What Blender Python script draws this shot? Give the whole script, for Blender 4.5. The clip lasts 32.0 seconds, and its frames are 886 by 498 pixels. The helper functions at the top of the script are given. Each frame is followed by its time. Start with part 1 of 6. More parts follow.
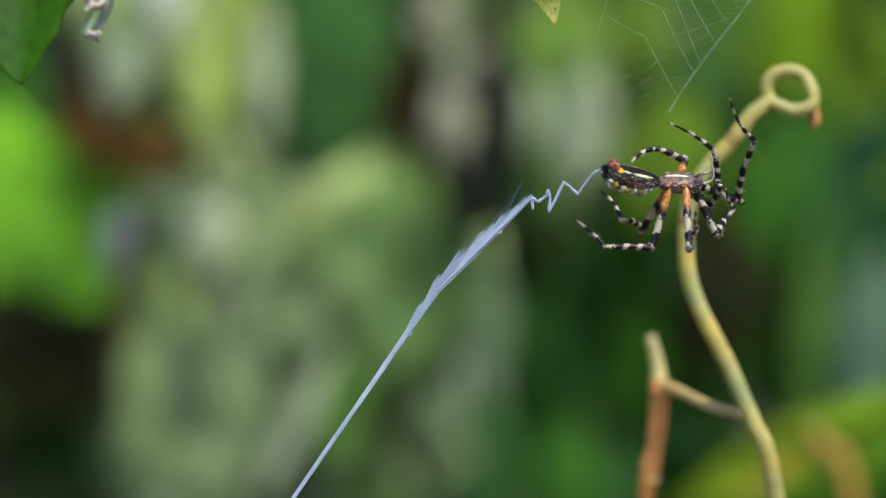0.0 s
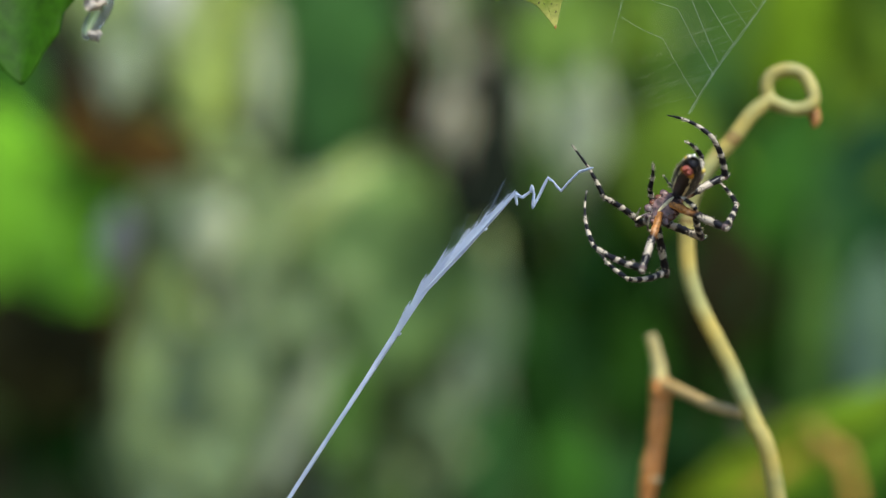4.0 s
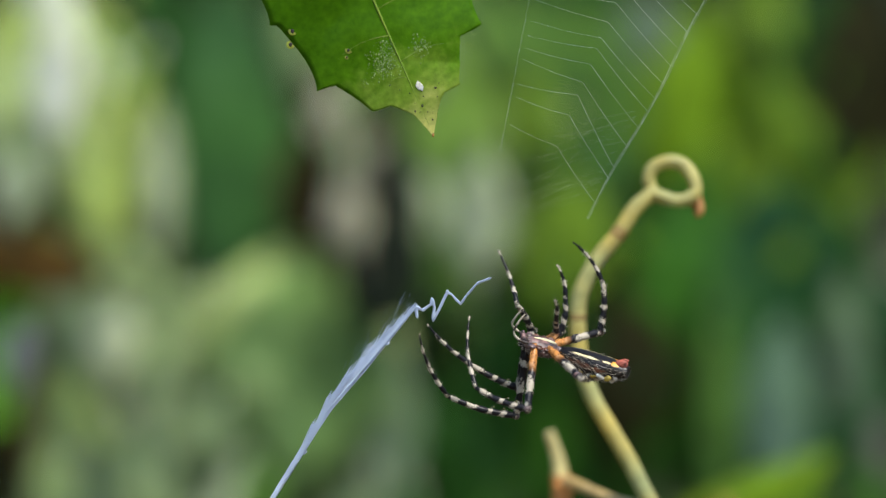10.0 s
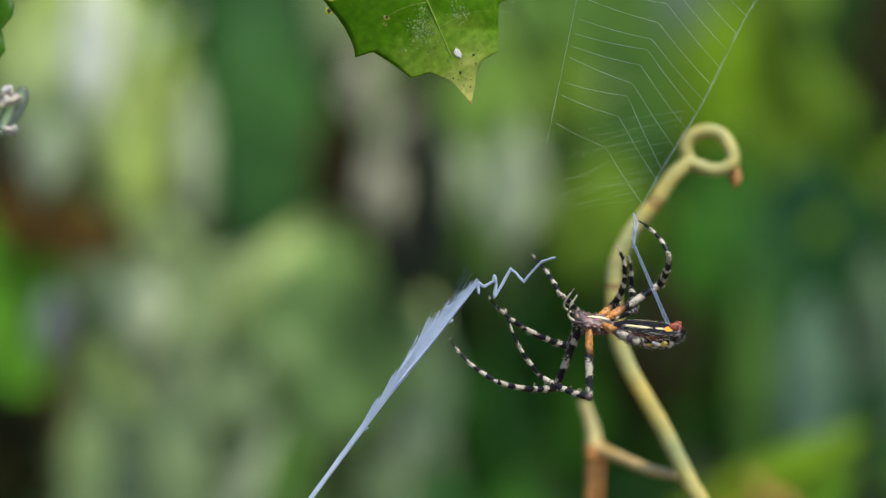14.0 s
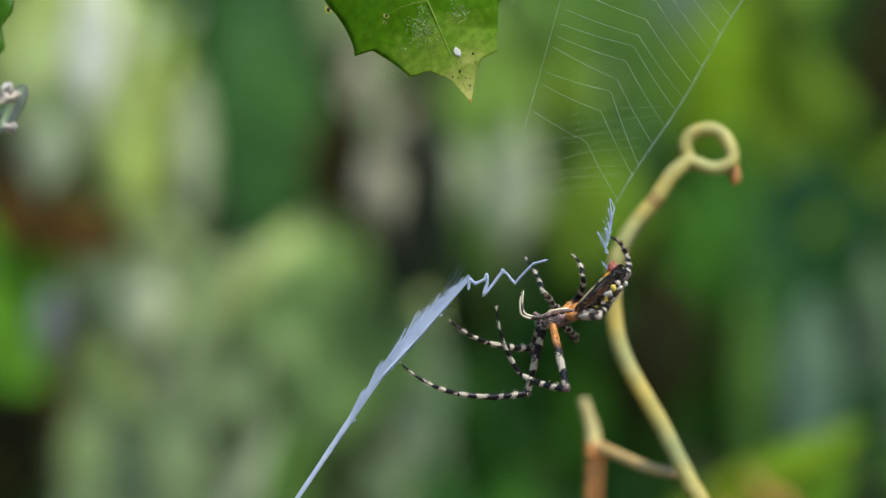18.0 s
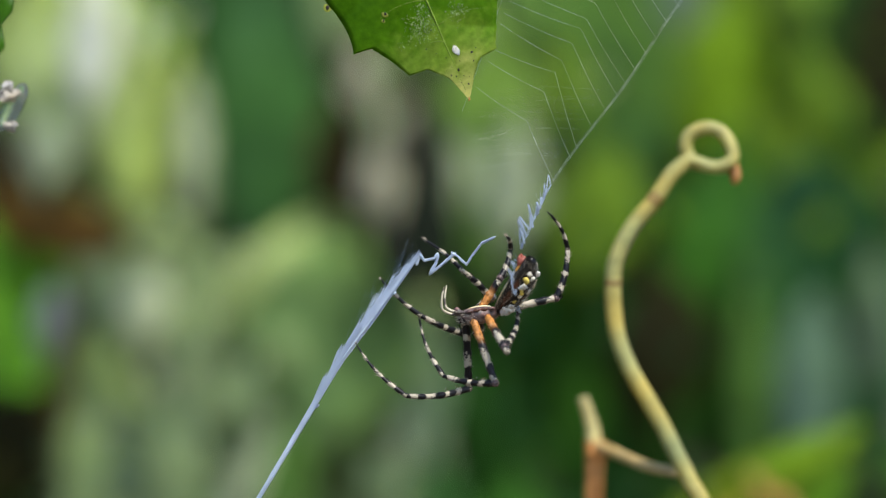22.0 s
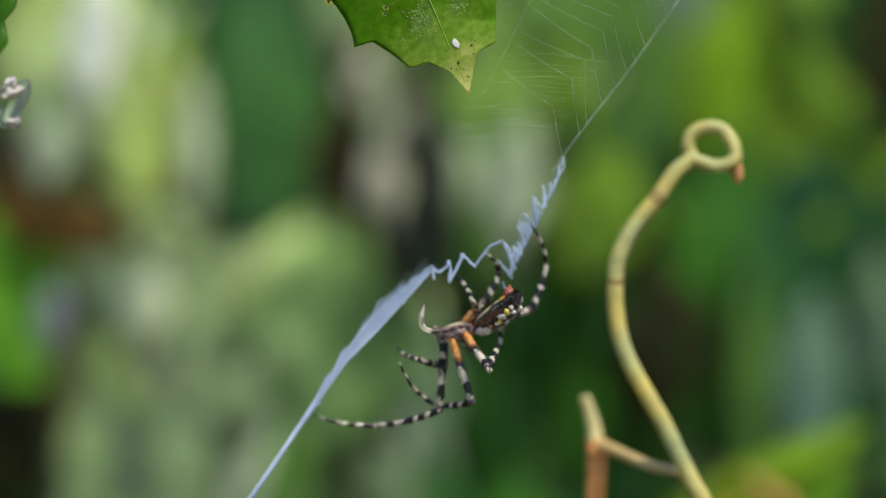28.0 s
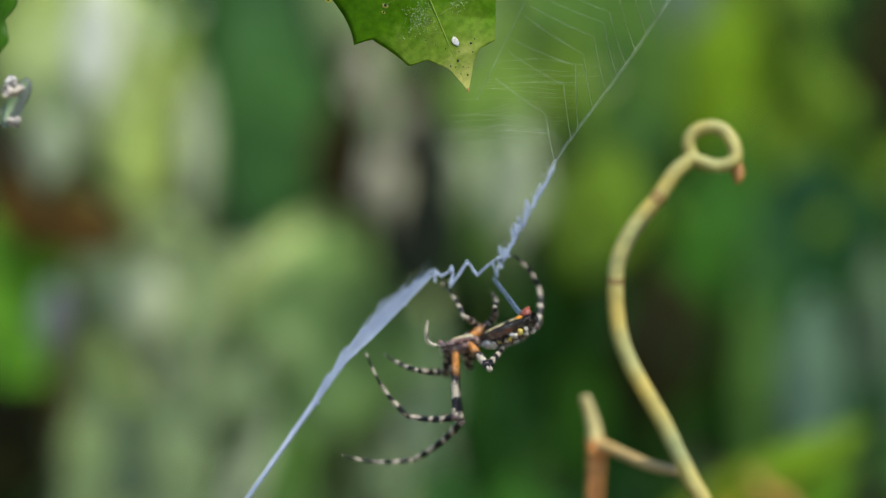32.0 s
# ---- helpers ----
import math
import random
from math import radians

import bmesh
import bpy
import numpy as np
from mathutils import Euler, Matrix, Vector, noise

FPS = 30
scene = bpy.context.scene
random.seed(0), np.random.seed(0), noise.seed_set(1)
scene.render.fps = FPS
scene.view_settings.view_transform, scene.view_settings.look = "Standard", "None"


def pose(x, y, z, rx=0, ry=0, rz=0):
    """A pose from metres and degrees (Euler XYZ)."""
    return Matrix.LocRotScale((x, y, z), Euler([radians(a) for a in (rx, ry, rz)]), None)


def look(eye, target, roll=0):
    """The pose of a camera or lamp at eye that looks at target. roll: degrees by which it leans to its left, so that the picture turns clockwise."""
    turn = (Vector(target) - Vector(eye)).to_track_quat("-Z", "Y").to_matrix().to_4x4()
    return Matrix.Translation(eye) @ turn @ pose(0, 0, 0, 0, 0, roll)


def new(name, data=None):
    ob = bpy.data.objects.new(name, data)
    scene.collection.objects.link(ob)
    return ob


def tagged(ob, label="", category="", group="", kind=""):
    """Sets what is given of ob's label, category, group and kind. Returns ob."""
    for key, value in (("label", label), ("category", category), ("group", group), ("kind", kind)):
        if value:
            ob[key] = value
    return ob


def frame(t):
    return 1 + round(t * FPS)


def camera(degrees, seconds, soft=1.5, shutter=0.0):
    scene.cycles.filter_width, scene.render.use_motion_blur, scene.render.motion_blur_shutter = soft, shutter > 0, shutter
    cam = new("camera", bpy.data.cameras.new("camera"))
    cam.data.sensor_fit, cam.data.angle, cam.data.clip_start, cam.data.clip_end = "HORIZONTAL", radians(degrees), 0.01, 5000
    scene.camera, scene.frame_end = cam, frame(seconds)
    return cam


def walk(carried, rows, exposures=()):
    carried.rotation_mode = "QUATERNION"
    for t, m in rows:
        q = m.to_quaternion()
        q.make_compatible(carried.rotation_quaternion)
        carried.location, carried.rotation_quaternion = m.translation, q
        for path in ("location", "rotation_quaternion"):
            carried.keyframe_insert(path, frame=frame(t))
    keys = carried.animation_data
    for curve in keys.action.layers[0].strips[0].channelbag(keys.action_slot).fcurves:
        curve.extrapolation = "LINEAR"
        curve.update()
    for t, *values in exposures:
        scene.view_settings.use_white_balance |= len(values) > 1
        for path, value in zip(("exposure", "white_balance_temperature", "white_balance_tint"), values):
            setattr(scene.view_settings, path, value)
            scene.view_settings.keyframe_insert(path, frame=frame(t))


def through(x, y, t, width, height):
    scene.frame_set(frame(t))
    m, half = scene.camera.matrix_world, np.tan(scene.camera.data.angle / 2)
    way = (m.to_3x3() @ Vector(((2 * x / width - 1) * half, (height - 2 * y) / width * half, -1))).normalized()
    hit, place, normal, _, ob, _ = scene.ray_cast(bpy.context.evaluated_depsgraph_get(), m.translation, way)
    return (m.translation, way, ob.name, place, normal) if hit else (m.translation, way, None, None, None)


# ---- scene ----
# A banded orb spider spins silk on its web in front of a garden hedge.
# The web hangs in the plane y = WEB; lengths on it are given in millimetres.
MM = 0.001
WEB = 0.4446
cam = camera(20, 32.0, soft=1.2, shutter=0.5)
cam.data.dof.use_dof = True
cam.data.dof.focus_distance = WEB
cam.data.dof.aperture_fstop = 5.6
cam.data.dof.aperture_blades = 0


def turned(yaw, dip, roll):
    """The lens turns on a tripod head that stands 137 mm behind it."""
    return pose(0, -0.137, 0) @ pose(0, 0, 0, 90 - dip, 0, yaw) @ pose(0, 0, -0.137, 0, 0, roll)


walk(cam, [
    (0, turned(1.286, 1.302, 2.756)),
    (1, turned(1.285, 1.307, 2.778)),
    (2, turned(1.292, 1.308, 2.809)),
    (3, turned(1.295, 1.297, 2.757)),
    (3.5, turned(1.299, 1.313, 2.665)),
    (5.5, turned(1.269, 1.267, 2.7)),
    (6, turned(1.332, 1.183, 2.735)),
    (6.5, turned(1.275, 1.084, 2.719)),
    (7, turned(0.904, 0.909, 2.518)),
    (7.5, turned(0.33, 0.334, 1.645)),
    (8, turned(-0.099, -0.224, 0.643)),
    (8.5, turned(-0.52, -0.574, -0.032)),
    (9, turned(-0.6, -0.608, -0.349)),
    (9.5, turned(-0.658, -0.642, -0.585)),
    (10, turned(-0.624, -0.621, -0.451)),
    (10.5, turned(-0.449, -0.522, -0.517)),
    (11, turned(-0.287, -0.36, -0.367)),
    (11.5, turned(-0.131, -0.255, -0.395)),
    (12, turned(-0.033, -0.152, 0.006)),
    (12.5, turned(0.01, -0.09, -0.143)),
    (13, turned(0.02, -0.056, -0.039)),
    (14, turned(0.021, -0.05, -0.029)),
    (17, turned(0.014, -0.015, 0.034)),
    (20, turned(0.01, -0.007, 0.036)),
    (22.5, turned(0.017, 0.014, 0.073)),
    (25, turned(0.047, 0.032, 0.235)),
    (28, turned(0.054, 0.047, 0.278)),
    (30, turned(0.055, 0.051, 0.291)),
    (32, turned(0.059, 0.054, 0.367)),
], exposures=[(0, 0.5), (32, 0.5)])

# ---------------------------------------------------------------- light
SUN_HEIGHT, SUN_TURN = 58, 150
world = bpy.data.worlds.new("sky")
scene.world = world
world.use_nodes = True
wn = world.node_tree
sky = wn.nodes.new("ShaderNodeTexSky")
sky.sky_type = "NISHITA"
sky.sun_disc = False
sky.sun_elevation = radians(SUN_HEIGHT)
sky.sun_rotation = radians(SUN_TURN)
wn.links.new(sky.outputs["Color"], wn.nodes["Background"].inputs["Color"])
wn.nodes["Background"].inputs["Strength"].default_value = 0.15
sun_data = bpy.data.lights.new("sun", "SUN")
sun_data.energy = 3.6
sun_data.angle = radians(9)
sun_data.color = (1.0, 0.95, 0.86)
sun = new("sun", sun_data)
sun_way = Vector((math.sin(radians(SUN_TURN)) * math.cos(radians(SUN_HEIGHT)),
                  math.cos(radians(SUN_TURN)) * math.cos(radians(SUN_HEIGHT)), math.sin(radians(SUN_HEIGHT))))
sun.matrix_world = look(sun_way * 5, (0, 0, 0))


# ---------------------------------------------------------------- materials
def material(name, rough=0.5, metal=0.0, spec=0.5):
    mat = bpy.data.materials.new(name)
    mat.use_nodes = True
    bsdf = mat.node_tree.nodes["Principled BSDF"]
    bsdf.inputs["Roughness"].default_value = rough
    bsdf.inputs["Metallic"].default_value = metal
    bsdf.inputs["Specular IOR Level"].default_value = spec
    return mat, mat.node_tree, bsdf


def put(nt, kind, **values):
    node = nt.nodes.new(kind)
    for key, value in values.items():
        node.inputs[key].default_value = value
    return node


def ramp(nt, source, stops):
    node = nt.nodes.new("ShaderNodeValToRGB")
    els = node.color_ramp.elements
    while len(els) < len(stops):
        els.new(0.5)
    for el, (at, colour) in zip(els, stops):
        el.position, el.color = at, (*colour, 1)
    nt.links.new(source, node.inputs["Fac"])
    return node.outputs["Color"]


def shade(colour, k):
    return tuple(min(1.0, c * k) for c in colour)


def mottled(name, colour, rough=0.5, size=0.01, spread=0.35, bump=0.0, through=0.0, spec=0.5, coarse=6.0, warm=(1.1, 1.0, 0.8)):
    """Two scales of mottling round one colour, fine relief, and light coming through."""
    mat, nt, bsdf = material(name, rough, 0, spec)
    co = nt.nodes.new("ShaderNodeTexCoord").outputs["Object"]
    fine = put(nt, "ShaderNodeTexNoise", Scale=1 / size, Detail=5.0, Roughness=0.6)
    wide = put(nt, "ShaderNodeTexNoise", Scale=1 / (size * coarse), Detail=2.0)
    nt.links.new(co, fine.inputs["Vector"])
    nt.links.new(co, wide.inputs["Vector"])
    a = ramp(nt, fine.outputs["Fac"], [(0.3, shade(colour, 1 - spread)), (0.7, shade(colour, 1 + spread))])
    b = ramp(nt, wide.outputs["Fac"], [(0.35, (0.75, 0.8, 0.85)), (0.65, warm)])
    mix = nt.nodes.new("ShaderNodeMix")
    mix.data_type, mix.blend_type = "RGBA", "MULTIPLY"
    mix.inputs[0].default_value = 1.0
    nt.links.new(a, mix.inputs[6])
    nt.links.new(b, mix.inputs[7])
    nt.links.new(mix.outputs[2], bsdf.inputs["Base Color"])
    if bump:
        rel = put(nt, "ShaderNodeBump", Strength=bump, Distance=size * 0.15)
        nt.links.new(fine.outputs["Fac"], rel.inputs["Height"])
        nt.links.new(rel.outputs["Normal"], bsdf.inputs["Normal"])
    if through:
        glow = nt.nodes.new("ShaderNodeBsdfTranslucent")
        nt.links.new(mix.outputs[2], glow.inputs["Color"])
        both = nt.nodes.new("ShaderNodeMixShader")
        both.inputs["Fac"].default_value = through
        nt.links.new(bsdf.outputs["BSDF"], both.inputs[1])
        nt.links.new(glow.outputs["BSDF"], both.inputs[2])
        nt.links.new(both.outputs["Shader"], nt.nodes["Material Output"].inputs["Surface"])
    return mat


def banded(name, dark, pale, pitch, share, base=None, base_end=0.0, size=0.0004):
    """Rings across a limb that runs along its own x, with an orange root where base is given."""
    mat, nt, bsdf = material(name, 0.38, 0, 0.3)
    co = nt.nodes.new("ShaderNodeTexCoord").outputs["Object"]
    sep = nt.nodes.new("ShaderNodeSeparateXYZ")
    nt.links.new(co, sep.inputs[0])
    fuzz = put(nt, "ShaderNodeTexNoise", Scale=1 / size, Detail=3.0)
    nt.links.new(co, fuzz.inputs["Vector"])
    wob = nt.nodes.new("ShaderNodeMath")
    wob.operation = "MULTIPLY_ADD"
    nt.links.new(fuzz.outputs["Fac"], wob.inputs[0])
    wob.inputs[1].default_value = 0.0022
    slow = put(nt, "ShaderNodeTexNoise", Scale=260.0, Detail=1.0)
    nt.links.new(co, slow.inputs["Vector"])
    drawn = nt.nodes.new("ShaderNodeMath")
    drawn.operation = "MULTIPLY_ADD"
    nt.links.new(slow.outputs["Fac"], drawn.inputs[0])
    drawn.inputs[1].default_value = 0.0045
    nt.links.new(sep.outputs["X"], drawn.inputs[2])
    nt.links.new(drawn.outputs[0], wob.inputs[2])
    turn = nt.nodes.new("ShaderNodeMath")
    turn.operation = "MULTIPLY"
    nt.links.new(wob.outputs[0], turn.inputs[0])
    turn.inputs[1].default_value = 1 / pitch
    frac = nt.nodes.new("ShaderNodeMath")
    frac.operation = "FRACT"
    nt.links.new(turn.outputs[0], frac.inputs[0])
    rings = ramp(nt, frac.outputs[0], [(0.0, dark), (share - 0.06, shade(dark, 1.5)), (share + 0.04, pale), (0.93, shade(pale, 0.85)), (1.0, dark)])
    out = rings
    if base:
        part_way = nt.nodes.new("ShaderNodeMapRange")
        part_way.inputs["From Min"].default_value = base_end * 0.8
        part_way.inputs["From Max"].default_value = base_end * 1.1
        nt.links.new(wob.outputs[0], part_way.inputs["Value"])
        root = ramp(nt, fuzz.outputs["Fac"], [(0.32, (0.08, 0.03, 0.01)), (0.43, shade(base, 0.7)), (0.56, base), (0.75, shade(base, 1.35))])
        mix = nt.nodes.new("ShaderNodeMix")
        mix.data_type = "RGBA"
        nt.links.new(part_way.outputs["Result"], mix.inputs[0])
        nt.links.new(root, mix.inputs[6])
        nt.links.new(rings, mix.inputs[7])
        out = mix.outputs[2]
    nt.links.new(out, bsdf.inputs["Base Color"])
    rel = put(nt, "ShaderNodeBump", Strength=0.4, Distance=0.00008)
    nt.links.new(fuzz.outputs["Fac"], rel.inputs["Height"])
    nt.links.new(rel.outputs["Normal"], bsdf.inputs["Normal"])
    return mat


BLACK, CREAM, ORANGE = (0.005, 0.005, 0.007), (0.46, 0.41, 0.32), (0.50, 0.215, 0.055)
M = {
    "femur_dark": banded("dark_femur_rings", BLACK, CREAM, 0.0042, 0.68),
    "femur_orange": banded("orange_femur", BLACK, CREAM, 0.0042, 0.62, ORANGE, 0.0092),
    "tibia": banded("tibia_rings", BLACK, CREAM, 0.0031, 0.58),
    "tarsus": banded("tarsus_rings", BLACK, shade(CREAM, 1.1), 0.0036, 0.55),
    "abdomen": mottled("abdomen_cuticle", (0.006, 0.005, 0.005), 0.28, 0.0006, 0.8, 0.8, 0, 0.4),
    "flank": mottled("brown_flank", (0.085, 0.028, 0.012), 0.45, 0.0005, 0.9, 0.5),
    "carapace": mottled("carapace", (0.085, 0.064, 0.066), 0.42, 0.0007, 0.97, 0.8, 0, 0.5, 2.2, (1.9, 1.4, 1.2)),
    "silver": mottled("silver_hair", (0.50, 0.46, 0.42), 0.5, 0.0004, 0.3, 0.3),
    "cream": mottled("cream_stripe", (0.62, 0.58, 0.38), 0.5, 0.0005, 0.2, 0.3),
    "white": mottled("white_patch", (0.86, 0.82, 0.74), 0.4, 0.0004, 0.35, 0.3),
    "yellow": mottled("yellow_patch", (0.92, 0.60, 0.12), 0.5, 0.0005, 0.4, 0.3),
    "amber": mottled("amber_spot", (0.85, 0.36, 0.02), 0.4, 0.0004, 0.2, 0.3),
    "red": mottled("spinneret_red", (0.36, 0.09, 0.06), 0.5, 0.0004, 0.5, 0.5),
    "eye": mottled("black_eye", (0.005, 0.005, 0.006), 0.08, 0.001, 0.2),
    "hair": mottled("pale_hair", (0.45, 0.42, 0.38), 0.5, 0.001, 0.2),
    "silk": mottled("white_silk", (0.74, 0.84, 1.0), 0.25, 0.002, 0.06, 0, 0.42, 0.8, 6.0, (1.0, 1.0, 1.0)),
    "haze": mottled("thin_silk", (0.50, 0.62, 0.80), 0.3, 0.002, 0.1, 0, 0.5, 0.5, 6.0, (1.0, 1.0, 1.0)),
    "thread": mottled("web_thread", (0.46, 0.55, 0.52), 0.3, 0.003, 0.6, 0, 0.3),
    "dew": mottled("dew", (0.26, 0.40, 0.12), 0.08, 0.001, 0.4, 0, 0.3, 0.8),
    "tendril": mottled("tendril_green", (0.52, 0.54, 0.23), 0.45, 0.003, 0.22, 0.3, 0.34, 0.4, 5.0, (1.25, 0.95, 0.55)),
    "rust": mottled("rusty_stem", (0.46, 0.22, 0.07), 0.55, 0.002, 0.4, 0.4, 0, 0.4, 5.0, (1.2, 1.0, 0.7)),
    "ochre_stem": mottled("ochre_stem", (0.42, 0.25, 0.05), 0.55, 0.002, 0.3, 0.4),
    "scar": mottled("brown_scar", (0.27, 0.19, 0.06), 0.55, 0.001, 0.4, 0.4),
    "straw": mottled("straw_stem", (0.60, 0.54, 0.24), 0.55, 0.002, 0.3, 0.4),
    "tan": mottled("tan_shoot", (0.52, 0.38, 0.16), 0.55, 0.002, 0.3, 0.4),
    "leaf_tip": mottled("yellowed_tip", (0.34, 0.40, 0.05), 0.45, 0.001, 0.35, 0.3, 0.35),
    "vein": mottled("leaf_vein", (0.22, 0.36, 0.04), 0.5, 0.002, 0.2, 0.2, 0.3),
    "speck": mottled("black_speck", (0.012, 0.010, 0.006), 0.7, 0.001, 0.4),
    "dropping": mottled("chalk_white", (0.50, 0.52, 0.52), 0.7, 0.0005, 0.4, 0.6),
}
# near-black tints carry the shade of gaps; near-white and pale blue ones, highlights
FOLIAGE = {
    "pale_yellow": (0.40, 0.50, 0.14), "highlight_white": (0.82, 0.88, 0.64), "bright": (0.17, 0.42, 0.03), "dark": (0.013, 0.058, 0.007),
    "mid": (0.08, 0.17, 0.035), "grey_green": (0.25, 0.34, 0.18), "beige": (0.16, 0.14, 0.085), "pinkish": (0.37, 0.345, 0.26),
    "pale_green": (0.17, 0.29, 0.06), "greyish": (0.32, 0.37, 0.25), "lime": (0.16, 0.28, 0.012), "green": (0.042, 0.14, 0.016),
    "olive": (0.13, 0.225, 0.02), "blue_green": (0.015, 0.064, 0.022), "highlight_blue": (0.12, 0.20, 0.14), "brown": (0.048, 0.032, 0.007),
    "gap_brown": (0.016, 0.016, 0.003), "slate": (0.13, 0.19, 0.12), "sage": (0.25, 0.34, 0.15), "pale_sage": (0.46, 0.56, 0.24), "yellowed": (0.19, 0.27, 0.014), "russet": (0.10, 0.055, 0.012), "silvery": (0.50, 0.54, 0.36), "slate_blue": (0.18, 0.20, 0.21), "ochre": (0.34, 0.25, 0.04), "leafy": (0.075, 0.17, 0.012), "shade_green": (0.010, 0.015, 0.009), "dome": (0.15, 0.25, 0.085), "fern": (0.035, 0.105, 0.028)}
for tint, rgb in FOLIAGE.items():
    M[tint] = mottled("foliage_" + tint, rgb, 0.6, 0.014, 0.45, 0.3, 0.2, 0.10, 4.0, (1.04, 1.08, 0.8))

for node in M["silk"].node_tree.nodes:
    if node.type == "BSDF_PRINCIPLED":
        node.inputs["Sheen Weight"].default_value = 0.35
        node.inputs["Sheen Roughness"].default_value = 0.4
        node.inputs["Sheen Tint"].default_value = (0.75, 0.87, 1.0, 1)

glass, gnt, gb = material("water", 0.02)
gb.inputs["Transmission Weight"].default_value = 1.0
gb.inputs["IOR"].default_value = 1.33
gb.inputs["Base Color"].default_value = (0.95, 0.98, 0.97, 1)
M["water"] = glass
film, fnt, fb = material("wet_film", 0.06)
fb.inputs["Transmission Weight"].default_value = 0.92
fb.inputs["IOR"].default_value = 1.3
fb.inputs["Base Color"].default_value = (0.80, 0.90, 0.84, 1)
M["film"] = film


# ---------------------------------------------------------------- mesh helpers
def part(name, bm, mat, parent=None, label="", m=None):
    me = bpy.data.meshes.new(name)
    bm.to_mesh(me)
    bm.free()
    for poly in me.polygons:
        poly.use_smooth = True
    me.materials.append(M[mat] if isinstance(mat, str) else mat)
    ob = new(name, me)
    if parent:
        ob.parent = parent
    if m is not None:
        ob.matrix_basis = m
    if label:
        ob["label"] = label
    return ob


def tube(bm, points, radii, sides=8, closed_ends=True):
    """A round stem along points, whose thickness follows radii."""
    pts = [Vector(p) for p in points]
    n = len(pts)
    if not hasattr(radii, "__len__"):
        radii = [radii] * n
    rings, side = [], None
    for i, p in enumerate(pts):
        way = (pts[min(i + 1, n - 1)] - pts[max(i - 1, 0)]).normalized()
        if side is None:
            side = way.orthogonal().normalized()
        side = (side - way * side.dot(way)).normalized()
        other = way.cross(side)
        rings.append([bm.verts.new(p + (side * math.cos(a) + other * math.sin(a)) * radii[i])
                      for a in (2 * math.pi * j / sides for j in range(sides))])
    for a, b in zip(rings, rings[1:]):
        for j in range(sides):
            bm.faces.new((a[j], a[(j + 1) % sides], b[(j + 1) % sides], b[j]))
    if closed_ends:
        bm.faces.new(list(reversed(rings[0])))
        bm.faces.new(rings[-1])
    return bm


def smooth_line(points, steps=6):
    """A Catmull-Rom line through points."""
    p = [Vector(q) for q in points]
    p = [p[0] * 2 - p[1]] + p + [p[-1] * 2 - p[-2]]
    line = []
    for i in range(1, len(p) - 2):
        for k in range(steps):
            t = k / steps
            line.append(0.5 * (2 * p[i] + (p[i + 1] - p[i - 1]) * t + (2 * p[i - 1] - 5 * p[i] + 4 * p[i + 1] - p[i + 2]) * t * t
                               + (3 * p[i] - p[i - 1] - 3 * p[i + 1] + p[i + 2]) * t ** 3))
    line.append(p[-2])
    return line


def ball(bm, centre, size, u=10, v=7):
    made = bmesh.ops.create_uvsphere(bm, u_segments=u, v_segments=v, radius=1.0)["verts"]
    for vert in made:
        vert.co = Vector((vert.co.x * size[0], vert.co.y * size[1], vert.co.z * size[2])) + Vector(centre)
    return made


def spot(x, z, y=0.0):
    """A place on the web's plane from millimetres, y millimetres behind it."""
    return Vector((x * MM, WEB + y * MM, z * MM))


def top(name, label, category, m=None, group="", kind=""):
    ob = new(name)
    if m is not None:
        ob.matrix_basis = m
    return tagged(ob, label, category, group, kind)


# ---------------------------------------------------------------- ground and hedge
def ground():
    bm = bmesh.new()
    bmesh.ops.create_grid(bm, x_segments=120, y_segments=120, size=1.0)
    for v in bm.verts:
        r = max(abs(v.co.x), abs(v.co.y))
        s = 2.5 * r + 900 * r ** 6
        x, y = (v.co.x / r * s, v.co.y / r * s) if r else (0, 0)
        v.co = Vector((x, y + 1.0, -0.55 + 0.03 * noise.noise(Vector((x * 3, y * 3, 0)))))
    soil = mottled("leaf_litter", (0.07, 0.05, 0.025), 0.9, 0.02, 0.6, 0.8)
    return tagged(part("ground", bm, soil), "dark brown leaf litter under the hedge", "ground", kind="structure")


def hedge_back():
    """The body of the hedge behind all leaves, its shade put into the colour: an uneven front, a rounded top and a
    back.
    """
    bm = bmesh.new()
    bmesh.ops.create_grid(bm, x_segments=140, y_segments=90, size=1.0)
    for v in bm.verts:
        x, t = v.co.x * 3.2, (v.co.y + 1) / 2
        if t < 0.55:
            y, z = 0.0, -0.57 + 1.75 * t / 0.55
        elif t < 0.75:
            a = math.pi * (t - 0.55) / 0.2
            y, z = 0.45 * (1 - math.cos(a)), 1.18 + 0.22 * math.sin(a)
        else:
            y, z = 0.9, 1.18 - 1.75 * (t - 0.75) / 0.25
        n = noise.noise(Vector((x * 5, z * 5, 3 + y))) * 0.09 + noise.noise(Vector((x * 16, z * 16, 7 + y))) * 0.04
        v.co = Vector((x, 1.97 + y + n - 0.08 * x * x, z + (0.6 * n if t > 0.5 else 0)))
    # near-black base colour stands in for shade inside the hedge
    mat = mottled("painted_shade_undergrowth", (0.012, 0.018, 0.006), 0.9, 0.05, 0.8, 0.8, warm=(1.7, 0.9, 0.6))
    return tagged(part("backdrop", bm, mat), "depth of the hedge, its shade put into a near-black colour", "hedge", kind="structure")


ground()
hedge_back()


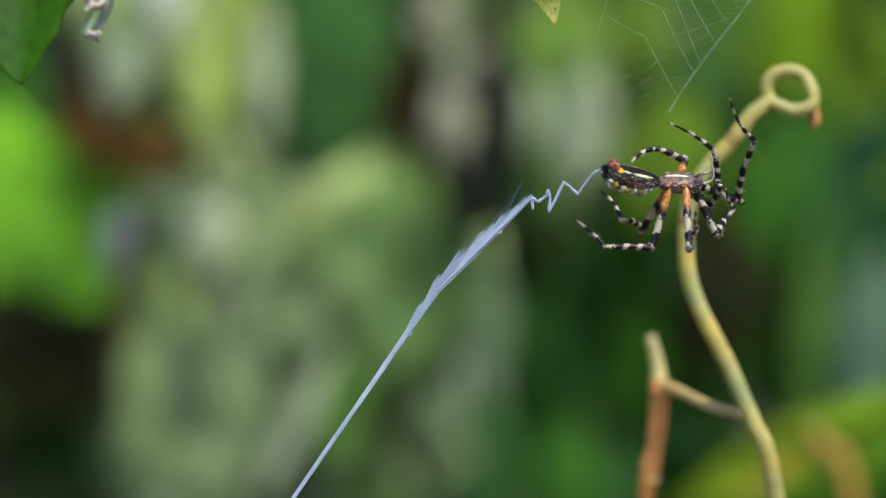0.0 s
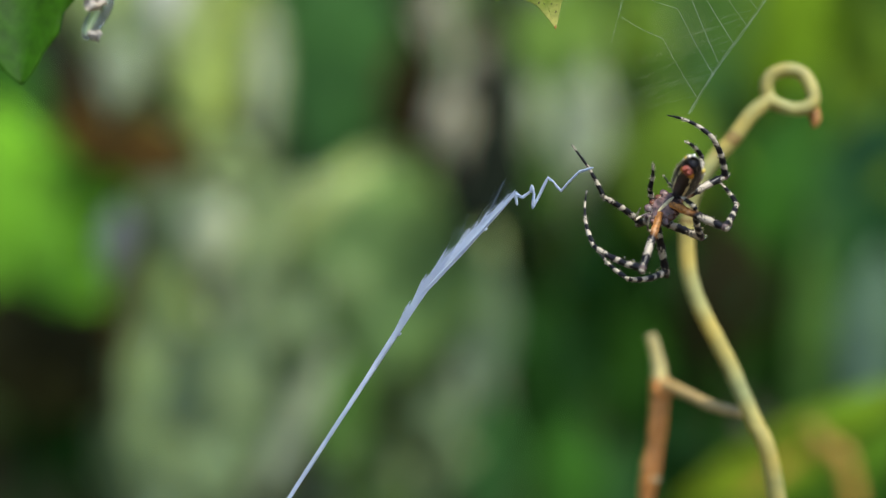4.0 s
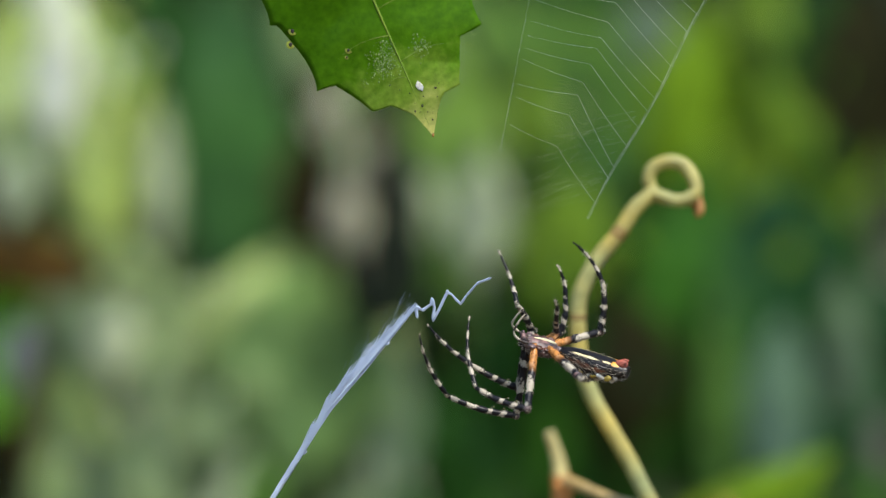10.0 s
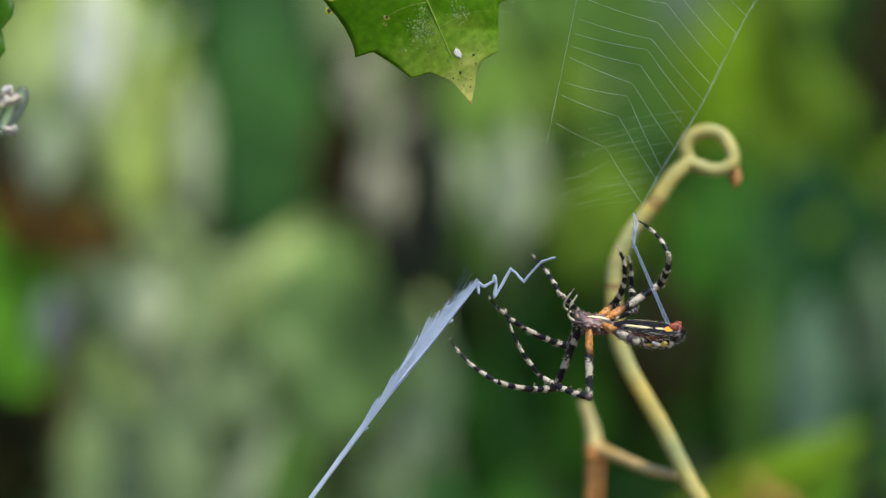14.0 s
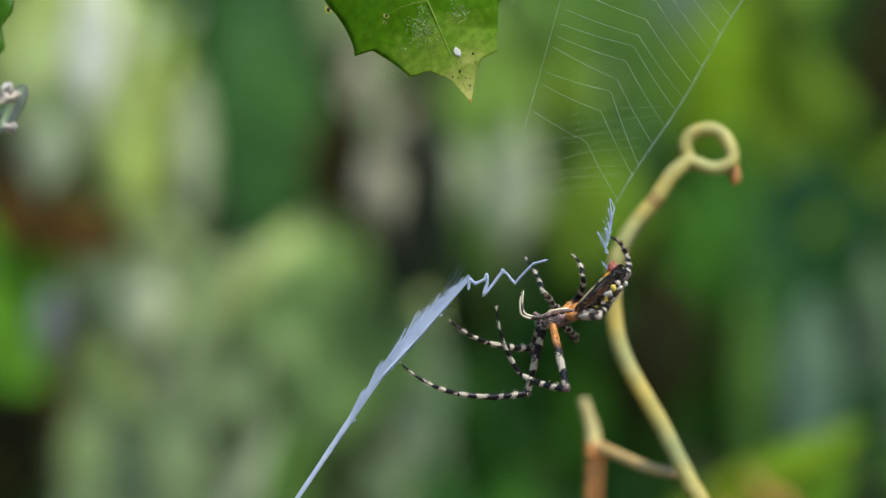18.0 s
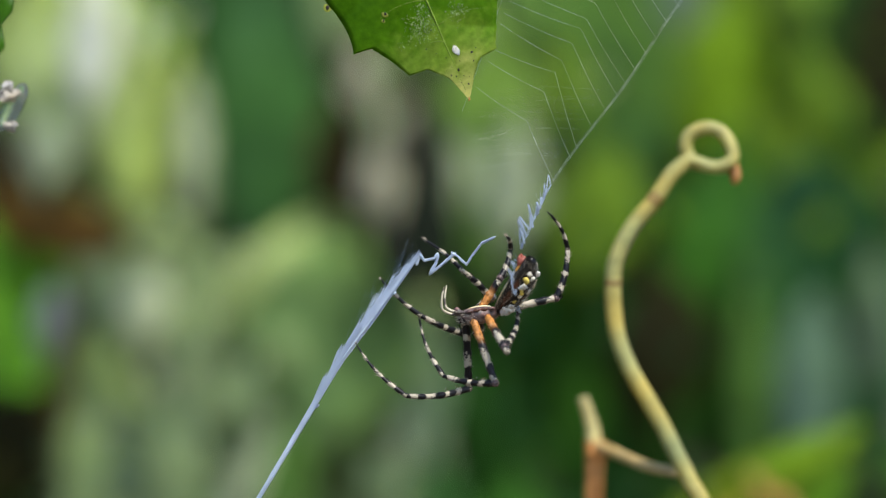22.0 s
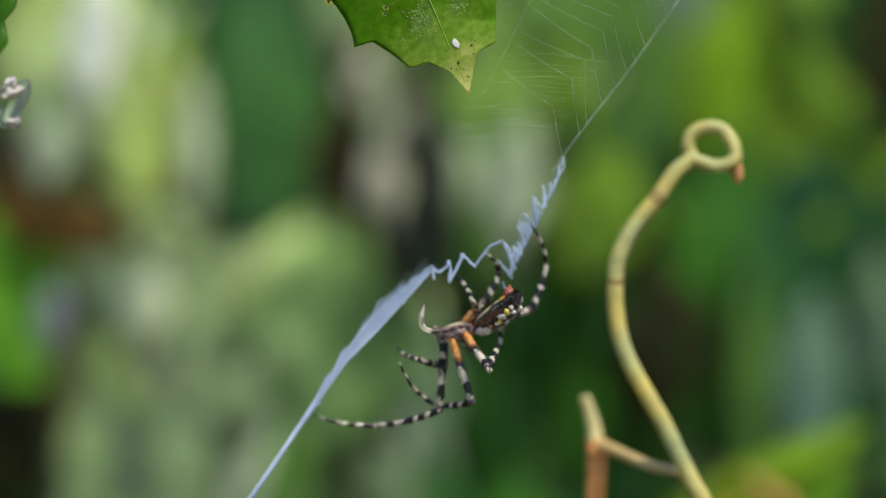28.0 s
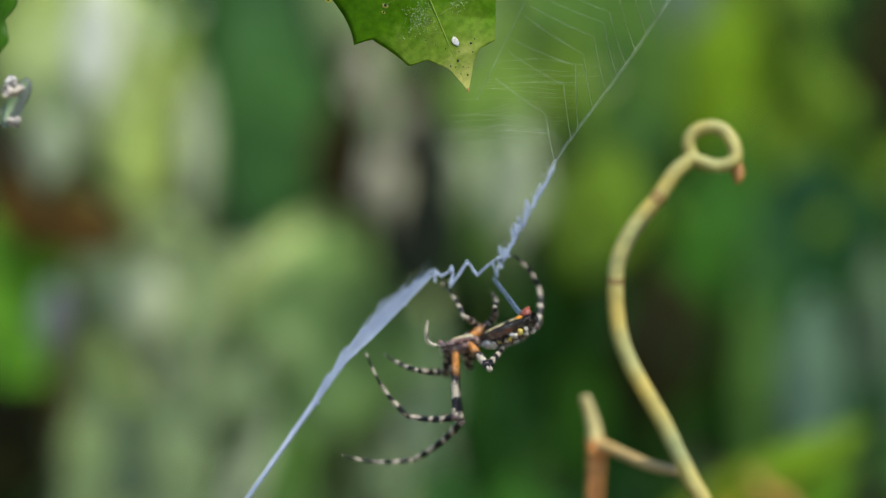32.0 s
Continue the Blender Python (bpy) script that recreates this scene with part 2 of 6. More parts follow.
def leaf_mesh(length, width, shape=1.0, fold=0.18, curl=0.12, nl=14, nw=8, wave=0.0, seed=0):
    """An ovate blade from its base at the origin along +x, its face to +z, with a folded midrib."""
    bm = bmesh.new()
    rows = []
    for i in range(nl + 1):
        s = i / nl
        half = width / 2 * (math.sin(math.pi * s ** shape) ** 0.75 if 0 < s < 1 else 0.02)
        row = []
        for j in range(nw + 1):
            k = 2 * j / nw - 1
            z = fold * abs(k) * half - curl * length * (s - 0.35) ** 2 - 0.12 * half * k * k
            z += wave * width * noise.noise(Vector((s * 4 + seed, k * 2, seed)))
            row.append(bm.verts.new((s * length, k * half, z)))
        rows.append(row)
    for a, b in zip(rows, rows[1:]):
        for j in range(nw):
            bm.faces.new((a[j], b[j], b[j + 1], a[j + 1]))
    return bm


def thicken(ob, depth):
    mod = ob.modifiers.new("thickness", "SOLIDIFY")
    mod.thickness = depth
    mod.offset = 0
    return ob


rng = random.Random(4)
SET_BACK = 1.03


def facing(x, y, z, up, tilt=0.0, swing=0.0):
    """A blade whose base is at x, y, z, whose length points up degrees from the right, and whose face looks at the lens."""
    return pose(x, y, z) @ pose(0, 0, 0, 90, 0, 0) @ pose(0, 0, 0, 0, 0, up) @ pose(0, 0, 0, tilt, swing, 0)


def shrub_leaf(plant, cx, cy, w, h, up, tint, depth, tilt=0, swing=0, shape=1.0, label="", curl=0.10):
    """One broad leaf of a shrub. cx, cy: its middle, w, h: its size, all in tenths of a millimetre on the web's plane, seen from
    the lens, and carried out to its true distance."""
    depth *= SET_BACK
    k = depth / WEB * 1e-4
    length, width = h * k, w * k
    a = radians(up)
    x, z = cx * k - math.cos(a) * length / 2, cy * k - math.sin(a) * length / 2
    ob = part("leaf", leaf_mesh(length, width, shape, wave=0.05, seed=rng.random() * 9, curl=curl), tint, plant, label, facing(x, depth, z, up, tilt, swing))
    thicken(ob, 0.0006)
    bm = bmesh.new()
    tube(bm, [(-length * 0.25, 0, -length * 0.08), (0, 0, 0), (length * 0.5, 0, 0.001 - curl * length * 0.02), (length * 0.92, 0, -curl * length * 0.3)],
         [0.0016, 0.0014, 0.0009, 0.0003], 6)
    part("midrib", bm, tint, ob)
    return ob


# ---------------------------------------------------------------- shrubs behind the web
def stalks(plant, lines, tint):
    for x0, z0, x1, z1, y, r in lines:
        x0, x1, z1, y = x0 * SET_BACK, x1 * SET_BACK, z1 * SET_BACK, y * SET_BACK
        bm = bmesh.new()
        mid = ((x0 + x1) / 2 + 0.01, y + 0.01, (z0 + z1) / 2)
        tube(bm, smooth_line([(x0, y, z0), mid, (x1, y, z1)], 5), r, 8)
        part("stem", bm, tint, plant)


bright_shrub = top("shrub", "low shrub with saturated bright green leaves", "shrub", group="hedge shrubs")
shrub_leaf(bright_shrub, -765, -70, 190, 500, 86, "bright", 0.95, 6, 8, 0.9)
shrub_leaf(bright_shrub, -890, -90, 220, 420, 100, "bright", 0.98, 12, 0, 1.0)
shrub_leaf(bright_shrub, -930, 120, 200, 300, 120, "green", 1.0, -10, 5)
shrub_leaf(bright_shrub, -740, -470, 210, 230, 40, "dark", 1.12, 15)
stalks(bright_shrub, [(-0.17, -0.55, -0.16, -0.08, 0.96, 0.003), (-0.2, -0.55, -0.2, 0.0, 1.0, 0.003)], "dark")

# near-white, greyish and silvery leaves paint the sun's glow on this shrub
pale_shrub = top("shrub", "shrub with large pale yellow-green leaves, sun glow put into the colour", "shrub", group="hedge shrubs")
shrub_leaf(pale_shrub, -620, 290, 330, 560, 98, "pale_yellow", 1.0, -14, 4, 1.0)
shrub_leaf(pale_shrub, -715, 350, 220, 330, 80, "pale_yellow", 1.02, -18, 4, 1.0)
shrub_leaf(pale_shrub, -622, 375, 105, 270, 86, "highlight_white", 0.90, -20, 0)
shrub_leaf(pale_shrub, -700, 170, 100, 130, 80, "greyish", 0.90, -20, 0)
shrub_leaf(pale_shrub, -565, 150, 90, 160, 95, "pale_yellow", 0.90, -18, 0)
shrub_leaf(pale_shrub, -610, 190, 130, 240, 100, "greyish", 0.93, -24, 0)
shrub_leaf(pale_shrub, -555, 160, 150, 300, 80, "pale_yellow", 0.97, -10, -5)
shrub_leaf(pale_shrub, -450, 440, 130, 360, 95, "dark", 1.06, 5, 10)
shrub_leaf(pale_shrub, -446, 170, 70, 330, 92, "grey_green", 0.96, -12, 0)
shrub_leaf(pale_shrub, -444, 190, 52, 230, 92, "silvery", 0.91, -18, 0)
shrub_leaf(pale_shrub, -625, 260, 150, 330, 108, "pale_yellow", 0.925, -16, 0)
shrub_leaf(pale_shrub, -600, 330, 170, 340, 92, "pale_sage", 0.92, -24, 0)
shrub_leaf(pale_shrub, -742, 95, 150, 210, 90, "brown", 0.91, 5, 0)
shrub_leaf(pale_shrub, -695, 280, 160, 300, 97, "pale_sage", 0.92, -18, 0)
stalks(pale_shrub, [(-0.13, -0.55, -0.14, 0.0, 1.01, 0.004), (-0.1, -0.55, -0.1, 0.02, 1.07, 0.004)], "mid")

# shade on this shrub comes from its dark leaf tints
dark_shrub = top("shrub", "shrub with tall leaves, shade put into their dark green", "shrub", group="hedge shrubs")
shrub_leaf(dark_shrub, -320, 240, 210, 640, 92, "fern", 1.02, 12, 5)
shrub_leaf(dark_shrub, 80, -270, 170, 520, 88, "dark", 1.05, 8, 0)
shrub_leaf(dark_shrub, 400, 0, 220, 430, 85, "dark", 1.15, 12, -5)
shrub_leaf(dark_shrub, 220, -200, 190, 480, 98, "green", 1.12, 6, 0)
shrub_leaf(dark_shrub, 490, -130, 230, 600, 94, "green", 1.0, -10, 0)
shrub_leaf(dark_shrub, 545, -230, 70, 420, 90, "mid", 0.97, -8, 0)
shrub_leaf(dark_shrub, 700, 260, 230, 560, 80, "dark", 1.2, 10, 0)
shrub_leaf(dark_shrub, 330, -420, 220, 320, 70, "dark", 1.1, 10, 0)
shrub_leaf(dark_shrub, -170, 420, 120, 320, 95, "sage", 1.08, 0, 0)
stalks(dark_shrub, [(-0.08, -0.55, -0.07, 0.0, 1.03, 0.004), (0.1, -0.55, 0.1, -0.05, 1.13, 0.004), (0.19, -0.55, 0.17, 0.02, 1.2, 0.004)], "green")

# the near-black leaves here paint the shaded gaps between shrubs
dead_twigs = top("dead_shrub", "bare brownish shrub with withered beige leaves and near-black leaves for shaded gaps", "shrub")
shrub_leaf(dead_twigs, -120, 270, 110, 400, 90, "beige", 1.05, 5, 5)
# the pinkish leaves draw a soft highlight in pale colour
shrub_leaf(dead_twigs, -82, 185, 70, 130, 70, "pinkish", 0.95, -14, 0)
shrub_leaf(dead_twigs, -112, 105, 85, 120, 105, "pinkish", 0.92, -14, 0)
shrub_leaf(dead_twigs, -60, 90, 60, 170, 85, "beige", 0.94, -8, 0)
shrub_leaf(dead_twigs, -140, 300, 45, 150, 95, "pinkish", 0.98, -6, 0)
shrub_leaf(dead_twigs, -120, 240, 50, 220, 95, "grey_green", 0.98, -8, 0)
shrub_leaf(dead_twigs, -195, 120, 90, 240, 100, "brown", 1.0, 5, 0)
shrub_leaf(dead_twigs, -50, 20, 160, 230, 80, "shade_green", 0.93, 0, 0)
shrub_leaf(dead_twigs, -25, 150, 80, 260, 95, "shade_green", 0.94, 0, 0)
shrub_leaf(dead_twigs, -175, 190, 70, 330, 92, "gap_brown", 0.96, 0, 0)
shrub_leaf(dead_twigs, 390, -170, 170, 260, 88, "gap_brown", 0.95, 0, 0)
shrub_leaf(dead_twigs, -170, 80, 90, 130, 60, "gap_brown", 0.98, 0, 0)
shrub_leaf(dead_twigs, -680, 40, 115, 280, 168, "russet", 0.905, -5, 0)
shrub_leaf(dead_twigs, -640, -10, 150, 260, 120, "brown", 0.98, 5, 0)
shrub_leaf(dead_twigs, 370, -190, 150, 260, 80, "gap_brown", 0.98, 0, 0)
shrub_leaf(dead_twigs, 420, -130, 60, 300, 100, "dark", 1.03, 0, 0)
shrub_leaf(dead_twigs, -430, -500, 160, 170, 30, "beige", 1.0, -5, 0)
shrub_leaf(dead_twigs, -770, -350, 210, 230, 60, "gap_brown", 0.95, 0, 0)
shrub_leaf(dead_twigs, -860, -330, 220, 230, 110, "gap_brown", 0.95, 0, 0)
shrub_leaf(dead_twigs, -676, -200, 42, 340, 88, "brown", 0.92, 0, 0)
shrub_leaf(dead_twigs, -698, -130, 60, 130, 85, "slate_blue", 0.90, -10, 0)
shrub_leaf(dead_twigs, -130, -420, 110, 170, 80, "beige", 1.05, 0, 0)
shrub_leaf(dead_twigs, 780, 330, 170, 420, 80, "gap_brown", 1.12, 0, 0)
stalks(dead_twigs, [(-0.03, -0.55, -0.025, 0.16, 1.03, 0.004), (-0.16, -0.55, -0.15, 0.02, 1.08, 0.003), (0.08, -0.55, 0.085, 0.0, 1.03, 0.003)], "brown")

light_shrub = top("shrub", "shrub with tall light green leaves", "shrub", group="hedge shrubs")
shrub_leaf(light_shrub, 80, 250, 180, 620, 92, "pale_green", 1.0, -8, 5)
# greyish leaf set in front as the tall leaf's highlight
shrub_leaf(light_shrub, 120, 110, 110, 230, 86, "greyish", 0.95, -12, 0)
shrub_leaf(light_shrub, 265, 60, 190, 250, 75, "olive", 1.02, -16, 0)
shrub_leaf(light_shrub, 300, 330, 240, 460, 88, "mid", 1.06, -5, 0)
shrub_leaf(light_shrub, 520, 260, 320, 500, 95, "olive", 1.12, -14, 0)
shrub_leaf(light_shrub, 480, 320, 160, 300, 80, "lime", 1.06, -16, 0)
shrub_leaf(light_shrub, 420, 440, 110, 130, 80, "slate", 1.0, -16, 0)
stalks(light_shrub, [(0.03, -0.55, 0.02, -0.05, 1.01, 0.004), (0.07, -0.55, 0.07, -0.02, 1.06, 0.004), (0.14, -0.55, 0.13, 0.02, 1.13, 0.004)], "dark")

cool_shrub = top("shrub", "shrub with deep green drooping leaves", "shrub", group="hedge shrubs")
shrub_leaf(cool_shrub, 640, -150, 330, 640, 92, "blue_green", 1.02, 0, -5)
# pale bluish leaf paints the highlight of the large leaf behind it
shrub_leaf(cool_shrub, 650, -235, 120, 330, 88, "highlight_blue", 0.96, -16, 0)
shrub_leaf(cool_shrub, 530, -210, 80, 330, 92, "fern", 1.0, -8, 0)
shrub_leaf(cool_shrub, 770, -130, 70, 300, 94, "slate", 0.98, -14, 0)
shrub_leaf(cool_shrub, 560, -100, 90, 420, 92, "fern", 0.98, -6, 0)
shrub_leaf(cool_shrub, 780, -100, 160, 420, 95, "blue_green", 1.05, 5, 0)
shrub_leaf(cool_shrub, -50, -250, 130, 330, 90, "slate", 0.96, 0, 0)
shrub_leaf(cool_shrub, -20, -490, 130, 260, 92, "fern", 0.96, -8, 0)
shrub_leaf(cool_shrub, 120, -540, 130, 280, 84, "green", 0.97, -8, 0)
shrub_leaf(cool_shrub, 230, -560, 90, 240, 96, "fern", 0.97, -8, 0)
stalks(cool_shrub, [(0.15, -0.55, 0.15, -0.1, 1.03, 0.004), (0.0, -0.55, -0.01, -0.07, 1.01, 0.003)], "blue_green")

dome_shrub = top("shrub", "shrub with a large rounded pale green leaf", "shrub", group="hedge shrubs")
shrub_leaf(dome_shrub, -215, -260, 330, 600, 90, "sage", 0.99, -6, 0, 1.0)
# paler leaf behind the dome leaf colours in its light rim
shrub_leaf(dome_shrub, -205, -125, 390, 400, 90, "pale_sage", 0.97, -8, 0, 1.0)
shrub_leaf(dome_shrub, -200, -165, 330, 380, 90, "dome", 0.95, -4, 0, 1.0)
shrub_leaf(dome_shrub, -500, -260, 320, 680, 92, "sage", 1.0, -6, 4)
# silvery leaf in place of a bright highlight
shrub_leaf(dome_shrub, -525, -100, 90, 150, 85, "silvery", 0.91, -14, 0)
shrub_leaf(dome_shrub, -400, -230, 190, 460, 90, "grey_green", 0.98, -8, 0)
shrub_leaf(dome_shrub, -500, -420, 200, 330, 95, "grey_green", 0.96, -8, 0)
shrub_leaf(dome_shrub, -290, -400, 110, 300, 95, "mid", 0.95, 0, 0)
shrub_leaf(dome_shrub, -560, -55, 210, 270, 95, "grey_green", 0.93, -14, 0)
shrub_leaf(dome_shrub, -635, -345, 120, 430, 90, "sage", 0.935, -8, 0)
shrub_leaf(dome_shrub, -610, -360, 170, 460, 90, "sage", 0.98, -6, 0)
shrub_leaf(dome_shrub, -365, -450, 50, 330, 66, "greyish", 0.9, -8, 0)
shrub_leaf(dome_shrub, -665, -410, 150, 380, 88, "sage", 0.97, -8, 0)
shrub_leaf(dome_shrub, -575, -560, 170, 300, 95, "grey_green", 0.96, -8, 0)
stalks(dome_shrub, [(-0.05, -0.55, -0.045, -0.12, 0.98, 0.004), (-0.12, -0.55, -0.115, -0.12, 1.01, 0.004)], "mid")


def leaflets(plant, count, x0, x1, z0, z1, tints, near, far, small, large):
    """Small leaves of a shrub, between x0, x1 and z0, z1 in tenths of a millimetre on the web's plane."""
    for n in range(count):
        s = rng.uniform(small, large)
        shrub_leaf(plant, rng.uniform(x0, x1), rng.uniform(z0, z1), s * rng.uniform(0.45, 0.8), s, rng.uniform(50, 130), rng.choice(tints),
                   rng.uniform(near, far), rng.uniform(-30, 25), rng.uniform(-20, 20))


leaflets(dome_shrub, 60, -590, -60, -560, -150, ("sage", "grey_green", "slate", "sage", "greyish", "grey_green"), 0.92, 1.02, 40, 120)
leaflets(pale_shrub, 26, -680, -500, 160, 560, ("pale_yellow", "highlight_white", "pale_green", "olive"), 0.93, 1.0, 40, 120)
leaflets(light_shrub, 18, 0, 170, 0, 520, ("pale_green", "sage", "greyish", "mid"), 0.95, 1.04, 60, 150)
leaflets(light_shrub, 10, 200, 400, 120, 520, ("green", "fern", "olive"), 1.0, 1.08, 60, 150)
leaflets(light_shrub, 14, 380, 800, 120, 560, ("olive", "green", "dark", "lime"), 1.05, 1.15, 80, 170)
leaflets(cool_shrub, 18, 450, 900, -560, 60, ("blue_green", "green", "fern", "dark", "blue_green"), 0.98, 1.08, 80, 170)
leaflets(dark_shrub, 22, -20, 440, -600, -60, ("dark", "green", "green", "gap_brown", "blue_green"), 1.0, 1.12, 70, 150)
leaflets(dead_twigs, 12, -210, -20, 60, 430, ("beige", "brown", "mid", "pinkish", "shade_green"), 0.95, 1.05, 50, 110)
leaflets(dead_twigs, 10, -900, -560, -520, 80, ("brown", "gap_brown", "dark"), 1.02, 1.1, 90, 160)

# tiny pale leaflets imitate gloss glints, the near-black ones dark gaps
leaflets(dome_shrub, 30, -600, -330, -430, 20, ("highlight_white", "greyish", "pale_sage", "slate"), 0.9, 0.97, 12, 34)
leaflets(pale_shrub, 14, -720, -400, 60, 430, ("highlight_white", "greyish", "pale_yellow"), 0.9, 0.95, 14, 40)
leaflets(dead_twigs, 16, -190, -30, 60, 330, ("pinkish", "greyish", "gap_brown", "gap_brown"), 0.9, 0.95, 14, 40)
leaflets(cool_shrub, 22, 100, 800, -480, 40, ("blue_green", "dark", "fern", "blue_green"), 0.93, 1.0, 20, 60)
leaflets(light_shrub, 16, 20, 760, 40, 430, ("pale_sage", "olive", "lime", "fern"), 0.95, 1.02, 20, 60)


def hedge_leaves():
    """The leaves that fill the hedge behind, too many and too far to tell apart."""
    bm = bmesh.new()
    for n in range(7000):
        x, z = rng.uniform(-3.1, 3.1) if n > 2600 else rng.uniform(-1.2, 1.2), rng.uniform(-0.54, 1.2)
        y = rng.uniform(1.62 if abs(x) < 1.2 else 1.75, 1.9) - 0.08 * x * x
        if n > 5600:
            y, z = rng.uniform(1.85, 2.95) - 0.08 * x * x, rng.uniform(1.25, 1.45)
        s = rng.uniform(0.03, 0.07)
        m = facing(x, y, z, rng.uniform(30, 150), rng.uniform(-40, 40), rng.uniform(-40, 40))
        tip, base = m @ Vector((s, 0, 0)), m @ Vector((0, 0, 0))
        l, r = m @ Vector((s * 0.45, s * 0.3, s * 0.05)), m @ Vector((s * 0.45, -s * 0.3, s * 0.05))
        b, mid, t, l, r = (bm.verts.new(q) for q in (base, m @ Vector((s * 0.5, 0, 0)), tip, l, r))
        bm.faces.new((b, r, mid))
        bm.faces.new((r, t, mid))
        bm.faces.new((t, l, mid))
        bm.faces.new((l, b, mid))
    mat, nt, bsdf = material("hedge_foliage", 0.5)
    info = nt.nodes.new("ShaderNodeNewGeometry")
    # the ramp's near-black greens hold the dimness of the hedge's inside
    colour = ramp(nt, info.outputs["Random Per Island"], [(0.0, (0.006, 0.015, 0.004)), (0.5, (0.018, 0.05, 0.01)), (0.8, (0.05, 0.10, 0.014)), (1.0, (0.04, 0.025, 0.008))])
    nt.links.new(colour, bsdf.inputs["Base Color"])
    return tagged(part("hedge_leaves", bm, mat), "green leaves deep in the hedge, coloured dark for shade", "foliage", kind="stuff")


hedge_leaves()


# ---------------------------------------------------------------- plants beside the web
def vine():
    plant = top("vine", "yellow-green vine tendril that ends in a curl", "vine", pose(*spot(44.6, -60, 38)))
    off = spot(44.6, -60, 38)

    def line(points):
        k = 1 + 38 * MM / WEB
        return [spot(x * k, z * k, 38 + y) - off for x, z, y in points]

    bm = bmesh.new()
    stem = line([(63, -135, 40), (56, -90, 10), (47.2, -50, 0), (43.5, -41, 0), (41.1, -36.1, 0), (38.7, -31.2, 0), (35.9, -26.3, 0), (33.0, -21.2, 0), (31.0, -16.3, 0), (30.1, -11.1, 0),
                 (30.0, -5.1, 0), (30.8, -1.0, 0), (33.4, 3.9, 0), (37.4, 8.8, 0), (40.1, 12.9, 0), (42.6, 15.2, 0.3), (44.4, 16.2, 0.6)])
    pts = smooth_line(stem, 6)
    tube(bm, pts, [1.74 * MM - 0.22 * MM * i / len(pts) for i in range(len(pts))], 12)
    part("stem", bm, "tendril", plant)
    bm = bmesh.new()
    curl = line([(46.8 + 0.95 * (x - 47), z, y) for x, z, y in ((42.6, 15.2, 0.4), (44.5, 15.4, -0.4), (48.0, 14.4, -1.2), (51.2, 15.6, -1.2), (51.0, 18.4, -0.6), (49.2, 20.8, 0.2), (46.4, 21.4, 0.8), (43.6, 20.2, 1.2), (42.9, 17.8, 1.4),
                 (44.6, 15.3, 1.5), (48.2, 14.5, 1.4), (50.8, 14.6, 1.2))])
    pts = smooth_line(curl, 6)
    tube(bm, pts, [1.22 * MM + 0.12 * MM * math.sin(math.pi * i / len(pts)) for i in range(len(pts))], 12)
    part("curl", bm, "tendril", plant)
    bm = bmesh.new()
    tip = line([(50.4, 15.8, 1.0), (51.3, 14.4, 0.6), (51.6, 12.8, 0.2), (51.4, 11.4, 0)])
    tube(bm, smooth_line(tip, 4), [1.2 * MM] * 8 + [1.1 * MM, 1.0 * MM, 0.85 * MM, 0.65 * MM, 0.3 * MM], 10)
    part("withered_tip", bm, "rust", plant, "brown withered tip")
    bm = bmesh.new()
    tube(bm, smooth_line(line([(36.4, 7.6, -0.05), (37.4, 8.8, -0.05), (38.2, 10.0, -0.05)]), 4), [1.4 * MM, 1.53 * MM, 1.57 * MM, 1.58 * MM, 1.58 * MM, 1.57 * MM, 1.56 * MM, 1.52 * MM, 1.4 * MM], 12)
    part("scar", bm, "scar", plant, "brown scarred ring on the stem")
    bm = bmesh.new()
    tube(bm, smooth_line(line([(29.97, -5.3, 0), (29.96, -6.1, 0), (29.96, -6.9, 0)]), 3), [1.5 * MM, 1.61 * MM, 1.64 * MM, 1.65 * MM, 1.65 * MM, 1.63 * MM, 1.52 * MM], 12)
    part("scar", bm, "scar", plant)
    bm = bmesh.new()
    tube(bm, smooth_line(line([(x * (1 + y / 480), z * (1 + y / 480), y) for x, z, y in ((26.6, -35.0, 24), (28.8, -35.4, 20), (31.5, -36.6, 14), (36.3, -38.6, 6), (41.6, -39.6, 0))]), 5), [1.25 * MM, 1.2 * MM, 1.15 * MM] + [1.1 * MM] * 18, 10)
    part("side_shoot", bm, "tan", plant)
    return plant


def dry_stem():
    off = spot(26.5, -60, 62)
    plant = top("dry_stem", "rusty brown dry stem with a pale broken stub", "stem", pose(*off))

    def line(points):
        k = 1 + 62 * MM / WEB
        return [spot(x * k, (z - 0.7) * k, 62 + y) - off for x, z, y in points]

    bm = bmesh.new()
    pts = smooth_line(line([(21, -130, 20), (23.6, -90, 5), (25.2, -56, 0), (26.4, -45, 0), (26.7, -38, 0), (26.6, -33.4, 0)]), 6)
    tube(bm, pts, [1.9 * MM + 0.45 * MM * math.sin(i * 0.9) * (i % 3 == 0) for i in range(len(pts))], 12)
    part("stem", bm, "rust", plant)
    bm = bmesh.new()
    pts = smooth_line(line([(26.6, -34.5, 0), (26.4, -31.5, 0), (25.7, -28.8, 0), (24.6, -25.6, 0)]), 5)
    tube(bm, pts, [1.75 * MM - 0.7 * MM * i / len(pts) for i in range(len(pts))], 12)
    part("stub", bm, "straw", plant, "pale yellowish broken stub")
    bm = bmesh.new()
    ball(bm, line([(26.9, -35.4, -0.4)])[0], (2.3 * MM, 2.0 * MM, 3.0 * MM), 12, 9)
    part("node", bm, "rust", plant, "swollen brown node")
    bm = bmesh.new()
    ball(bm, line([(26.6, -51.0, -2.0)])[0], (1.3 * MM, 0.3 * MM, 0.45 * MM), 8, 6)
    part("scale", bm, "cream", plant, "small pale bud scale")
    return plant


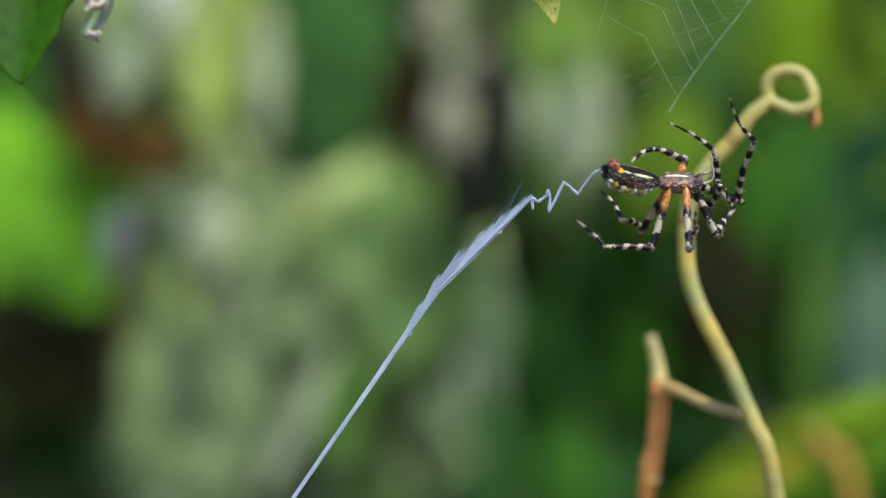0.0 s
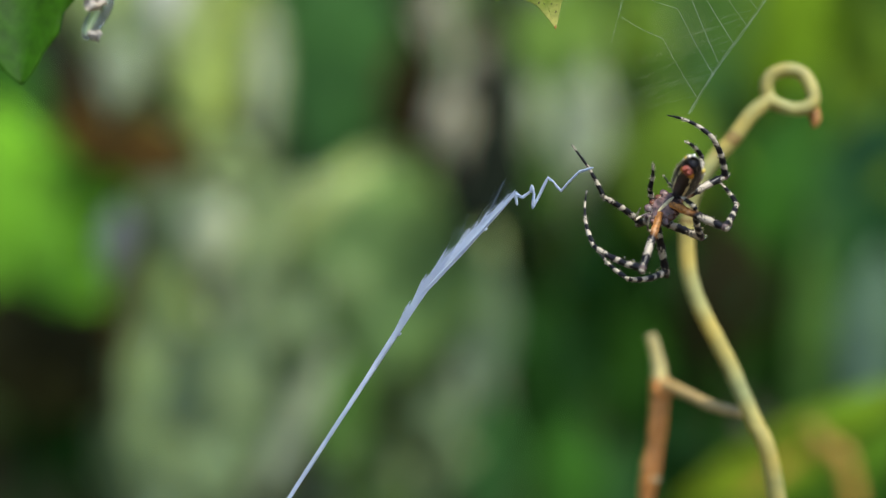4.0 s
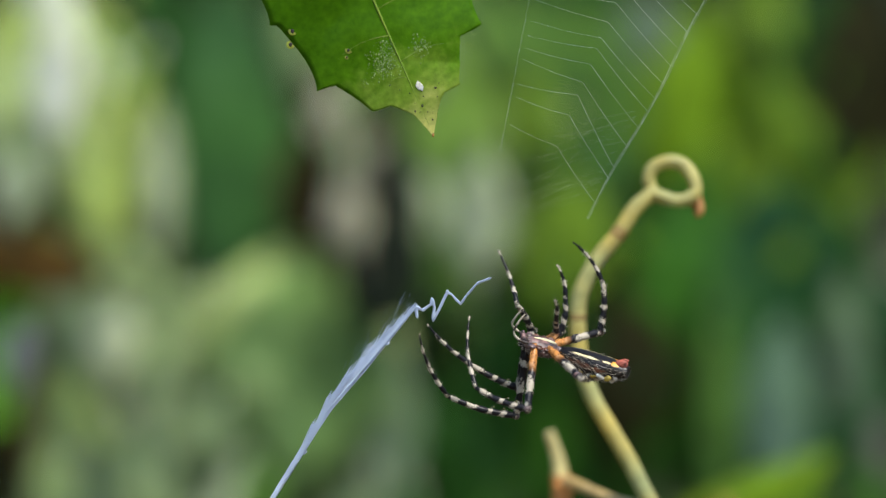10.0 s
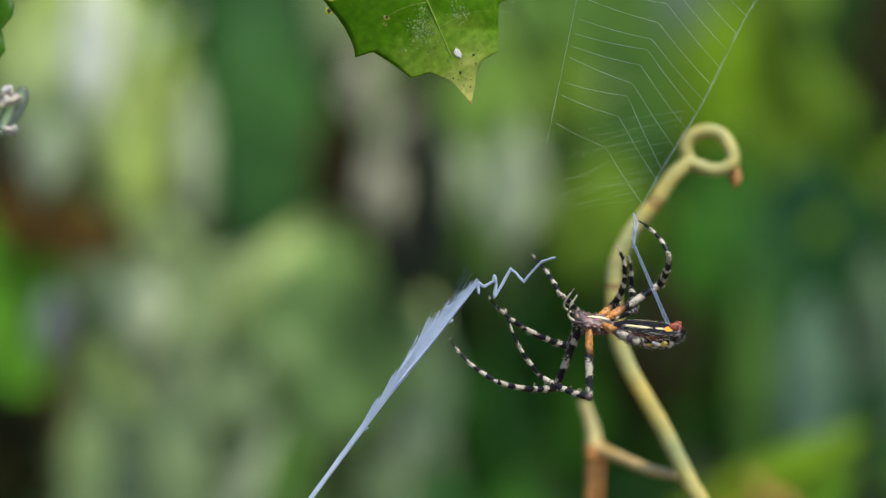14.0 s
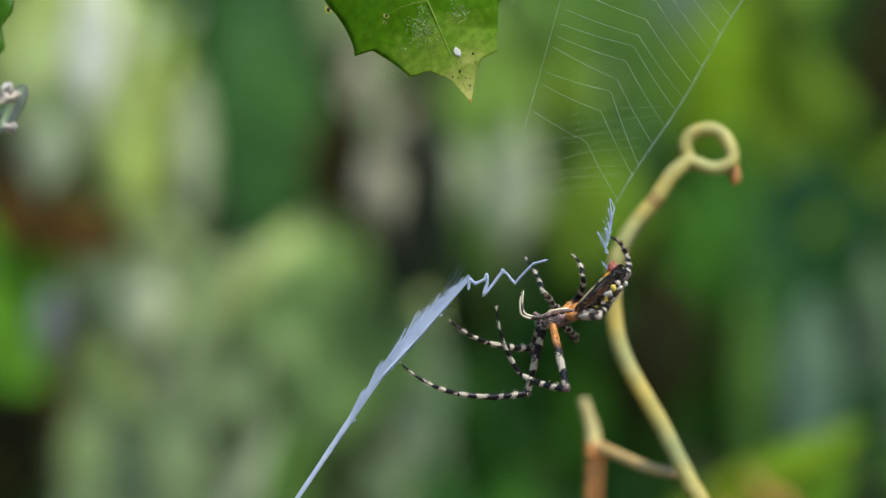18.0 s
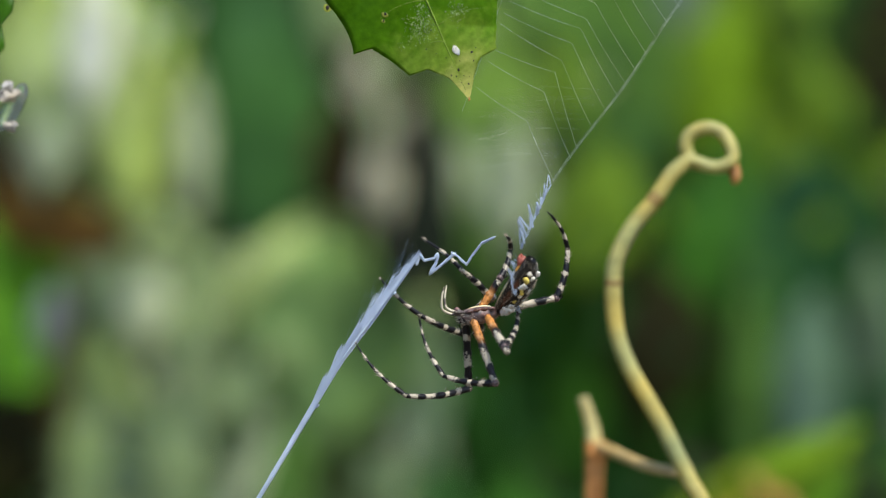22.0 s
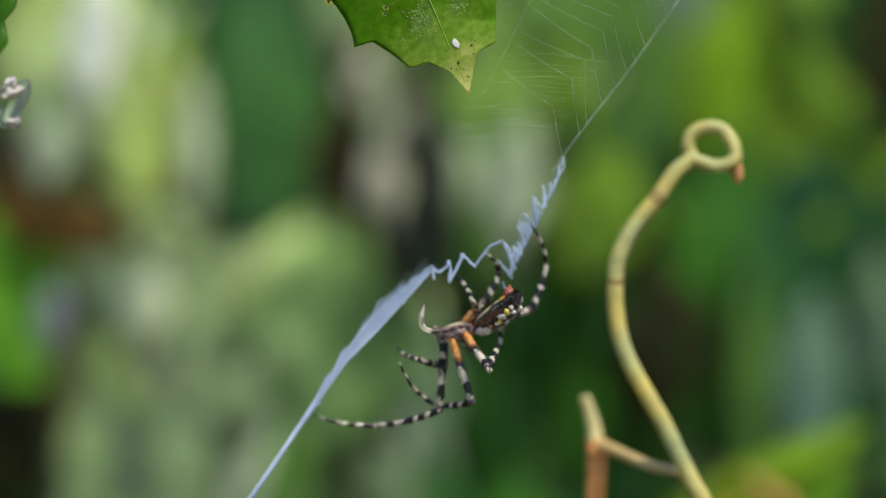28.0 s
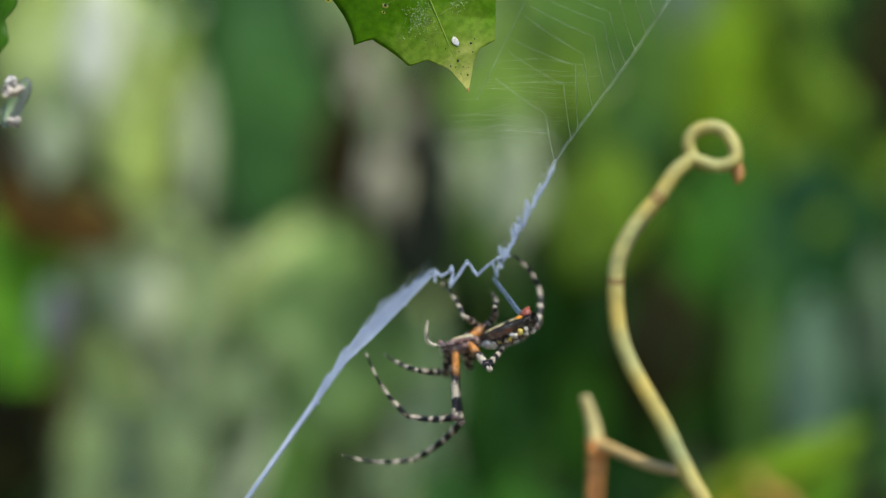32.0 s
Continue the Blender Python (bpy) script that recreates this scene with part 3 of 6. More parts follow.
def low_plant():
    plant = top("low_plant", "lime green leaves on an orange-brown stem", "plant", pose(0.080, 0.70, -0.128))
    for x, y, z, length, width, up, tilt, tint in ((-0.027, 0.080, 0.029, 0.090, 0.018, 29, -6, "yellowed"),
                                                   (-0.030, 0.100, 0.013, 0.095, 0.038, 30, -4, "leafy"),
                                                   (0.005, 0.130, 0.009, 0.071, 0.037, 48, -8, "green"),
                                                   (0.009, 0.075, 0.055, 0.045, 0.009, 24, 10, "lime"),
                                                   (-0.008, 0.060, 0.034, 0.027, 0.005, 43, 10, "ochre")):
        ob = part("leaf", leaf_mesh(length, width, 1.0, 0.25, 0.12, wave=0.05), tint, plant, "", facing(x, y, z, up, -tilt, 0))
        thicken(ob, 0.0006)
    bm = bmesh.new()
    tube(bm, smooth_line([(0.060, 0.035, -0.422), (0.050, 0.035, -0.1), (0.0238, 0.035, 0.0399), (0.0151, 0.035, 0.0544), (0.0098, 0.035, 0.0621)], 5), [0.0021] * 16 + [0.0020, 0.0019, 0.0018, 0.0015, 0.0010], 10)
    part("stem", bm, "ochre_stem", plant)
    return plant


def yellowing_leaf():
    """Deep green that turns pale and then yellow towards the tip, which is the object's origin."""
    mat = mottled("serrated_leaf", (0.21, 0.40, 0.025), 0.42, 0.0022, 0.30, 0.35, 0.55, 0.18)
    nt = mat.node_tree
    co = nt.nodes.new("ShaderNodeTexCoord").outputs["Object"]
    far = nt.nodes.new("ShaderNodeVectorMath")
    far.operation = "LENGTH"
    nt.links.new(co, far.inputs[0])
    patch = put(nt, "ShaderNodeTexNoise", Scale=190.0, Detail=4.0, Roughness=0.55)
    nt.links.new(co, patch.inputs["Vector"])
    mix = nt.nodes.new("ShaderNodeMath")
    mix.operation = "MULTIPLY_ADD"
    nt.links.new(patch.outputs["Fac"], mix.inputs[0])
    mix.inputs[1].default_value = 0.024
    nt.links.new(far.outputs["Value"], mix.inputs[2])
    span = nt.nodes.new("ShaderNodeMapRange")
    span.inputs["From Min"].default_value = 0.012
    span.inputs["From Max"].default_value = 0.040
    nt.links.new(mix.outputs[0], span.inputs["Value"])
    colour = ramp(nt, span.outputs["Result"], [(0.0, (0.72, 0.72, 0.22)), (0.12, (0.54, 0.60, 0.15)), (0.26, (0.27, 0.40, 0.045)), (0.48, (0.19, 0.36, 0.022)), (0.62, (0.105, 0.28, 0.004)), (1.0, (0.09, 0.26, 0.003))])
    fine = put(nt, "ShaderNodeTexNoise", Scale=700.0, Detail=5.0, Roughness=0.65)
    nt.links.new(co, fine.inputs["Vector"])
    grain = ramp(nt, fine.outputs["Fac"], [(0.3, (0.7, 0.75, 0.7)), (0.7, (1.25, 1.2, 1.3))])
    tint = nt.nodes.new("ShaderNodeMix")
    tint.data_type, tint.blend_type = "RGBA", "MULTIPLY"
    tint.inputs[0].default_value = 1.0
    nt.links.new(colour, tint.inputs[6])
    nt.links.new(grain, tint.inputs[7])
    for node in nt.nodes:
        if node.type == "BSDF_PRINCIPLED":
            nt.links.new(tint.outputs[2], node.inputs["Base Color"])
        if node.type == "BSDF_TRANSLUCENT":
            nt.links.new(tint.outputs[2], node.inputs["Color"])
    return mat


def serrated_leaf():
    """The sharp leaf that hangs over the web, tip down."""
    tip = spot(4.6, 27.7, 0)
    plant = top("leaf", "green serrated leaf with yellowed tip, hanging tip down", "leaf", Matrix.Translation(tip))
    axis, out = Vector((-0.40, 0, 0.916)), Vector((-0.916, 0, -0.40))
    back = Vector((0, 1, 0))
    # half widths along the midrib, and the teeth: where each begins, its size and its reach
    left = ((0, 0.1), (5, 1.6), (8.4, 4.7), (15.8, 11.2), (29.7, 17), (50, 19.5), (70, 13), (85, 0.5))
    right = ((0, 0.1), (5, 3.0), (7.0, 4.8), (10.8, 8.4), (14, 10.4), (18, 13.0), (30, 19.5), (50, 20.5), (70, 13), (85, 0.5))
    left_teeth = ((8.4, 3.2, 6.5), (15.8, 3.4, 5.0), (29.6, 1.2, 2.0), (42, 1.5, 3.0), (55, 1.5, 3.0))
    right_teeth = ((6.9, 3.2, 3.5), (15.2, 4.4, 5.0), (24, 1.5, 3.0), (38, 1.5, 3.0), (52, 1.5, 3.0))

    def half(s, on_left):
        w = np.interp(s, *zip(*(left if on_left else right)))
        for s0, amp, reach in (left_teeth if on_left else right_teeth):
            if s > s0:
                w += amp * math.exp(-(s - s0) / reach) * min(1, (s - s0) / 0.25)
        return w + 0.12 * noise.noise(Vector((s * 0.9, 3.0 if on_left else 8.0, 0)))

    def at(s, u):
        """s: millimetres from the tip along the midrib; u: millimetres out from it, to the left."""
        puff = 0.35 * noise.noise(Vector((s * 0.16, u * 0.16, 1))) + 0.5 * abs(math.sin((s + 0.5 * abs(u)) / 4.6)) * min(1, abs(u) / 4)
        fold = 0.10 * abs(u) * (1 - math.exp(-abs(u) / 2))
        return (axis * s + out * u + back * (fold + 0.003 * u * u - puff - 0.0024 * s * s)) * MM

    bm = bmesh.new()
    ns, nw = 300, 30
    steps = [85 * (i / ns) ** 1.5 for i in range(ns + 1)]
    rows = []
    for s in steps:
        row = []
        for j in range(nw + 1):
            k = 2 * j / nw - 1
            u = k * half(s, k > 0)
            row.append(bm.verts.new(at(s - (0.7 if u > 0 else 1.2) * abs(k) ** 6 * min(1, s / 9), u)))
        rows.append(row)
    for a, b in zip(rows, rows[1:]):
        for j in range(nw):
            bm.faces.new((a[j], a[j + 1], b[j + 1], b[j]))
    blade = part("blade", bm, yellowing_leaf(), plant)
    thicken(blade, 0.25 * MM)
    lift = Vector((0, -0.2 * MM, 0))
    bm = bmesh.new()
    tube(bm, [at(s, 0) + lift * 0.5 for s in (1.5, 4, 8, 14, 20, 30, 45, 60, 85)], [x * MM for x in (0.02, 0.04, 0.08, 0.13, 0.17, 0.22, 0.3, 0.4, 0.7)], 8)
    part("midrib", bm, "vein", blade, "pale midrib")
    for s0, s1, u1 in ((19, 17.5, 13), (31, 27, 15), (14, 11.5, -13), (24, 19, -17), (42, 38, 16), (36, 31, -18), (11, 9.2, 6)):
        bm = bmesh.new()
        tube(bm, [at(s0 + (s1 - s0) * (i / 12) ** 1.6 + 1.2 * math.sin(math.pi * i / 12), u1 * i / 12) + lift * 0.4 for i in range(13)], [(0.10 - 0.006 * i) * MM for i in range(13)], 6)
        part("vein", bm, "vein", blade)
    bm = bmesh.new()
    ball(bm, at(0.1, 0), (0.2 * MM, 0.2 * MM, 0.42 * MM), 8, 6)
    part("dry_point", bm, "rust", blade, "brown dried point")
    bm = bmesh.new()
    for du, ds, wide, high in ((0, 0, 0.38, 0.8), (0.2, 0.5, 0.28, 0.6), (-0.2, -0.5, 0.3, 0.5)):
        for v in ball(bm, at(8.8 + ds, -1.3 + du) + lift * 1.3, (wide * MM, 0.08 * MM, high * MM), 18, 12):
            v.co += Vector((noise.noise(v.co * 1900), 0, noise.noise(v.co * 1500 + Vector((5, 0, 0))))) * 0.3 * MM
    part("white_fleck", bm, "dropping", blade, "chalky white fleck")
    r = random.Random(11)
    for s, u, q in ((6.4, 0.6, 0.1), (3.6, -1.5, 0.1), (4.6, 0.4, 0.12), (6.9, -1.2, 0.1), (3.2, 0.1, 0.1), (9.6, 2.2, 0.1), (7.9, -4.6, 0.12), (6.2, 1.6, 0.08), (5.5, -0.3, 0.25), (5.1, 1.2, 0.2), (7.4, -3.7, 0.28), (2.5, -1.0, 0.2), (5.9, -3.4, 0.22), (4.2, -0.8, 0.12), (8.3, 0.8, 0.14), (11, 3.4, 0.18), (26.7, 15.1, 0.42), (24.7, 16.4, 0.4), (19.6, 7.5, 0.36), (18.6, 8.3, 0.22)):
        bm = bmesh.new()
        if s > 15:
            ball(bm, at(s, u) + lift * 0.45, (q * 1.9 * MM, 0.06 * MM, q * 1.9 * MM), 12, 6)
            part("halo", bm, "leaf_tip", blade, "yellow ring round a dark spot")
            bm = bmesh.new()
        for v in ball(bm, at(s, u) + lift * 0.7, (0.75 * q * MM, 0.1 * MM, q * r.uniform(0.6, 1.2) * MM), 8, 6):
            v.co += Vector((noise.noise(v.co * 2500), 0, noise.noise(v.co * 2100))) * 0.15 * MM
        part("speck", bm, "speck", blade)
    bm = bmesh.new()
    for s, u, wide, count in ((14.8, 2.9, 3.3, 330), (15.2, -4.2, 2.4, 90), (13.4, 7.2, 1.0, 12), (17.5, 1.5, 2.2, 60), (13.2, -13.5, 0.9, 8), (12.8, -3.4, 0.8, 6)):
        for n in range(count):
            q = r.choice((0.05, 0.06, 0.07, 0.09, 0.12)) * MM
            ball(bm, at(s + r.uniform(-1, 1) * wide * r.uniform(0.3, 1), u + r.uniform(-1, 1) * wide * r.uniform(0.3, 1)) + lift * 0.6, (q * r.uniform(0.7, 1.5), q * 0.6, q * r.uniform(0.8, 2.0)), 6, 4)
    tagged(part("dew", bm, "dew", blade, "fine dew drops"), kind="stuff")
    bm = bmesh.new()
    tube(bm, [at(84, 0), at(84, 0) + Vector((-0.01, 0.01, 0.04)), at(84, 0) + Vector((-0.03, 0.03, 0.12))], [0.9 * MM, 0.9 * MM, 1.2 * MM], 8)
    part("petiole", bm, "tendril", plant)
    return plant


def wet_leaf():
    """A darker leaf at the upper corner, with a water drop held in a scrap of web at its edge."""
    tip = spot(-89.3 * 0.96, 12.2 * 0.96, -18)
    plant = top("leaf", "dark green pointed leaf with wet edge", "leaf", Matrix.Translation(tip))
    m = pose(0, 0, 0, 90, 0, 0) @ pose(0, 0, 0, 0, 0, 88) @ Matrix.Rotation(radians(18), 4, "Y")
    bm = bmesh.new()
    rows = []
    for i in range(31):
        s = 60 * (i / 30) ** 1.3
        w = (0.2 + 27 * (1 - math.exp(-s / 17))) * (1 - max(0, (s - 30) / 34) ** 2)
        w *= 1 + 0.10 * math.sin(s * 0.9)
        rows.append([bm.verts.new(Vector((s, k * w * (0.46 if k < 0 else 1), 0.25 * abs(k) * w + 0.4 * math.sin(s / 6) * k)) * MM) for k in (-1, -0.75, -0.5, -0.25, 0, 0.25, 0.5, 0.75, 1)])
    for a, b in zip(rows, rows[1:]):
        for j in range(8):
            bm.faces.new((a[j], b[j], b[j + 1], a[j + 1]))
    blade = part("blade", bm, mottled("wet_leaf", (0.034, 0.125, 0.003), 0.45, 0.003, 0.3, 0.2, 0.35, 0.15), plant, "", m)
    thicken(blade, 0.25 * MM)
    bm = bmesh.new()
    tube(bm, [Vector((s, 0, -0.25 + 0.002 * s)) * MM for s in (1, 15, 30, 60)], [0.1 * MM, 0.3 * MM, 0.4 * MM, 0.6 * MM], 6)
    part("midrib", bm, "vein", blade)
    drop = top("water_drop", "clear water drop hanging at a leaf edge", "water drop", Matrix.Translation(spot(-76.4 * 0.965, 24.9 * 0.965, -15.5)))
    bm = bmesh.new()
    for v in ball(bm, (0, 0, 0), (1.9 * MM, 0.8 * MM, 4.2 * MM), 20, 14):
        v.co.x += 0.16 * v.co.z + 0.0012 * math.sin(v.co.z * 300)
    part("film", bm, "film", drop)
    # white lumps serve as web fluff and as the drop's painted glints
    for x, z, q in ((0.1, -3.4, 0.95), (-0.6, -3.0, 0.7), (0.6, -3.0, 0.6), (-0.9, 1.6, 1.1), (-1.3, 2.3, 0.9), (0.2, 1.7, 0.9), (-0.5, 3.4, 1.0), (0.9, 2.4, 0.5)):
        bm = bmesh.new()
        for v in ball(bm, (x * MM, -1.5 * MM, z * MM), (q * MM, 0.6 * MM, q * 0.9 * MM), 14, 10):
            v.co += Vector((noise.noise(v.co * 1500), noise.noise(v.co * 1800), noise.noise(v.co * 1300))) * 0.7 * MM
        part("glint", bm, "hair", drop, "white web fluff and painted glints of the drop")
    return plant


vine()
dry_stem()
low_plant()
hanging_leaf = serrated_leaf()
wet_leaf()


# ---------------------------------------------------------------- silk
def fibre(bm, points, r, sides=4):
    tube(bm, points, r, sides, False)


ribbon = top("silk_ribbon", "white silk ribbon with fanned fibres and zigzag end", "silk")
silk_rng = random.Random(21)


def ribbon_fan():
    """From its upper corner at the origin down along +x; tufts of fibres comb out on its +z side and run into one bundle."""
    bm = bmesh.new()
    for n in range(150):
        k, wob, pace = silk_rng.uniform(-0.5, 0.5), silk_rng.uniform(0.02, 0.12), silk_rng.uniform(0.1, 0.5)
        start, stop = silk_rng.uniform(-0.6, 5), silk_rng.uniform(21, 25)
        pts = []
        for i in range(13):
            s = start + (stop - start) * i / 12
            w = 0.5 + 0.06 * s if s < 14 else 1.34 - 0.02 * (s - 14)
            pts.append(Vector((s, 0.25 * math.sin(n * 1.9) * w, w * k + wob * math.sin(s * pace + n))) * MM)
        fibre(bm, pts, silk_rng.uniform(0.012, 0.042) * MM, 3)
    for root, high, reach, count in ((-0.3, 0.7, 9, 40), (2.2, 1.3, 9, 60), (5.0, 2.0, 10, 70), (7.4, 2.1, 10, 60), (9.5, 2.5, 9, 80), (12.4, 1.9, 9, 60), (15.5, 1.3, 9, 55), (18.0, 0.8, 7, 40)):
        for n in range(count):
            start = root + silk_rng.uniform(-0.4, 0.9) + 0.9 * (n / count)
            lift = 1.2 * high * silk_rng.uniform(0.05, 1.0) ** 0.8 * (0.35 + 0.65 * n / count)
            run, deep, wob = min(24.5 - start, silk_rng.uniform(0.75, 1.2) * reach), silk_rng.uniform(-0.3, 0.3), silk_rng.uniform(0.0, 0.12)
            pts = []
            for i in range(11):
                t = i / 10
                v = lift * (1 - t) ** 1.3 + (0.25 + 0.02 * start) * silk_rng.uniform(0.92, 1.08) + wob * math.sin(5 * t + n)
                pts.append(Vector((start + run * t, deep * (1 - 0.5 * t), v)) * MM)
            fibre(bm, pts, silk_rng.uniform(0.010, 0.042) * MM, 3)
    loose = bmesh.new()
    for n in range(70):
        start, lift = silk_rng.uniform(-1, 17), silk_rng.uniform(0.6, 2.6)
        bend, deep = silk_rng.uniform(-0.5, 0.5), silk_rng.uniform(-1, 3.0)
        fibre(loose, [Vector((start - 1.2 * (1 - t) + 8 * t, deep * (1 - t), 0.4 + lift * (1 - t) ** 1.5 + bend * math.sin(4 * t) * (1 - t))) * MM for t in (0, 0.15, 0.3, 0.45, 0.6, 0.8, 1)], 0.006 * MM, 3)
    ob = part("fan", bm, "silk", ribbon, "dense fanned silk fibres")
    tagged(part("haze", loose, "haze", ob, "hazy loose silk fibres"), kind="stuff")
    for s, q in ((8.2, 0.26), (13.5, 0.13), (21.0, 0.16)):
        bm = bmesh.new()
        for v in ball(bm, Vector((s, -0.3, -0.62)) * MM, (1.5 * q * MM, q * MM, q * MM), 8, 6):
            v.co += Vector((noise.noise(v.co * 2000), 0, noise.noise(v.co * 2300))) * 0.2 * MM
        part("bead", bm, "silk", ob)
    return tagged(ob, kind="stuff")


def ribbon_strand():
    """The drawn-out lower part of the ribbon, from its upper end at the origin down along +x to its hold below."""
    bm = bmesh.new()
    for n in range(150):
        k, wob, pace = silk_rng.uniform(-0.5, 0.5), silk_rng.uniform(0.02, 0.14), silk_rng.uniform(0.1, 0.5)
        pts = []
        start = silk_rng.uniform(-9, 1)
        for i in range(16):
            s = start + (123 - start) * (i / 15) ** 1.4
            w = 0.5 + 0.8 * math.exp(-(max(s, -2) + 2) / 15)
            pts.append(Vector((s, 0.3 * math.sin(n * 2.4) * w, w * k + wob * math.sin(s * pace + n))) * MM)
        fibre(bm, pts, silk_rng.uniform(0.016, 0.05) * MM, 3)
    for root, high, count in ((-3.0, 1.0, 50), (2.5, 0.8, 40)):
        for n in range(count):
            start, lift = root + silk_rng.uniform(0, 1.8), high * silk_rng.uniform(0.1, 1.0)
            fibre(bm, [Vector((start + 9 * t, 0.2 * math.sin(n), 0.35 + lift * (1 - t) ** 1.4 - 0.2 * t)) * MM for t in (0, 0.15, 0.3, 0.5, 0.7, 1)], silk_rng.uniform(0.012, 0.035) * MM, 3)
    ob = part("strand", bm, "silk", ribbon, "long drawn silk strand")
    bm = bmesh.new()
    for v in ball(bm, Vector((9.0, -0.3, -0.7)) * MM, (0.4 * MM, 0.2 * MM, 0.16 * MM), 8, 6):
        v.co += Vector((noise.noise(v.co * 2000), 0, noise.noise(v.co * 2300))) * 0.2 * MM
    part("bead", bm, "silk", ob)
    return tagged(ob, kind="stuff")


def zigzag(points, name, strands, spread, r):
    bm = bmesh.new()
    for n in range(strands):
        dx, dy, dz = (silk_rng.uniform(-spread, spread) for _ in range(3))
        pts = []
        for (x0, z0), (x1, z1) in zip(points, points[1:]):
            for i in range(5):
                t = i / 5
                pts.append(Vector((x0 + (x1 - x0) * t + dx * math.sin(3 * t + n), dy + 0.1 * math.sin(n + t), z0 + (z1 - z0) * t + dz * math.cos(2.5 * t + n))) * MM)
        pts.append(Vector((points[-1][0], dy, points[-1][1])) * MM)
        fibre(bm, pts, silk_rng.uniform(0.5, 1.0) * r * MM)
    return bm


fan = ribbon_fan()
strand = ribbon_strand()
# peaks of the zigzag along +x, height along z, from the ribbon's corner to its last peak
corner_zigzag = part("zigzag", zigzag([(-0.6, -1.8), (0, 0), (0.8, -1.2), (2.6, -0.9), (3.2, -0.1), (2.9, -1.6), (1.6, -3.6), (3.4, -2.4), (6.5, 0)], "zigzag", 36, 0.30, 0.065), "silk", ribbon, "zigzag of bundled silk")
loose_end = part("loose_end", zigzag([(0, 0), (0.9, -1.2), (1.7, -2.9), (3.4, -1.6), (5.6, -0.2), (8.3, 0)], "loose_end", 26, 0.27, 0.06), "silk", ribbon, "loose end of bundled silk")

orb_web = top("orb_web", "fine silk spiral threads on a taut frame thread", "web")


def orb_threads():
    """The frame thread runs along +x from where the lowest spiral thread meets it; the spiral threads bend away from it to +z over a middle spoke to an outer one."""
    a = radians(58.5)
    along, off = Vector((math.cos(a), math.sin(a))), Vector((-math.sin(a), math.cos(a)))

    def at(x, z, y):
        return Vector((x * along.x + z * along.y, y, x * off.x + z * off.y)) * MM

    bm = bmesh.new()
    for n in range(5):
        fibre(bm, [Vector((-3 + 66 * i / 16, 0.12 * n, 0.22 * math.sin(n * 2 + 0.7 * i) + 0.3 * math.sin(i * 0.8))) * MM for i in range(17)], 0.016 * MM)
    part("frame_thread", bm, "thread", orb_web)
    # how far along the frame thread, the middle spoke and the outer spoke each spiral thread is held
    for k, (low, mid, far) in enumerate(((0, 0, 0), (5.0, 5.9, 5.1), (7.0, 9.8, 7.4), (11.6, 12.2, 12.0), (15.6, 15.7, 14.0), (19.0, 18.7, 16.3),
                                         (21.6, 20.7, 19.0), (24.6, 23.8, 22.9), (28.0, 27.5, 25.0), (31.2, 30.6, 28.0), (34.6, 33.8, 31.5), (38.2, 37.0, 34.5))):
        p = at(along.x * low, along.y * low, 0)
        q = at(-6.5 + 0.427 * mid, 10.7 + 0.904 * mid, 1.2)
        r = at(-13.2 + 0.233 * far, 14.6 + 0.972 * far, 9.0)
        bm = bmesh.new()
        pts = []
        for u, v, sag in ((r, q, 0.25), (q, p, 0.3)):
            for i in range(9):
                t = i / 9
                pts.append(u.lerp(v, t) + at(0, -sag * math.sin(math.pi * t), 0))
        fibre(bm, pts + [p], 0.027 * MM)
        # sticky beads along the lower arm
        for i in range(26):
            ball(bm, q.lerp(p, (i + 0.5) / 26) + at(0, -0.3 * math.sin(math.pi * (i + 0.5) / 26), 0), (0.045 * MM,) * 3, 5, 4)
        part("spiral_thread", bm, "thread", orb_web)
    bm = bmesh.new()
    fibre(bm, [at(-15 + 0.233 * s, 10 + 0.972 * s, 10.0) for s in (0, 10, 20, 30, 42)], 0.03 * MM)
    part("spoke", bm, "thread", orb_web)
    bm = bmesh.new()
    for n in range(26):
        x0, deep = silk_rng.uniform(0, 20), silk_rng.uniform(12, 22)
        fibre(bm, [Vector((x0, deep * 0.2, 0.5)) * MM, Vector((x0 - 5, deep * 0.6, 5 + math.sin(n))) * MM, Vector((x0 - 12 - math.sin(n * 3), deep, 10 + 2 * math.sin(n * 1.3))) * MM], 0.007 * MM, 3)
    tagged(part("fine_threads", bm, "thread", orb_web, "hair-fine radial threads"), kind="stuff")


orb_threads()

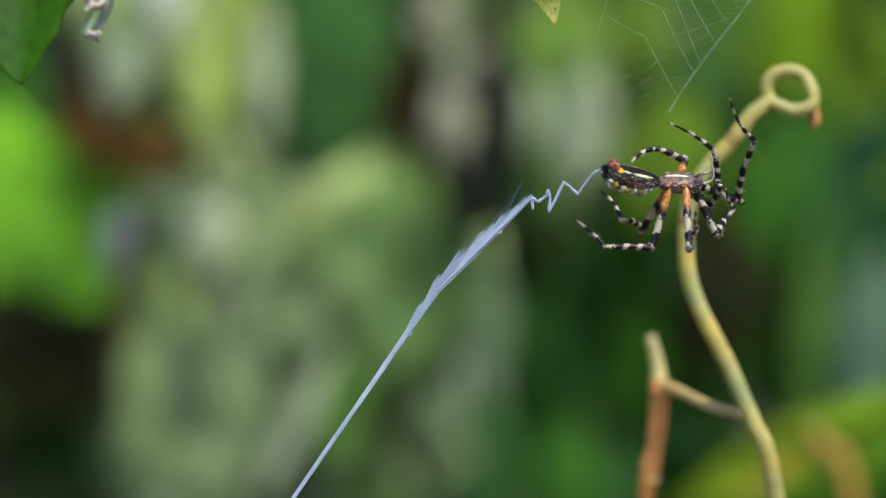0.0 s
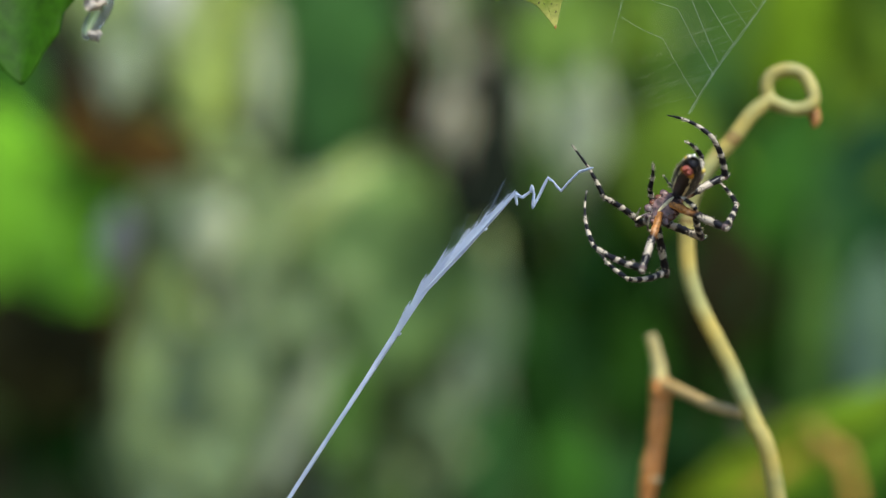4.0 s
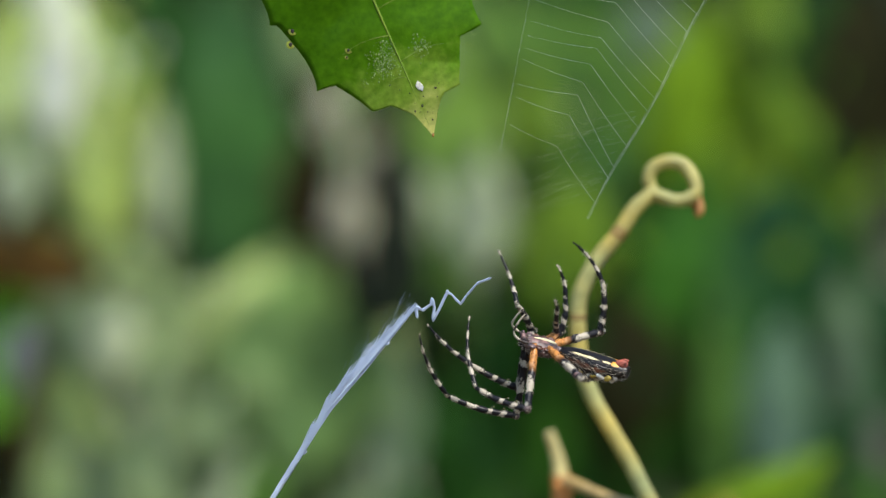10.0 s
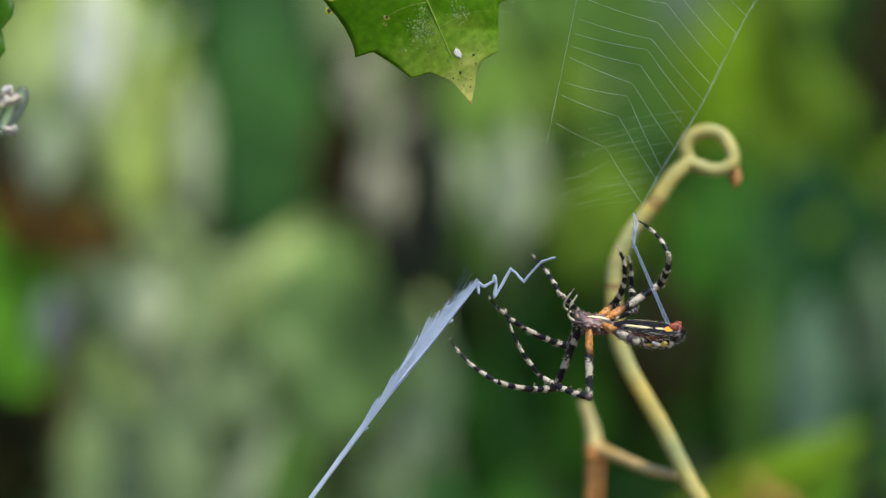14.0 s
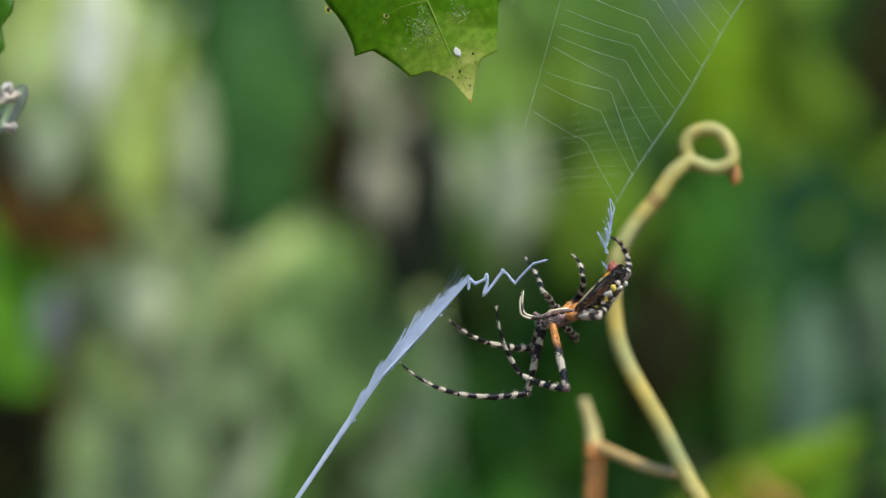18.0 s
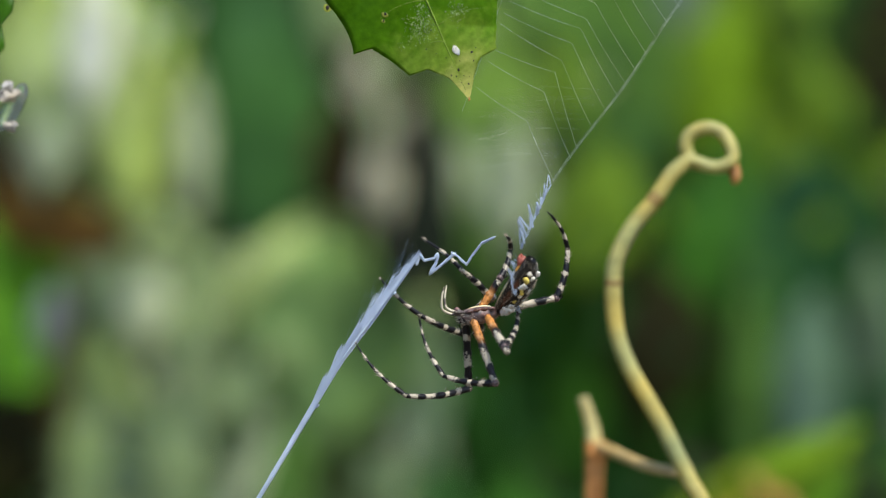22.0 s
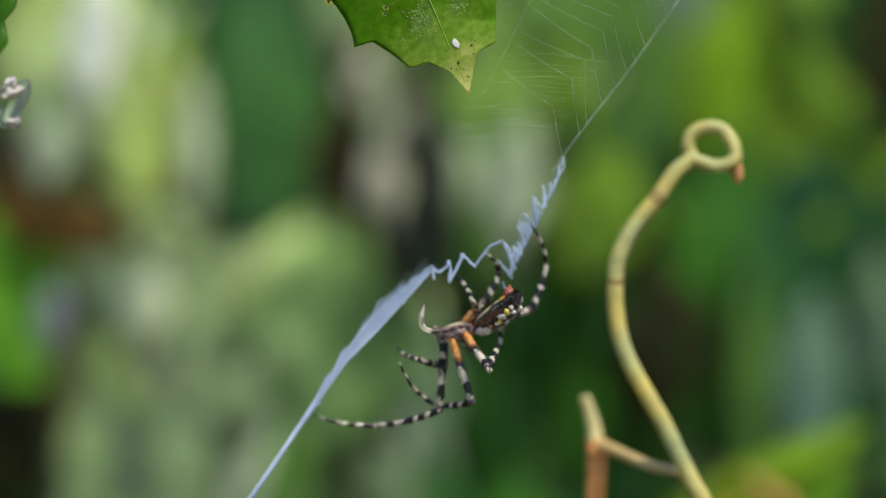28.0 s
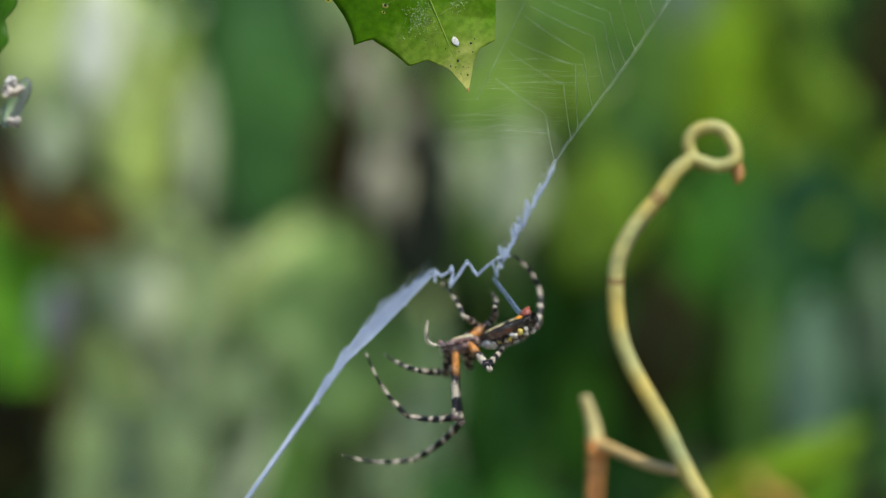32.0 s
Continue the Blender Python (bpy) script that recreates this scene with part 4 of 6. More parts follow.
ladder_band = top("silk_band", "fresh white zigzag silk band under the web", "silk")
ladder_pieces = []
for step in range(6):
    # loose strokes to and fro, each a twisted bundle: low on the band's +z side, uneven peaks back along it on the -z side
    bm = bmesh.new()
    k = 0.6 + 0.15 * step
    turning = [Vector((-0.2, 0, 0.2 * k))]
    x = 0.3
    while x < 3.9:
        high = k * silk_rng.choice((0.5, 1.0, 1.5, 2.1, 2.6))
        turning.append(Vector((x - silk_rng.uniform(0.4, 2.2), silk_rng.uniform(-0.5, 0.5), -high)))
        x += silk_rng.uniform(0.6, 1.5)
        turning.append(Vector((x, silk_rng.uniform(-0.4, 0.4), k * silk_rng.uniform(0.1, 0.7))))
    turning.append(Vector((4.0, 0, 0.2 * k)))
    line = smooth_line(turning, 5)
    for n in range(8 + 4 * step):
        spread, turn, pace = silk_rng.uniform(0.02, 0.24), silk_rng.uniform(0, 6.3), silk_rng.uniform(0.15, 0.5)
        fibre(bm, [(q + Vector((math.cos(turn + pace * i), 0.6 * math.sin(turn + pace * i), math.sin(turn * 2 + pace * i))) * spread) * MM for i, q in enumerate(line)], silk_rng.uniform(0.008, 0.032) * MM, 3)
    for n in range(10):
        a, b, c = silk_rng.uniform(0.1, 0.4), silk_rng.uniform(0, 6.3), silk_rng.uniform(0.9, 2.2)
        fibre(bm, [Vector((x, 0.2 * math.sin(b + x), k * a * math.sin(b + c * x) + 0.15)) * MM for x in (-0.3, 0.6, 1.2, 1.8, 2.4, 3.2, 4.3)], silk_rng.uniform(0.008, 0.03) * MM)
    for n in range(9):
        x, q, r = silk_rng.uniform(-0.5, 3.5), silk_rng.uniform(0.8, 2.8) * k, silk_rng.uniform(-1, 1)
        fibre(bm, [Vector((x, 0, 0)) * MM, Vector((x - 0.5 + 0.4 * r, r, -0.6 * q)) * MM, Vector((x - 1.1 + 0.5 * r, 1.5 * r, -q)) * MM, Vector((x - 0.4, r, -0.5 * q)) * MM, Vector((x + 0.5, 0, 0.1)) * MM], 0.008 * MM, 3)
    ladder_pieces.append(tagged(part("rung", bm, "silk", ladder_band), kind="stuff"))
strand_pieces = []
drawn_lines = [(silk_rng.uniform(-1, 1), silk_rng.uniform(0.005, 0.017)) for n in range(30)]
for step in range(6):
    bm = bmesh.new()
    for n, (k, thick) in enumerate(drawn_lines):
        fibre(bm, [Vector((s, 0.1 * math.sin(n * 2.2), 0.8 * k * (0.6 + 0.1 * (s + 3.6 * step) / 4))) * MM for s in (0, 1.2, 2.4, 3.75)], thick * MM)
    strand_pieces.append(tagged(part("drawn_strand", bm, "haze", ladder_band, "freshly drawn sheet of silk fibres"), kind="stuff"))


# ---------------------------------------------------------------- spider
spider = top("spider", "black and cream banded orb spider with orange legs", "spider")


ABDOMEN = 13.0


def abdomen_point(s, a, grow=1.0):
    """s: 0 at the waist to 1 at the rear; a: degrees round the body from the middle of the belly, which is +z."""
    r = 2.28 * (max(0.0, math.sin(math.pi * min(1, s * 0.93 + 0.03) ** 1.05)) ** 0.42)
    c, d = math.cos(radians(a)), math.sin(radians(a))
    flat = 0.86 if c > 0 else 1.08
    return Vector((s * ABDOMEN, d * r * grow, c * r * flat * grow - 0.5 * math.sin(math.pi * s))) * MM


def abdomen_patch(name, s0, s1, a0, a1, mat, parent, grow=1.02, label="", jag=0.0, ns=8, na=5):
    """A patch of colour that lies on the abdomen's skin, a little proud of it."""
    bm = bmesh.new()
    rows = []
    for i in range(ns + 1):
        t = i / ns
        s = s0 + (s1 - s0) * t
        pinch = (1 - (2 * t - 1) ** 6) * (1 + 1.6 * jag * noise.noise(Vector((s * 60, a0, 1))))
        mid, halfw = (a0 + a1) / 2, (a1 - a0) / 2 * max(0.05, pinch)
        rows.append([bm.verts.new(abdomen_point(s + 0.012 * noise.noise(Vector((s * 50, j * 1.7, a0))), mid + halfw * (2 * j / na - 1), grow - 0.015 * abs(2 * j / na - 1))) for j in range(na + 1)])
    for p, q in zip(rows, rows[1:]):
        for j in range(na):
            bm.faces.new((p[j], q[j], q[j + 1], p[j + 1]))
    return part(name, bm, mat, parent, label)


def build_body():
    bm = bmesh.new()
    rings = []
    for i in range(27):
        s = i / 26
        rings.append([bm.verts.new(abdomen_point(s, 360 * j / 28, 1 + 0.03 * noise.noise(Vector((s * 14, j * 0.9, 2))))) for j in range(28)])
    for p, q in zip(rings, rings[1:]):
        for j in range(28):
            bm.faces.new((p[j], p[(j + 1) % 28], q[(j + 1) % 28], q[j]))
    bm.faces.new(rings[0])
    bm.faces.new(list(reversed(rings[-1])))
    abdomen = part("abdomen", bm, "abdomen", spider, "black abdomen with cream stripes and yellow patches")
    for side in (-1, 1):
        abdomen_patch("belly_stripe", 0.18, 0.60, side * 34 - 5, side * 34 + 5, "cream", abdomen, 1.03, "cream belly stripe", 0.8)
        abdomen_patch("belly_stripe", 0.63, 0.76, side * 33 - 5, side * 33 + 5, "cream", abdomen, 1.03, "", 0.5)
        abdomen_patch("amber_spot", 0.76, 0.88, side * 29 - 16, side * 29 + 16, "amber", abdomen, 1.04, "amber spot by the spinnerets", 0.2)
        abdomen_patch("flank", 0.16, 0.74, side * 84 - 17, side * 84 + 15, "flank", abdomen, 1.010, "reddish brown flank", 0.4)
        r = random.Random(27 + side)
        for n in range(9):
            # raised pale bumps in a row along the edge of the back, and a second, broken row above them
            s, size = 0.07 + 0.10 * n + r.uniform(-0.02, 0.02), r.uniform(0.42, 0.82) * (1.15 if n < 2 else 1.0)
            for row, angle in enumerate((124 + r.uniform(-5, 5), 156 + r.uniform(-5, 5))[:1 + n % 2]):
                bm = bmesh.new()
                at, along = abdomen_point(s + 0.03 * row, side * angle, 0.90), (abdomen_point(min(1, s + 0.05), side * angle) - abdomen_point(s, side * angle)).normalized()
                for v in ball(bm, (0, 0, 0), (size * 0.95 * MM, size * 0.8 * MM, size * 0.8 * MM), 10, 8):
                    v.co += v.co * 0.95 * noise.noise(v.co * 1700 + Vector((n * 3.1, row * 7, side)))
                m = along.to_track_quat("X", "Z").to_matrix().to_4x4()
                m.translation = at
                bm.transform(m)
                part("back_patch", bm, "yellow" if (n + row) % 2 and n > 1 else "white", abdomen)
        bm = bmesh.new()
        r = random.Random(17 + side)
        for n in range(24):
            s, a, b = r.uniform(0.05, 0.85), side * r.uniform(38, 150), r.uniform(0.05, 0.13)
            tube(bm, [abdomen_point(s + b * i / 4, a + 3 * side * math.sin(i + n), 1.012) for i in range(5)], [x * r.uniform(0.4, 1.0) * MM for x in (0.015, 0.04, 0.05, 0.04, 0.015)], 4)
        tagged(part("striations", bm, "silver", abdomen, "thin silvery lines along the flank"), kind="stuff")
        r = random.Random(7 + side)
        for n in range(9):
            s, a = r.uniform(0.08, 0.8), side * r.uniform(45, 112)
            abdomen_patch("silver_line", s, s + r.uniform(0.03, 0.09), a - 1.3, a + 1.3, "silver", abdomen, 1.02, "", 0.9, 5, 2)
    bm = bmesh.new()
    for n, (y, z) in enumerate(((-0.45, 0.2), (0.45, 0.2), (-0.4, -0.35), (0.4, -0.35))):
        tube(bm, [Vector((x + z * 0.5, y * k, h)) * MM for x, k, h in ((11.0, 0.9, 1.0), (11.5, 1.3, 1.4), (12.0, 1.2, 1.8), (12.4, 0.8, 2.0))], [0.5 * MM, 0.44 * MM, 0.32 * MM, 0.14 * MM], 8)
    for v in ball(bm, Vector((11.5, 0, 1.15)) * MM, (1.15 * MM, 1.0 * MM, 0.75 * MM), 16, 12):
        v.co += Vector((0, noise.noise(v.co * 1400), noise.noise(v.co * 1200))) * 0.3 * MM
    part("spinneret", bm, "red", abdomen, "reddish spinnerets")
    bm = bmesh.new()
    r = random.Random(5)
    for n in range(620):
        s, a = r.uniform(0.1, 0.98), r.uniform(50, 310)
        p, q = abdomen_point(s, a), abdomen_point(min(1, s + 0.05), a, 1.0 + r.uniform(0.10, 0.30))
        tube(bm, [p, q], [0.03 * MM, 0.008 * MM], 3)
    tagged(part("bristles", bm, "hair", abdomen, "fine pale bristles"), kind="stuff")

    bm = bmesh.new()
    for v in ball(bm, Vector((3.5, 0, -0.2)) * MM, (3.7 * MM, 2.5 * MM, 1.55 * MM), 22, 14):
        x = v.co.x / MM
        v.co.y *= 1.05 if x < 4.4 else 1.05 - 0.16 * (x - 4.4)
        v.co.z *= 1.0 if x < 4 else 1.0 + 0.06 * (x - 4)
    thorax = part("cephalothorax", bm, "carapace", spider, "silvery brown head and thorax")
    bm = bmesh.new()
    r = random.Random(15)
    for n in range(480):
        a, b = r.uniform(0, 6.283), r.uniform(-0.9, 0.9)
        d = Vector((math.cos(b) * math.cos(a) * 3.7, math.cos(b) * math.sin(a) * 2.5, math.sin(b) * 1.55 - 0.2))
        p = Vector((3.5, 0, 0)) + d * 0.97
        tube(bm, [p * MM, (p + d.normalized() * r.uniform(0.2, 0.7) + Vector((0.25, 0, 0))) * MM], [0.035 * MM, 0.01 * MM], 3)
    tagged(part("bristles", bm, "hair", thorax, "silvery hairs"), kind="stuff")
    bm = bmesh.new()
    ball(bm, Vector((3.2, 0, 1.05)) * MM, (2.3 * MM, 0.4 * MM, 0.5 * MM), 14, 9)
    part("sternum", bm, "cream", thorax, "cream streak on the sternum")
    for side in (-1, 1):
        for n in range(4):
            bm = bmesh.new()
            ball(bm, Vector((1.5 + 1.35 * n, side * 1.9, 0.55)) * MM, (0.75 * MM, 0.9 * MM, 0.34 * MM), 10, 7)
            part("coxa", bm, "flank" if n in (1, 2) else "carapace", thorax)
        bm = bmesh.new()
        tube(bm, [Vector(p) * MM for p in ((6.4, side * 0.6, 0.3), (7.2, side * 0.65, 0.9), (7.4, side * 0.5, 1.7))], [0.62 * MM, 0.6 * MM, 0.25 * MM], 10)
        part("chelicera", bm, "carapace", thorax)
        for n, (x, y, z) in enumerate(((7.1, 0.35, -0.5), (7.0, 0.35, -1.0), (6.6, 1.15, -0.5), (6.5, 1.2, -0.9))):
            bm = bmesh.new()
            ball(bm, Vector((x, side * y, z)) * MM, (0.2 * MM,) * 3, 8, 6)
            part("eye", bm, "eye", thorax)
        bm = bmesh.new()
        tube(bm, smooth_line([Vector(p) * MM for p in ((6.2, side * 1.2, 0.5), (8.0, side * 1.7, 0.9), (9.4, side * 1.6, 1.9), (9.3, side * 1.3, 3.8), (8.6, side * 1.1, 5.8))], 4),
             [0.56 * x * MM for x in (0.42, 0.42, 0.42, 0.4, 0.4, 0.42, 0.42, 0.38, 0.36, 0.36, 0.34, 0.34, 0.32, 0.3, 0.28, 0.22, 0.12)], 8)
        part("palp", bm, banded("palp_rings_%s" % ("near" if side < 0 else "far"), (0.06, 0.05, 0.045), (0.55, 0.5, 0.38), 0.0034, 0.3), thorax, "cream pedipalp")
    bm = bmesh.new()
    tube(bm, [Vector((x, 0, 0)) * MM for x in (-0.9, 0, 0.8)], 0.7 * MM, 10)
    part("waist", bm, "carapace", thorax)
    return abdomen, thorax


abdomen, thorax = build_body()

# each leg: length of its femur, tibia and tarsus in mm, where it sits along the thorax, its side (-1 towards the lens), orange root
LEGS = [(14.1, 12.8, 13.2, 0.80, 1, False), (10.4, 10.1, 10.2, 0.85, 1, False), (13.1, 10.2, 13.9, 0.65, -1, True), (8.4, 8.6, 11.1, 0.75, 1, False),
        (7.6, 6.2, 6.4, 0.50, 1, True), (13.3, 9.0, 9.2, 0.35, 1, True), (12.2, 8.2, 7.4, 0.30, -1, True), (8.0, 6.0, 6.6, 0.45, 1, False)]


def limb(name, length, profile, mat, label="", bow=0.0, seed=1):
    """A limb segment along +x with a swelling profile, bristles and a rounded end."""
    bm = bmesh.new()
    n = 18
    pts = [Vector((length * i / n, bow * length * math.sin(math.pi * i / n), 0)) * MM for i in range(n + 1)]
    tube(bm, pts, [max(0.06, np.interp(i / n, profile[0], profile[1]) * (1 + 0.13 * math.sin(i * 2.3 + seed) + 0.06 * math.sin(i * 5.1))) * MM for i in range(n + 1)], 12)
    r = random.Random(seed)
    for q in range(120):
        s, a = r.uniform(0.06, 0.97), r.uniform(0, 6.283)
        rad = np.interp(s, profile[0], profile[1])
        tip = rad + r.uniform(0.15, 0.5)
        mid = bow * length * math.sin(math.pi * s)
        p = Vector((s * length, mid + rad * 0.8 * math.cos(a), rad * 0.8 * math.sin(a)))
        e = Vector((s * length + 0.4, mid + tip * math.cos(a), tip * math.sin(a)))
        tube(bm, [p * MM, e * MM], [0.034 * MM, 0.008 * MM], 3)
    return part(name, bm, mat, spider, label)


SEGMENTS = []
for n, (fem, tib, tar, seat, side, orange) in enumerate(LEGS):
    bow = (0.05, 0.03, 0.05, -0.03, -0.06, -0.06, -0.03, -0.03)[n]
    femur = limb("femur", fem, ((0, 0.08, 0.5, 0.9, 1), (0.48, 0.66, 0.72, 0.62, 0.55)), "femur_orange" if orange else "femur_dark", "orange femur with dark rings" if orange else "dark ringed femur", seed=n)
    tibia = limb("tibia", tib, ((0, 0.1, 0.2, 0.3, 0.7, 1), (0.64, 0.68, 0.53, 0.58, 0.50, 0.40)), "tibia", "black and cream ringed tibia", bow, n + 20)
    tarsus = limb("tarsus", tar, ((0, 0.06, 0.3, 0.7, 1), (0.44, 0.45, 0.35, 0.22, 0.08)), "tarsus", "slender ringed tarsus", bow * 1.3, n + 40)
    bm = bmesh.new()
    ball(bm, (0, 0, 0), (0.7 * MM,) * 3, 12, 8)
    part("knee", bm, "carapace", tibia)
    for dew in range(1 if n in (4, 7) else 3):
        bm = bmesh.new()
        ball(bm, Vector((0.4 + 1.9 * dew, -0.5 - 0.2 * (dew == 0), 0.45 - 0.55 * dew)) * MM, ((0.40 - 0.09 * dew) * MM,) * 3, 10, 8)
        part("dew_drop", bm, "water", tibia, "tiny water drop")
    SEGMENTS.append((femur, tibia, tarsus))


# ---------------------------------------------------------------- what moves
def motions():
    stances, ribbons, ladders, nets, sways = [], [], [], [], []

    def stance(t, body, *legs):
        """Head, waist and rear of the body on the web's plane in mm, and its roll; knee, ankle and tip of each leg."""
        stances.append((t, list(body) + [v for leg in legs for v in leg]))

    def silk(t, *places):
        ribbons.append((t, list(places)))

    def ladder(t, *places):
        ladders.append((t, list(places)))

    def net(t, *values):
        nets.append((t, list(values)))

    def sway(t, *values):
        sways.append((t, list(values)))

    stance(0, (32.8, 0.6, 24.4, 0.5, 14.6, 2.0, 150), (39.4, -2.1, 41.4, 8.5, 35.6, 15.4), (35.9, -9.9, 38.8, -3.6, 36.4, -0.2), (29.9, -11.0, 32.0, -7.4, 30.6, -4.0), (35.4, -0.8, 34.0, 6.6, 25.3, 10.9), (29.2, 4.4, 23.6, 6.4, 19.5, 3.7), (22.5, -8.0, 18.2, -6.6, 14.2, -1.3), (23.5, -12.0, 15.0, -11.5, 5.6, -3.2), (33.8, -3.3, 35.3, 0.2, 34.0, 2.0))
    stance(0.5, (28.2, 1.4, 19.8, 1.3, 10.0, 2.8, 150), (34.8, -1.3, 36.8, 9.3, 31.0, 16.2), (31.3, -9.1, 34.2, -2.8, 31.8, 0.6), (25.3, -10.2, 27.4, -6.6, 26.0, -3.2), (30.8, 0.0, 29.4, 7.4, 20.7, 11.7), (24.6, 5.2, 19.0, 7.2, 14.9, 4.5), (17.9, -7.2, 13.6, -5.8, 9.6, -0.5), (18.9, -11.2, 10.4, -10.7, 1.0, -2.4), (29.2, -2.5, 30.7, 1.0, 29.4, 2.8))
    stance(1, (34.1, -1.4, 26.6, -4.8, 17.5, -7.7, 150), (42.6, -4.5, 44.1, 4.6, 36.1, 14.7), (38.5, -12.6, 42.2, -6.5, 37.9, -1.7), (33.8, -14.5, 34.9, -10.8, 34.0, -6.9), (38.8, -3.6, 37.5, 6.3, 26.9, 10.6), (31.8, 0.5, 28.2, 4.3, 23.0, 7.4), (27.0, -2.4, 19.3, 1.2, 11.8, 3.2), (24.6, -17.3, 15.4, -14.3, 7.4, -4.4), (25.0, -11.3, 20.8, -8.0, 18.5, -2.1))
    stance(1.5, (23, 1.4, 15.5, -2, 6.4, -4.9, 150), (31.5, -1.7, 33, 7.4, 25, 17.5), (27.4, -9.8, 31.1, -3.7, 26.8, 1.1), (22.7, -11.7, 23.8, -8, 22.9, -4.1), (27.7, -0.8, 26.4, 9.1, 15.8, 13.4), (20.7, 3.3, 17.1, 7.1, 11.9, 10.2), (15.9, 0.4, 8.2, 4, 0.7, 6), (13.5, -14.5, 4.3, -11.5, -3.7, -1.6), (13.9, -8.5, 9.7, -5.2, 7.4, 0.7))
    stance(2, (32.1, -6.1, 28.6, -4.8, 22.5, -4.2, 140), (41.6, -6.0, 41.6, 2.5, 29.0, 6.4), (41.7, -9.3, 42.3, -0.9, 36.6, 4.3), (34.8, -15.8, 35.8, -10.8, 33.1, -5.4), (35.8, -0.3, 32.1, 4.0, 25.2, 7.7), (34.3, -0.3, 31.1, 3.8, 25.6, 4.2), (34.0, -4.1, 30.6, -0.5, 28.9, 2.7), (25.9, -17.5, 19.0, -13.1, 15.6, -1.8), (23.3, -8.9, 19.0, -8.1, 17.0, 1.3))
    stance(2.5, (19.7, -7.3, 21.7, -1.2, 18.8, 5.7, 100), (24.7, -15.2, 20.3, -19.2, 12.6, -15.8), (33, -9.3, 34.6, -2.7, 30.2, 2), (14.6, -14.7, 7, -12.1, 5.2, -3.7), (15.3, -8.9, 7.8, -4, 2.4, 6.2), (25.2, 1.8, 26, 5.3, 22, 5.8), (29.6, 4, 25, 10.3, 16.5, 11.9), (31.6, -6.7, 33.8, -0.8, 28.6, 3.5), (13.3, -9.3, 11.2, -3.9, 11.1, 1.1))
    stance(3, (26.1, -6.0, 28.1, 0.1, 25.2, 7.0, 100), (31.1, -13.9, 26.7, -17.9, 19.0, -14.5), (39.4, -8.0, 41.0, -1.4, 36.6, 3.3), (21.0, -13.4, 13.4, -10.8, 11.6, -2.4), (21.7, -7.6, 14.2, -2.7, 8.8, 7.5), (31.6, 3.1, 32.4, 6.6, 28.4, 7.1), (36.0, 5.3, 31.4, 11.6, 22.9, 13.2), (38.0, -5.4, 40.2, 0.5, 35.0, 4.8), (19.7, -8.0, 17.6, -2.6, 17.5, 2.4))
    stance(5.5, (20.9, -5.0, 27.4, -5.9, 37.2, -2.1, 8), (19.1, -18.7, 7.0, -15.4, 3.4, -3.2), (20.0, -11.2, 11.4, -8.1, 4.2, -1.7), (23.0, -17.4, 13.1, -12.8, 12.6, -0.6), (22.4, -6.2, 16.4, -3.0, 8.1, 4.4), (31.2, -1.4, 31.5, 2.7, 28.8, 8.6), (37.4, -4.3, 36.9, 3.7, 30.2, 10.6), (31.5, -10.3, 34.5, -9.5, 35.9, -6.3), (32.4, -1.3, 32.9, 1.7, 33.3, 5.7))
    stance(6, (13.7, -4.1, 20.6, -1.8, 26.8, 8.2, 30), (11.2, -14.5, 1.6, -12.9, -7.2, -6.6), (15.9, -8.3, 7.7, -4.6, 0.3, 4.3), (20.8, -16.0, 10.5, -15.5, 2.5, -4.6), (21.5, -0.2, 23.3, 4.6, 21.9, 7.6), (20.1, -1.3, 18.9, 1.1, 17.4, 5.4), (28.8, -1.7, 30.4, 6.2, 23.7, 10.9), (26.7, -13.8, 27.3, -5.9, 27.4, 1.1), (23.8, -7.1, 26.2, -4.5, 26.5, -0.5))
    stance(6.5, (19.9, -4.1, 26.4, -5.0, 36.2, -1.2, 8), (18.1, -17.8, 6.0, -14.5, 2.4, -2.3), (19.0, -10.3, 10.4, -7.2, 3.2, -0.8), (22.0, -16.5, 12.1, -11.9, 11.6, 0.3), (21.4, -5.3, 15.4, -2.1, 7.1, 5.3), (30.2, -0.5, 30.5, 3.6, 27.8, 9.5), (36.4, -3.4, 35.9, 4.6, 29.2, 11.5), (30.5, -9.4, 33.5, -8.6, 34.9, -5.4), (31.4, -0.4, 31.9, 2.6, 32.3, 6.6))
    stance(7, (13.8, -6.6, 20.8, -6.8, 32.0, -10.3, 28), (12.4, -20.4, -0.3, -16.2, -3.5, -5.9), (11.7, -14.4, 2.7, -9.6, -2.1, -1.8), (14.4, -20.3, 5.8, -12.5, 5.1, -0.7), (14.9, -8.6, 9.3, -6.1, 1.1, 2.8), (21.7, -4.8, 22.8, 1.3, 20.1, 8.4), (30.1, -6.4, 29.4, 3.1, 23.8, 10.5), (23.1, -13.7, 25.6, -12.6, 28.5, -10.5), (25.4, -7.6, 25.9, -3.6, 25.9, 1.9))
    stance(7.5, (24.3, -7.0, 30.3, -5.8, 39.3, -1.1, 8), (22.8, -20.0, 11.3, -19.2, 1.8, -9.8), (24.8, -9.8, 16.8, -7.0, 9.1, -2.0), (30.1, -19.0, 22.3, -16.8, 19.8, -3.5), (29.8, -3.5, 25.3, 4.5, 20.6, 11.0), (33.3, -1.1, 33.1, 3.4, 30.1, 8.4), (39.1, -0.1, 39.3, 5.9, 34.0, 12.9), (34.3, -13.9, 37.3, -8.6, 37.0, -4.1), (30.3, -11.0, 31.8, -9.3, 32.8, -7.1))
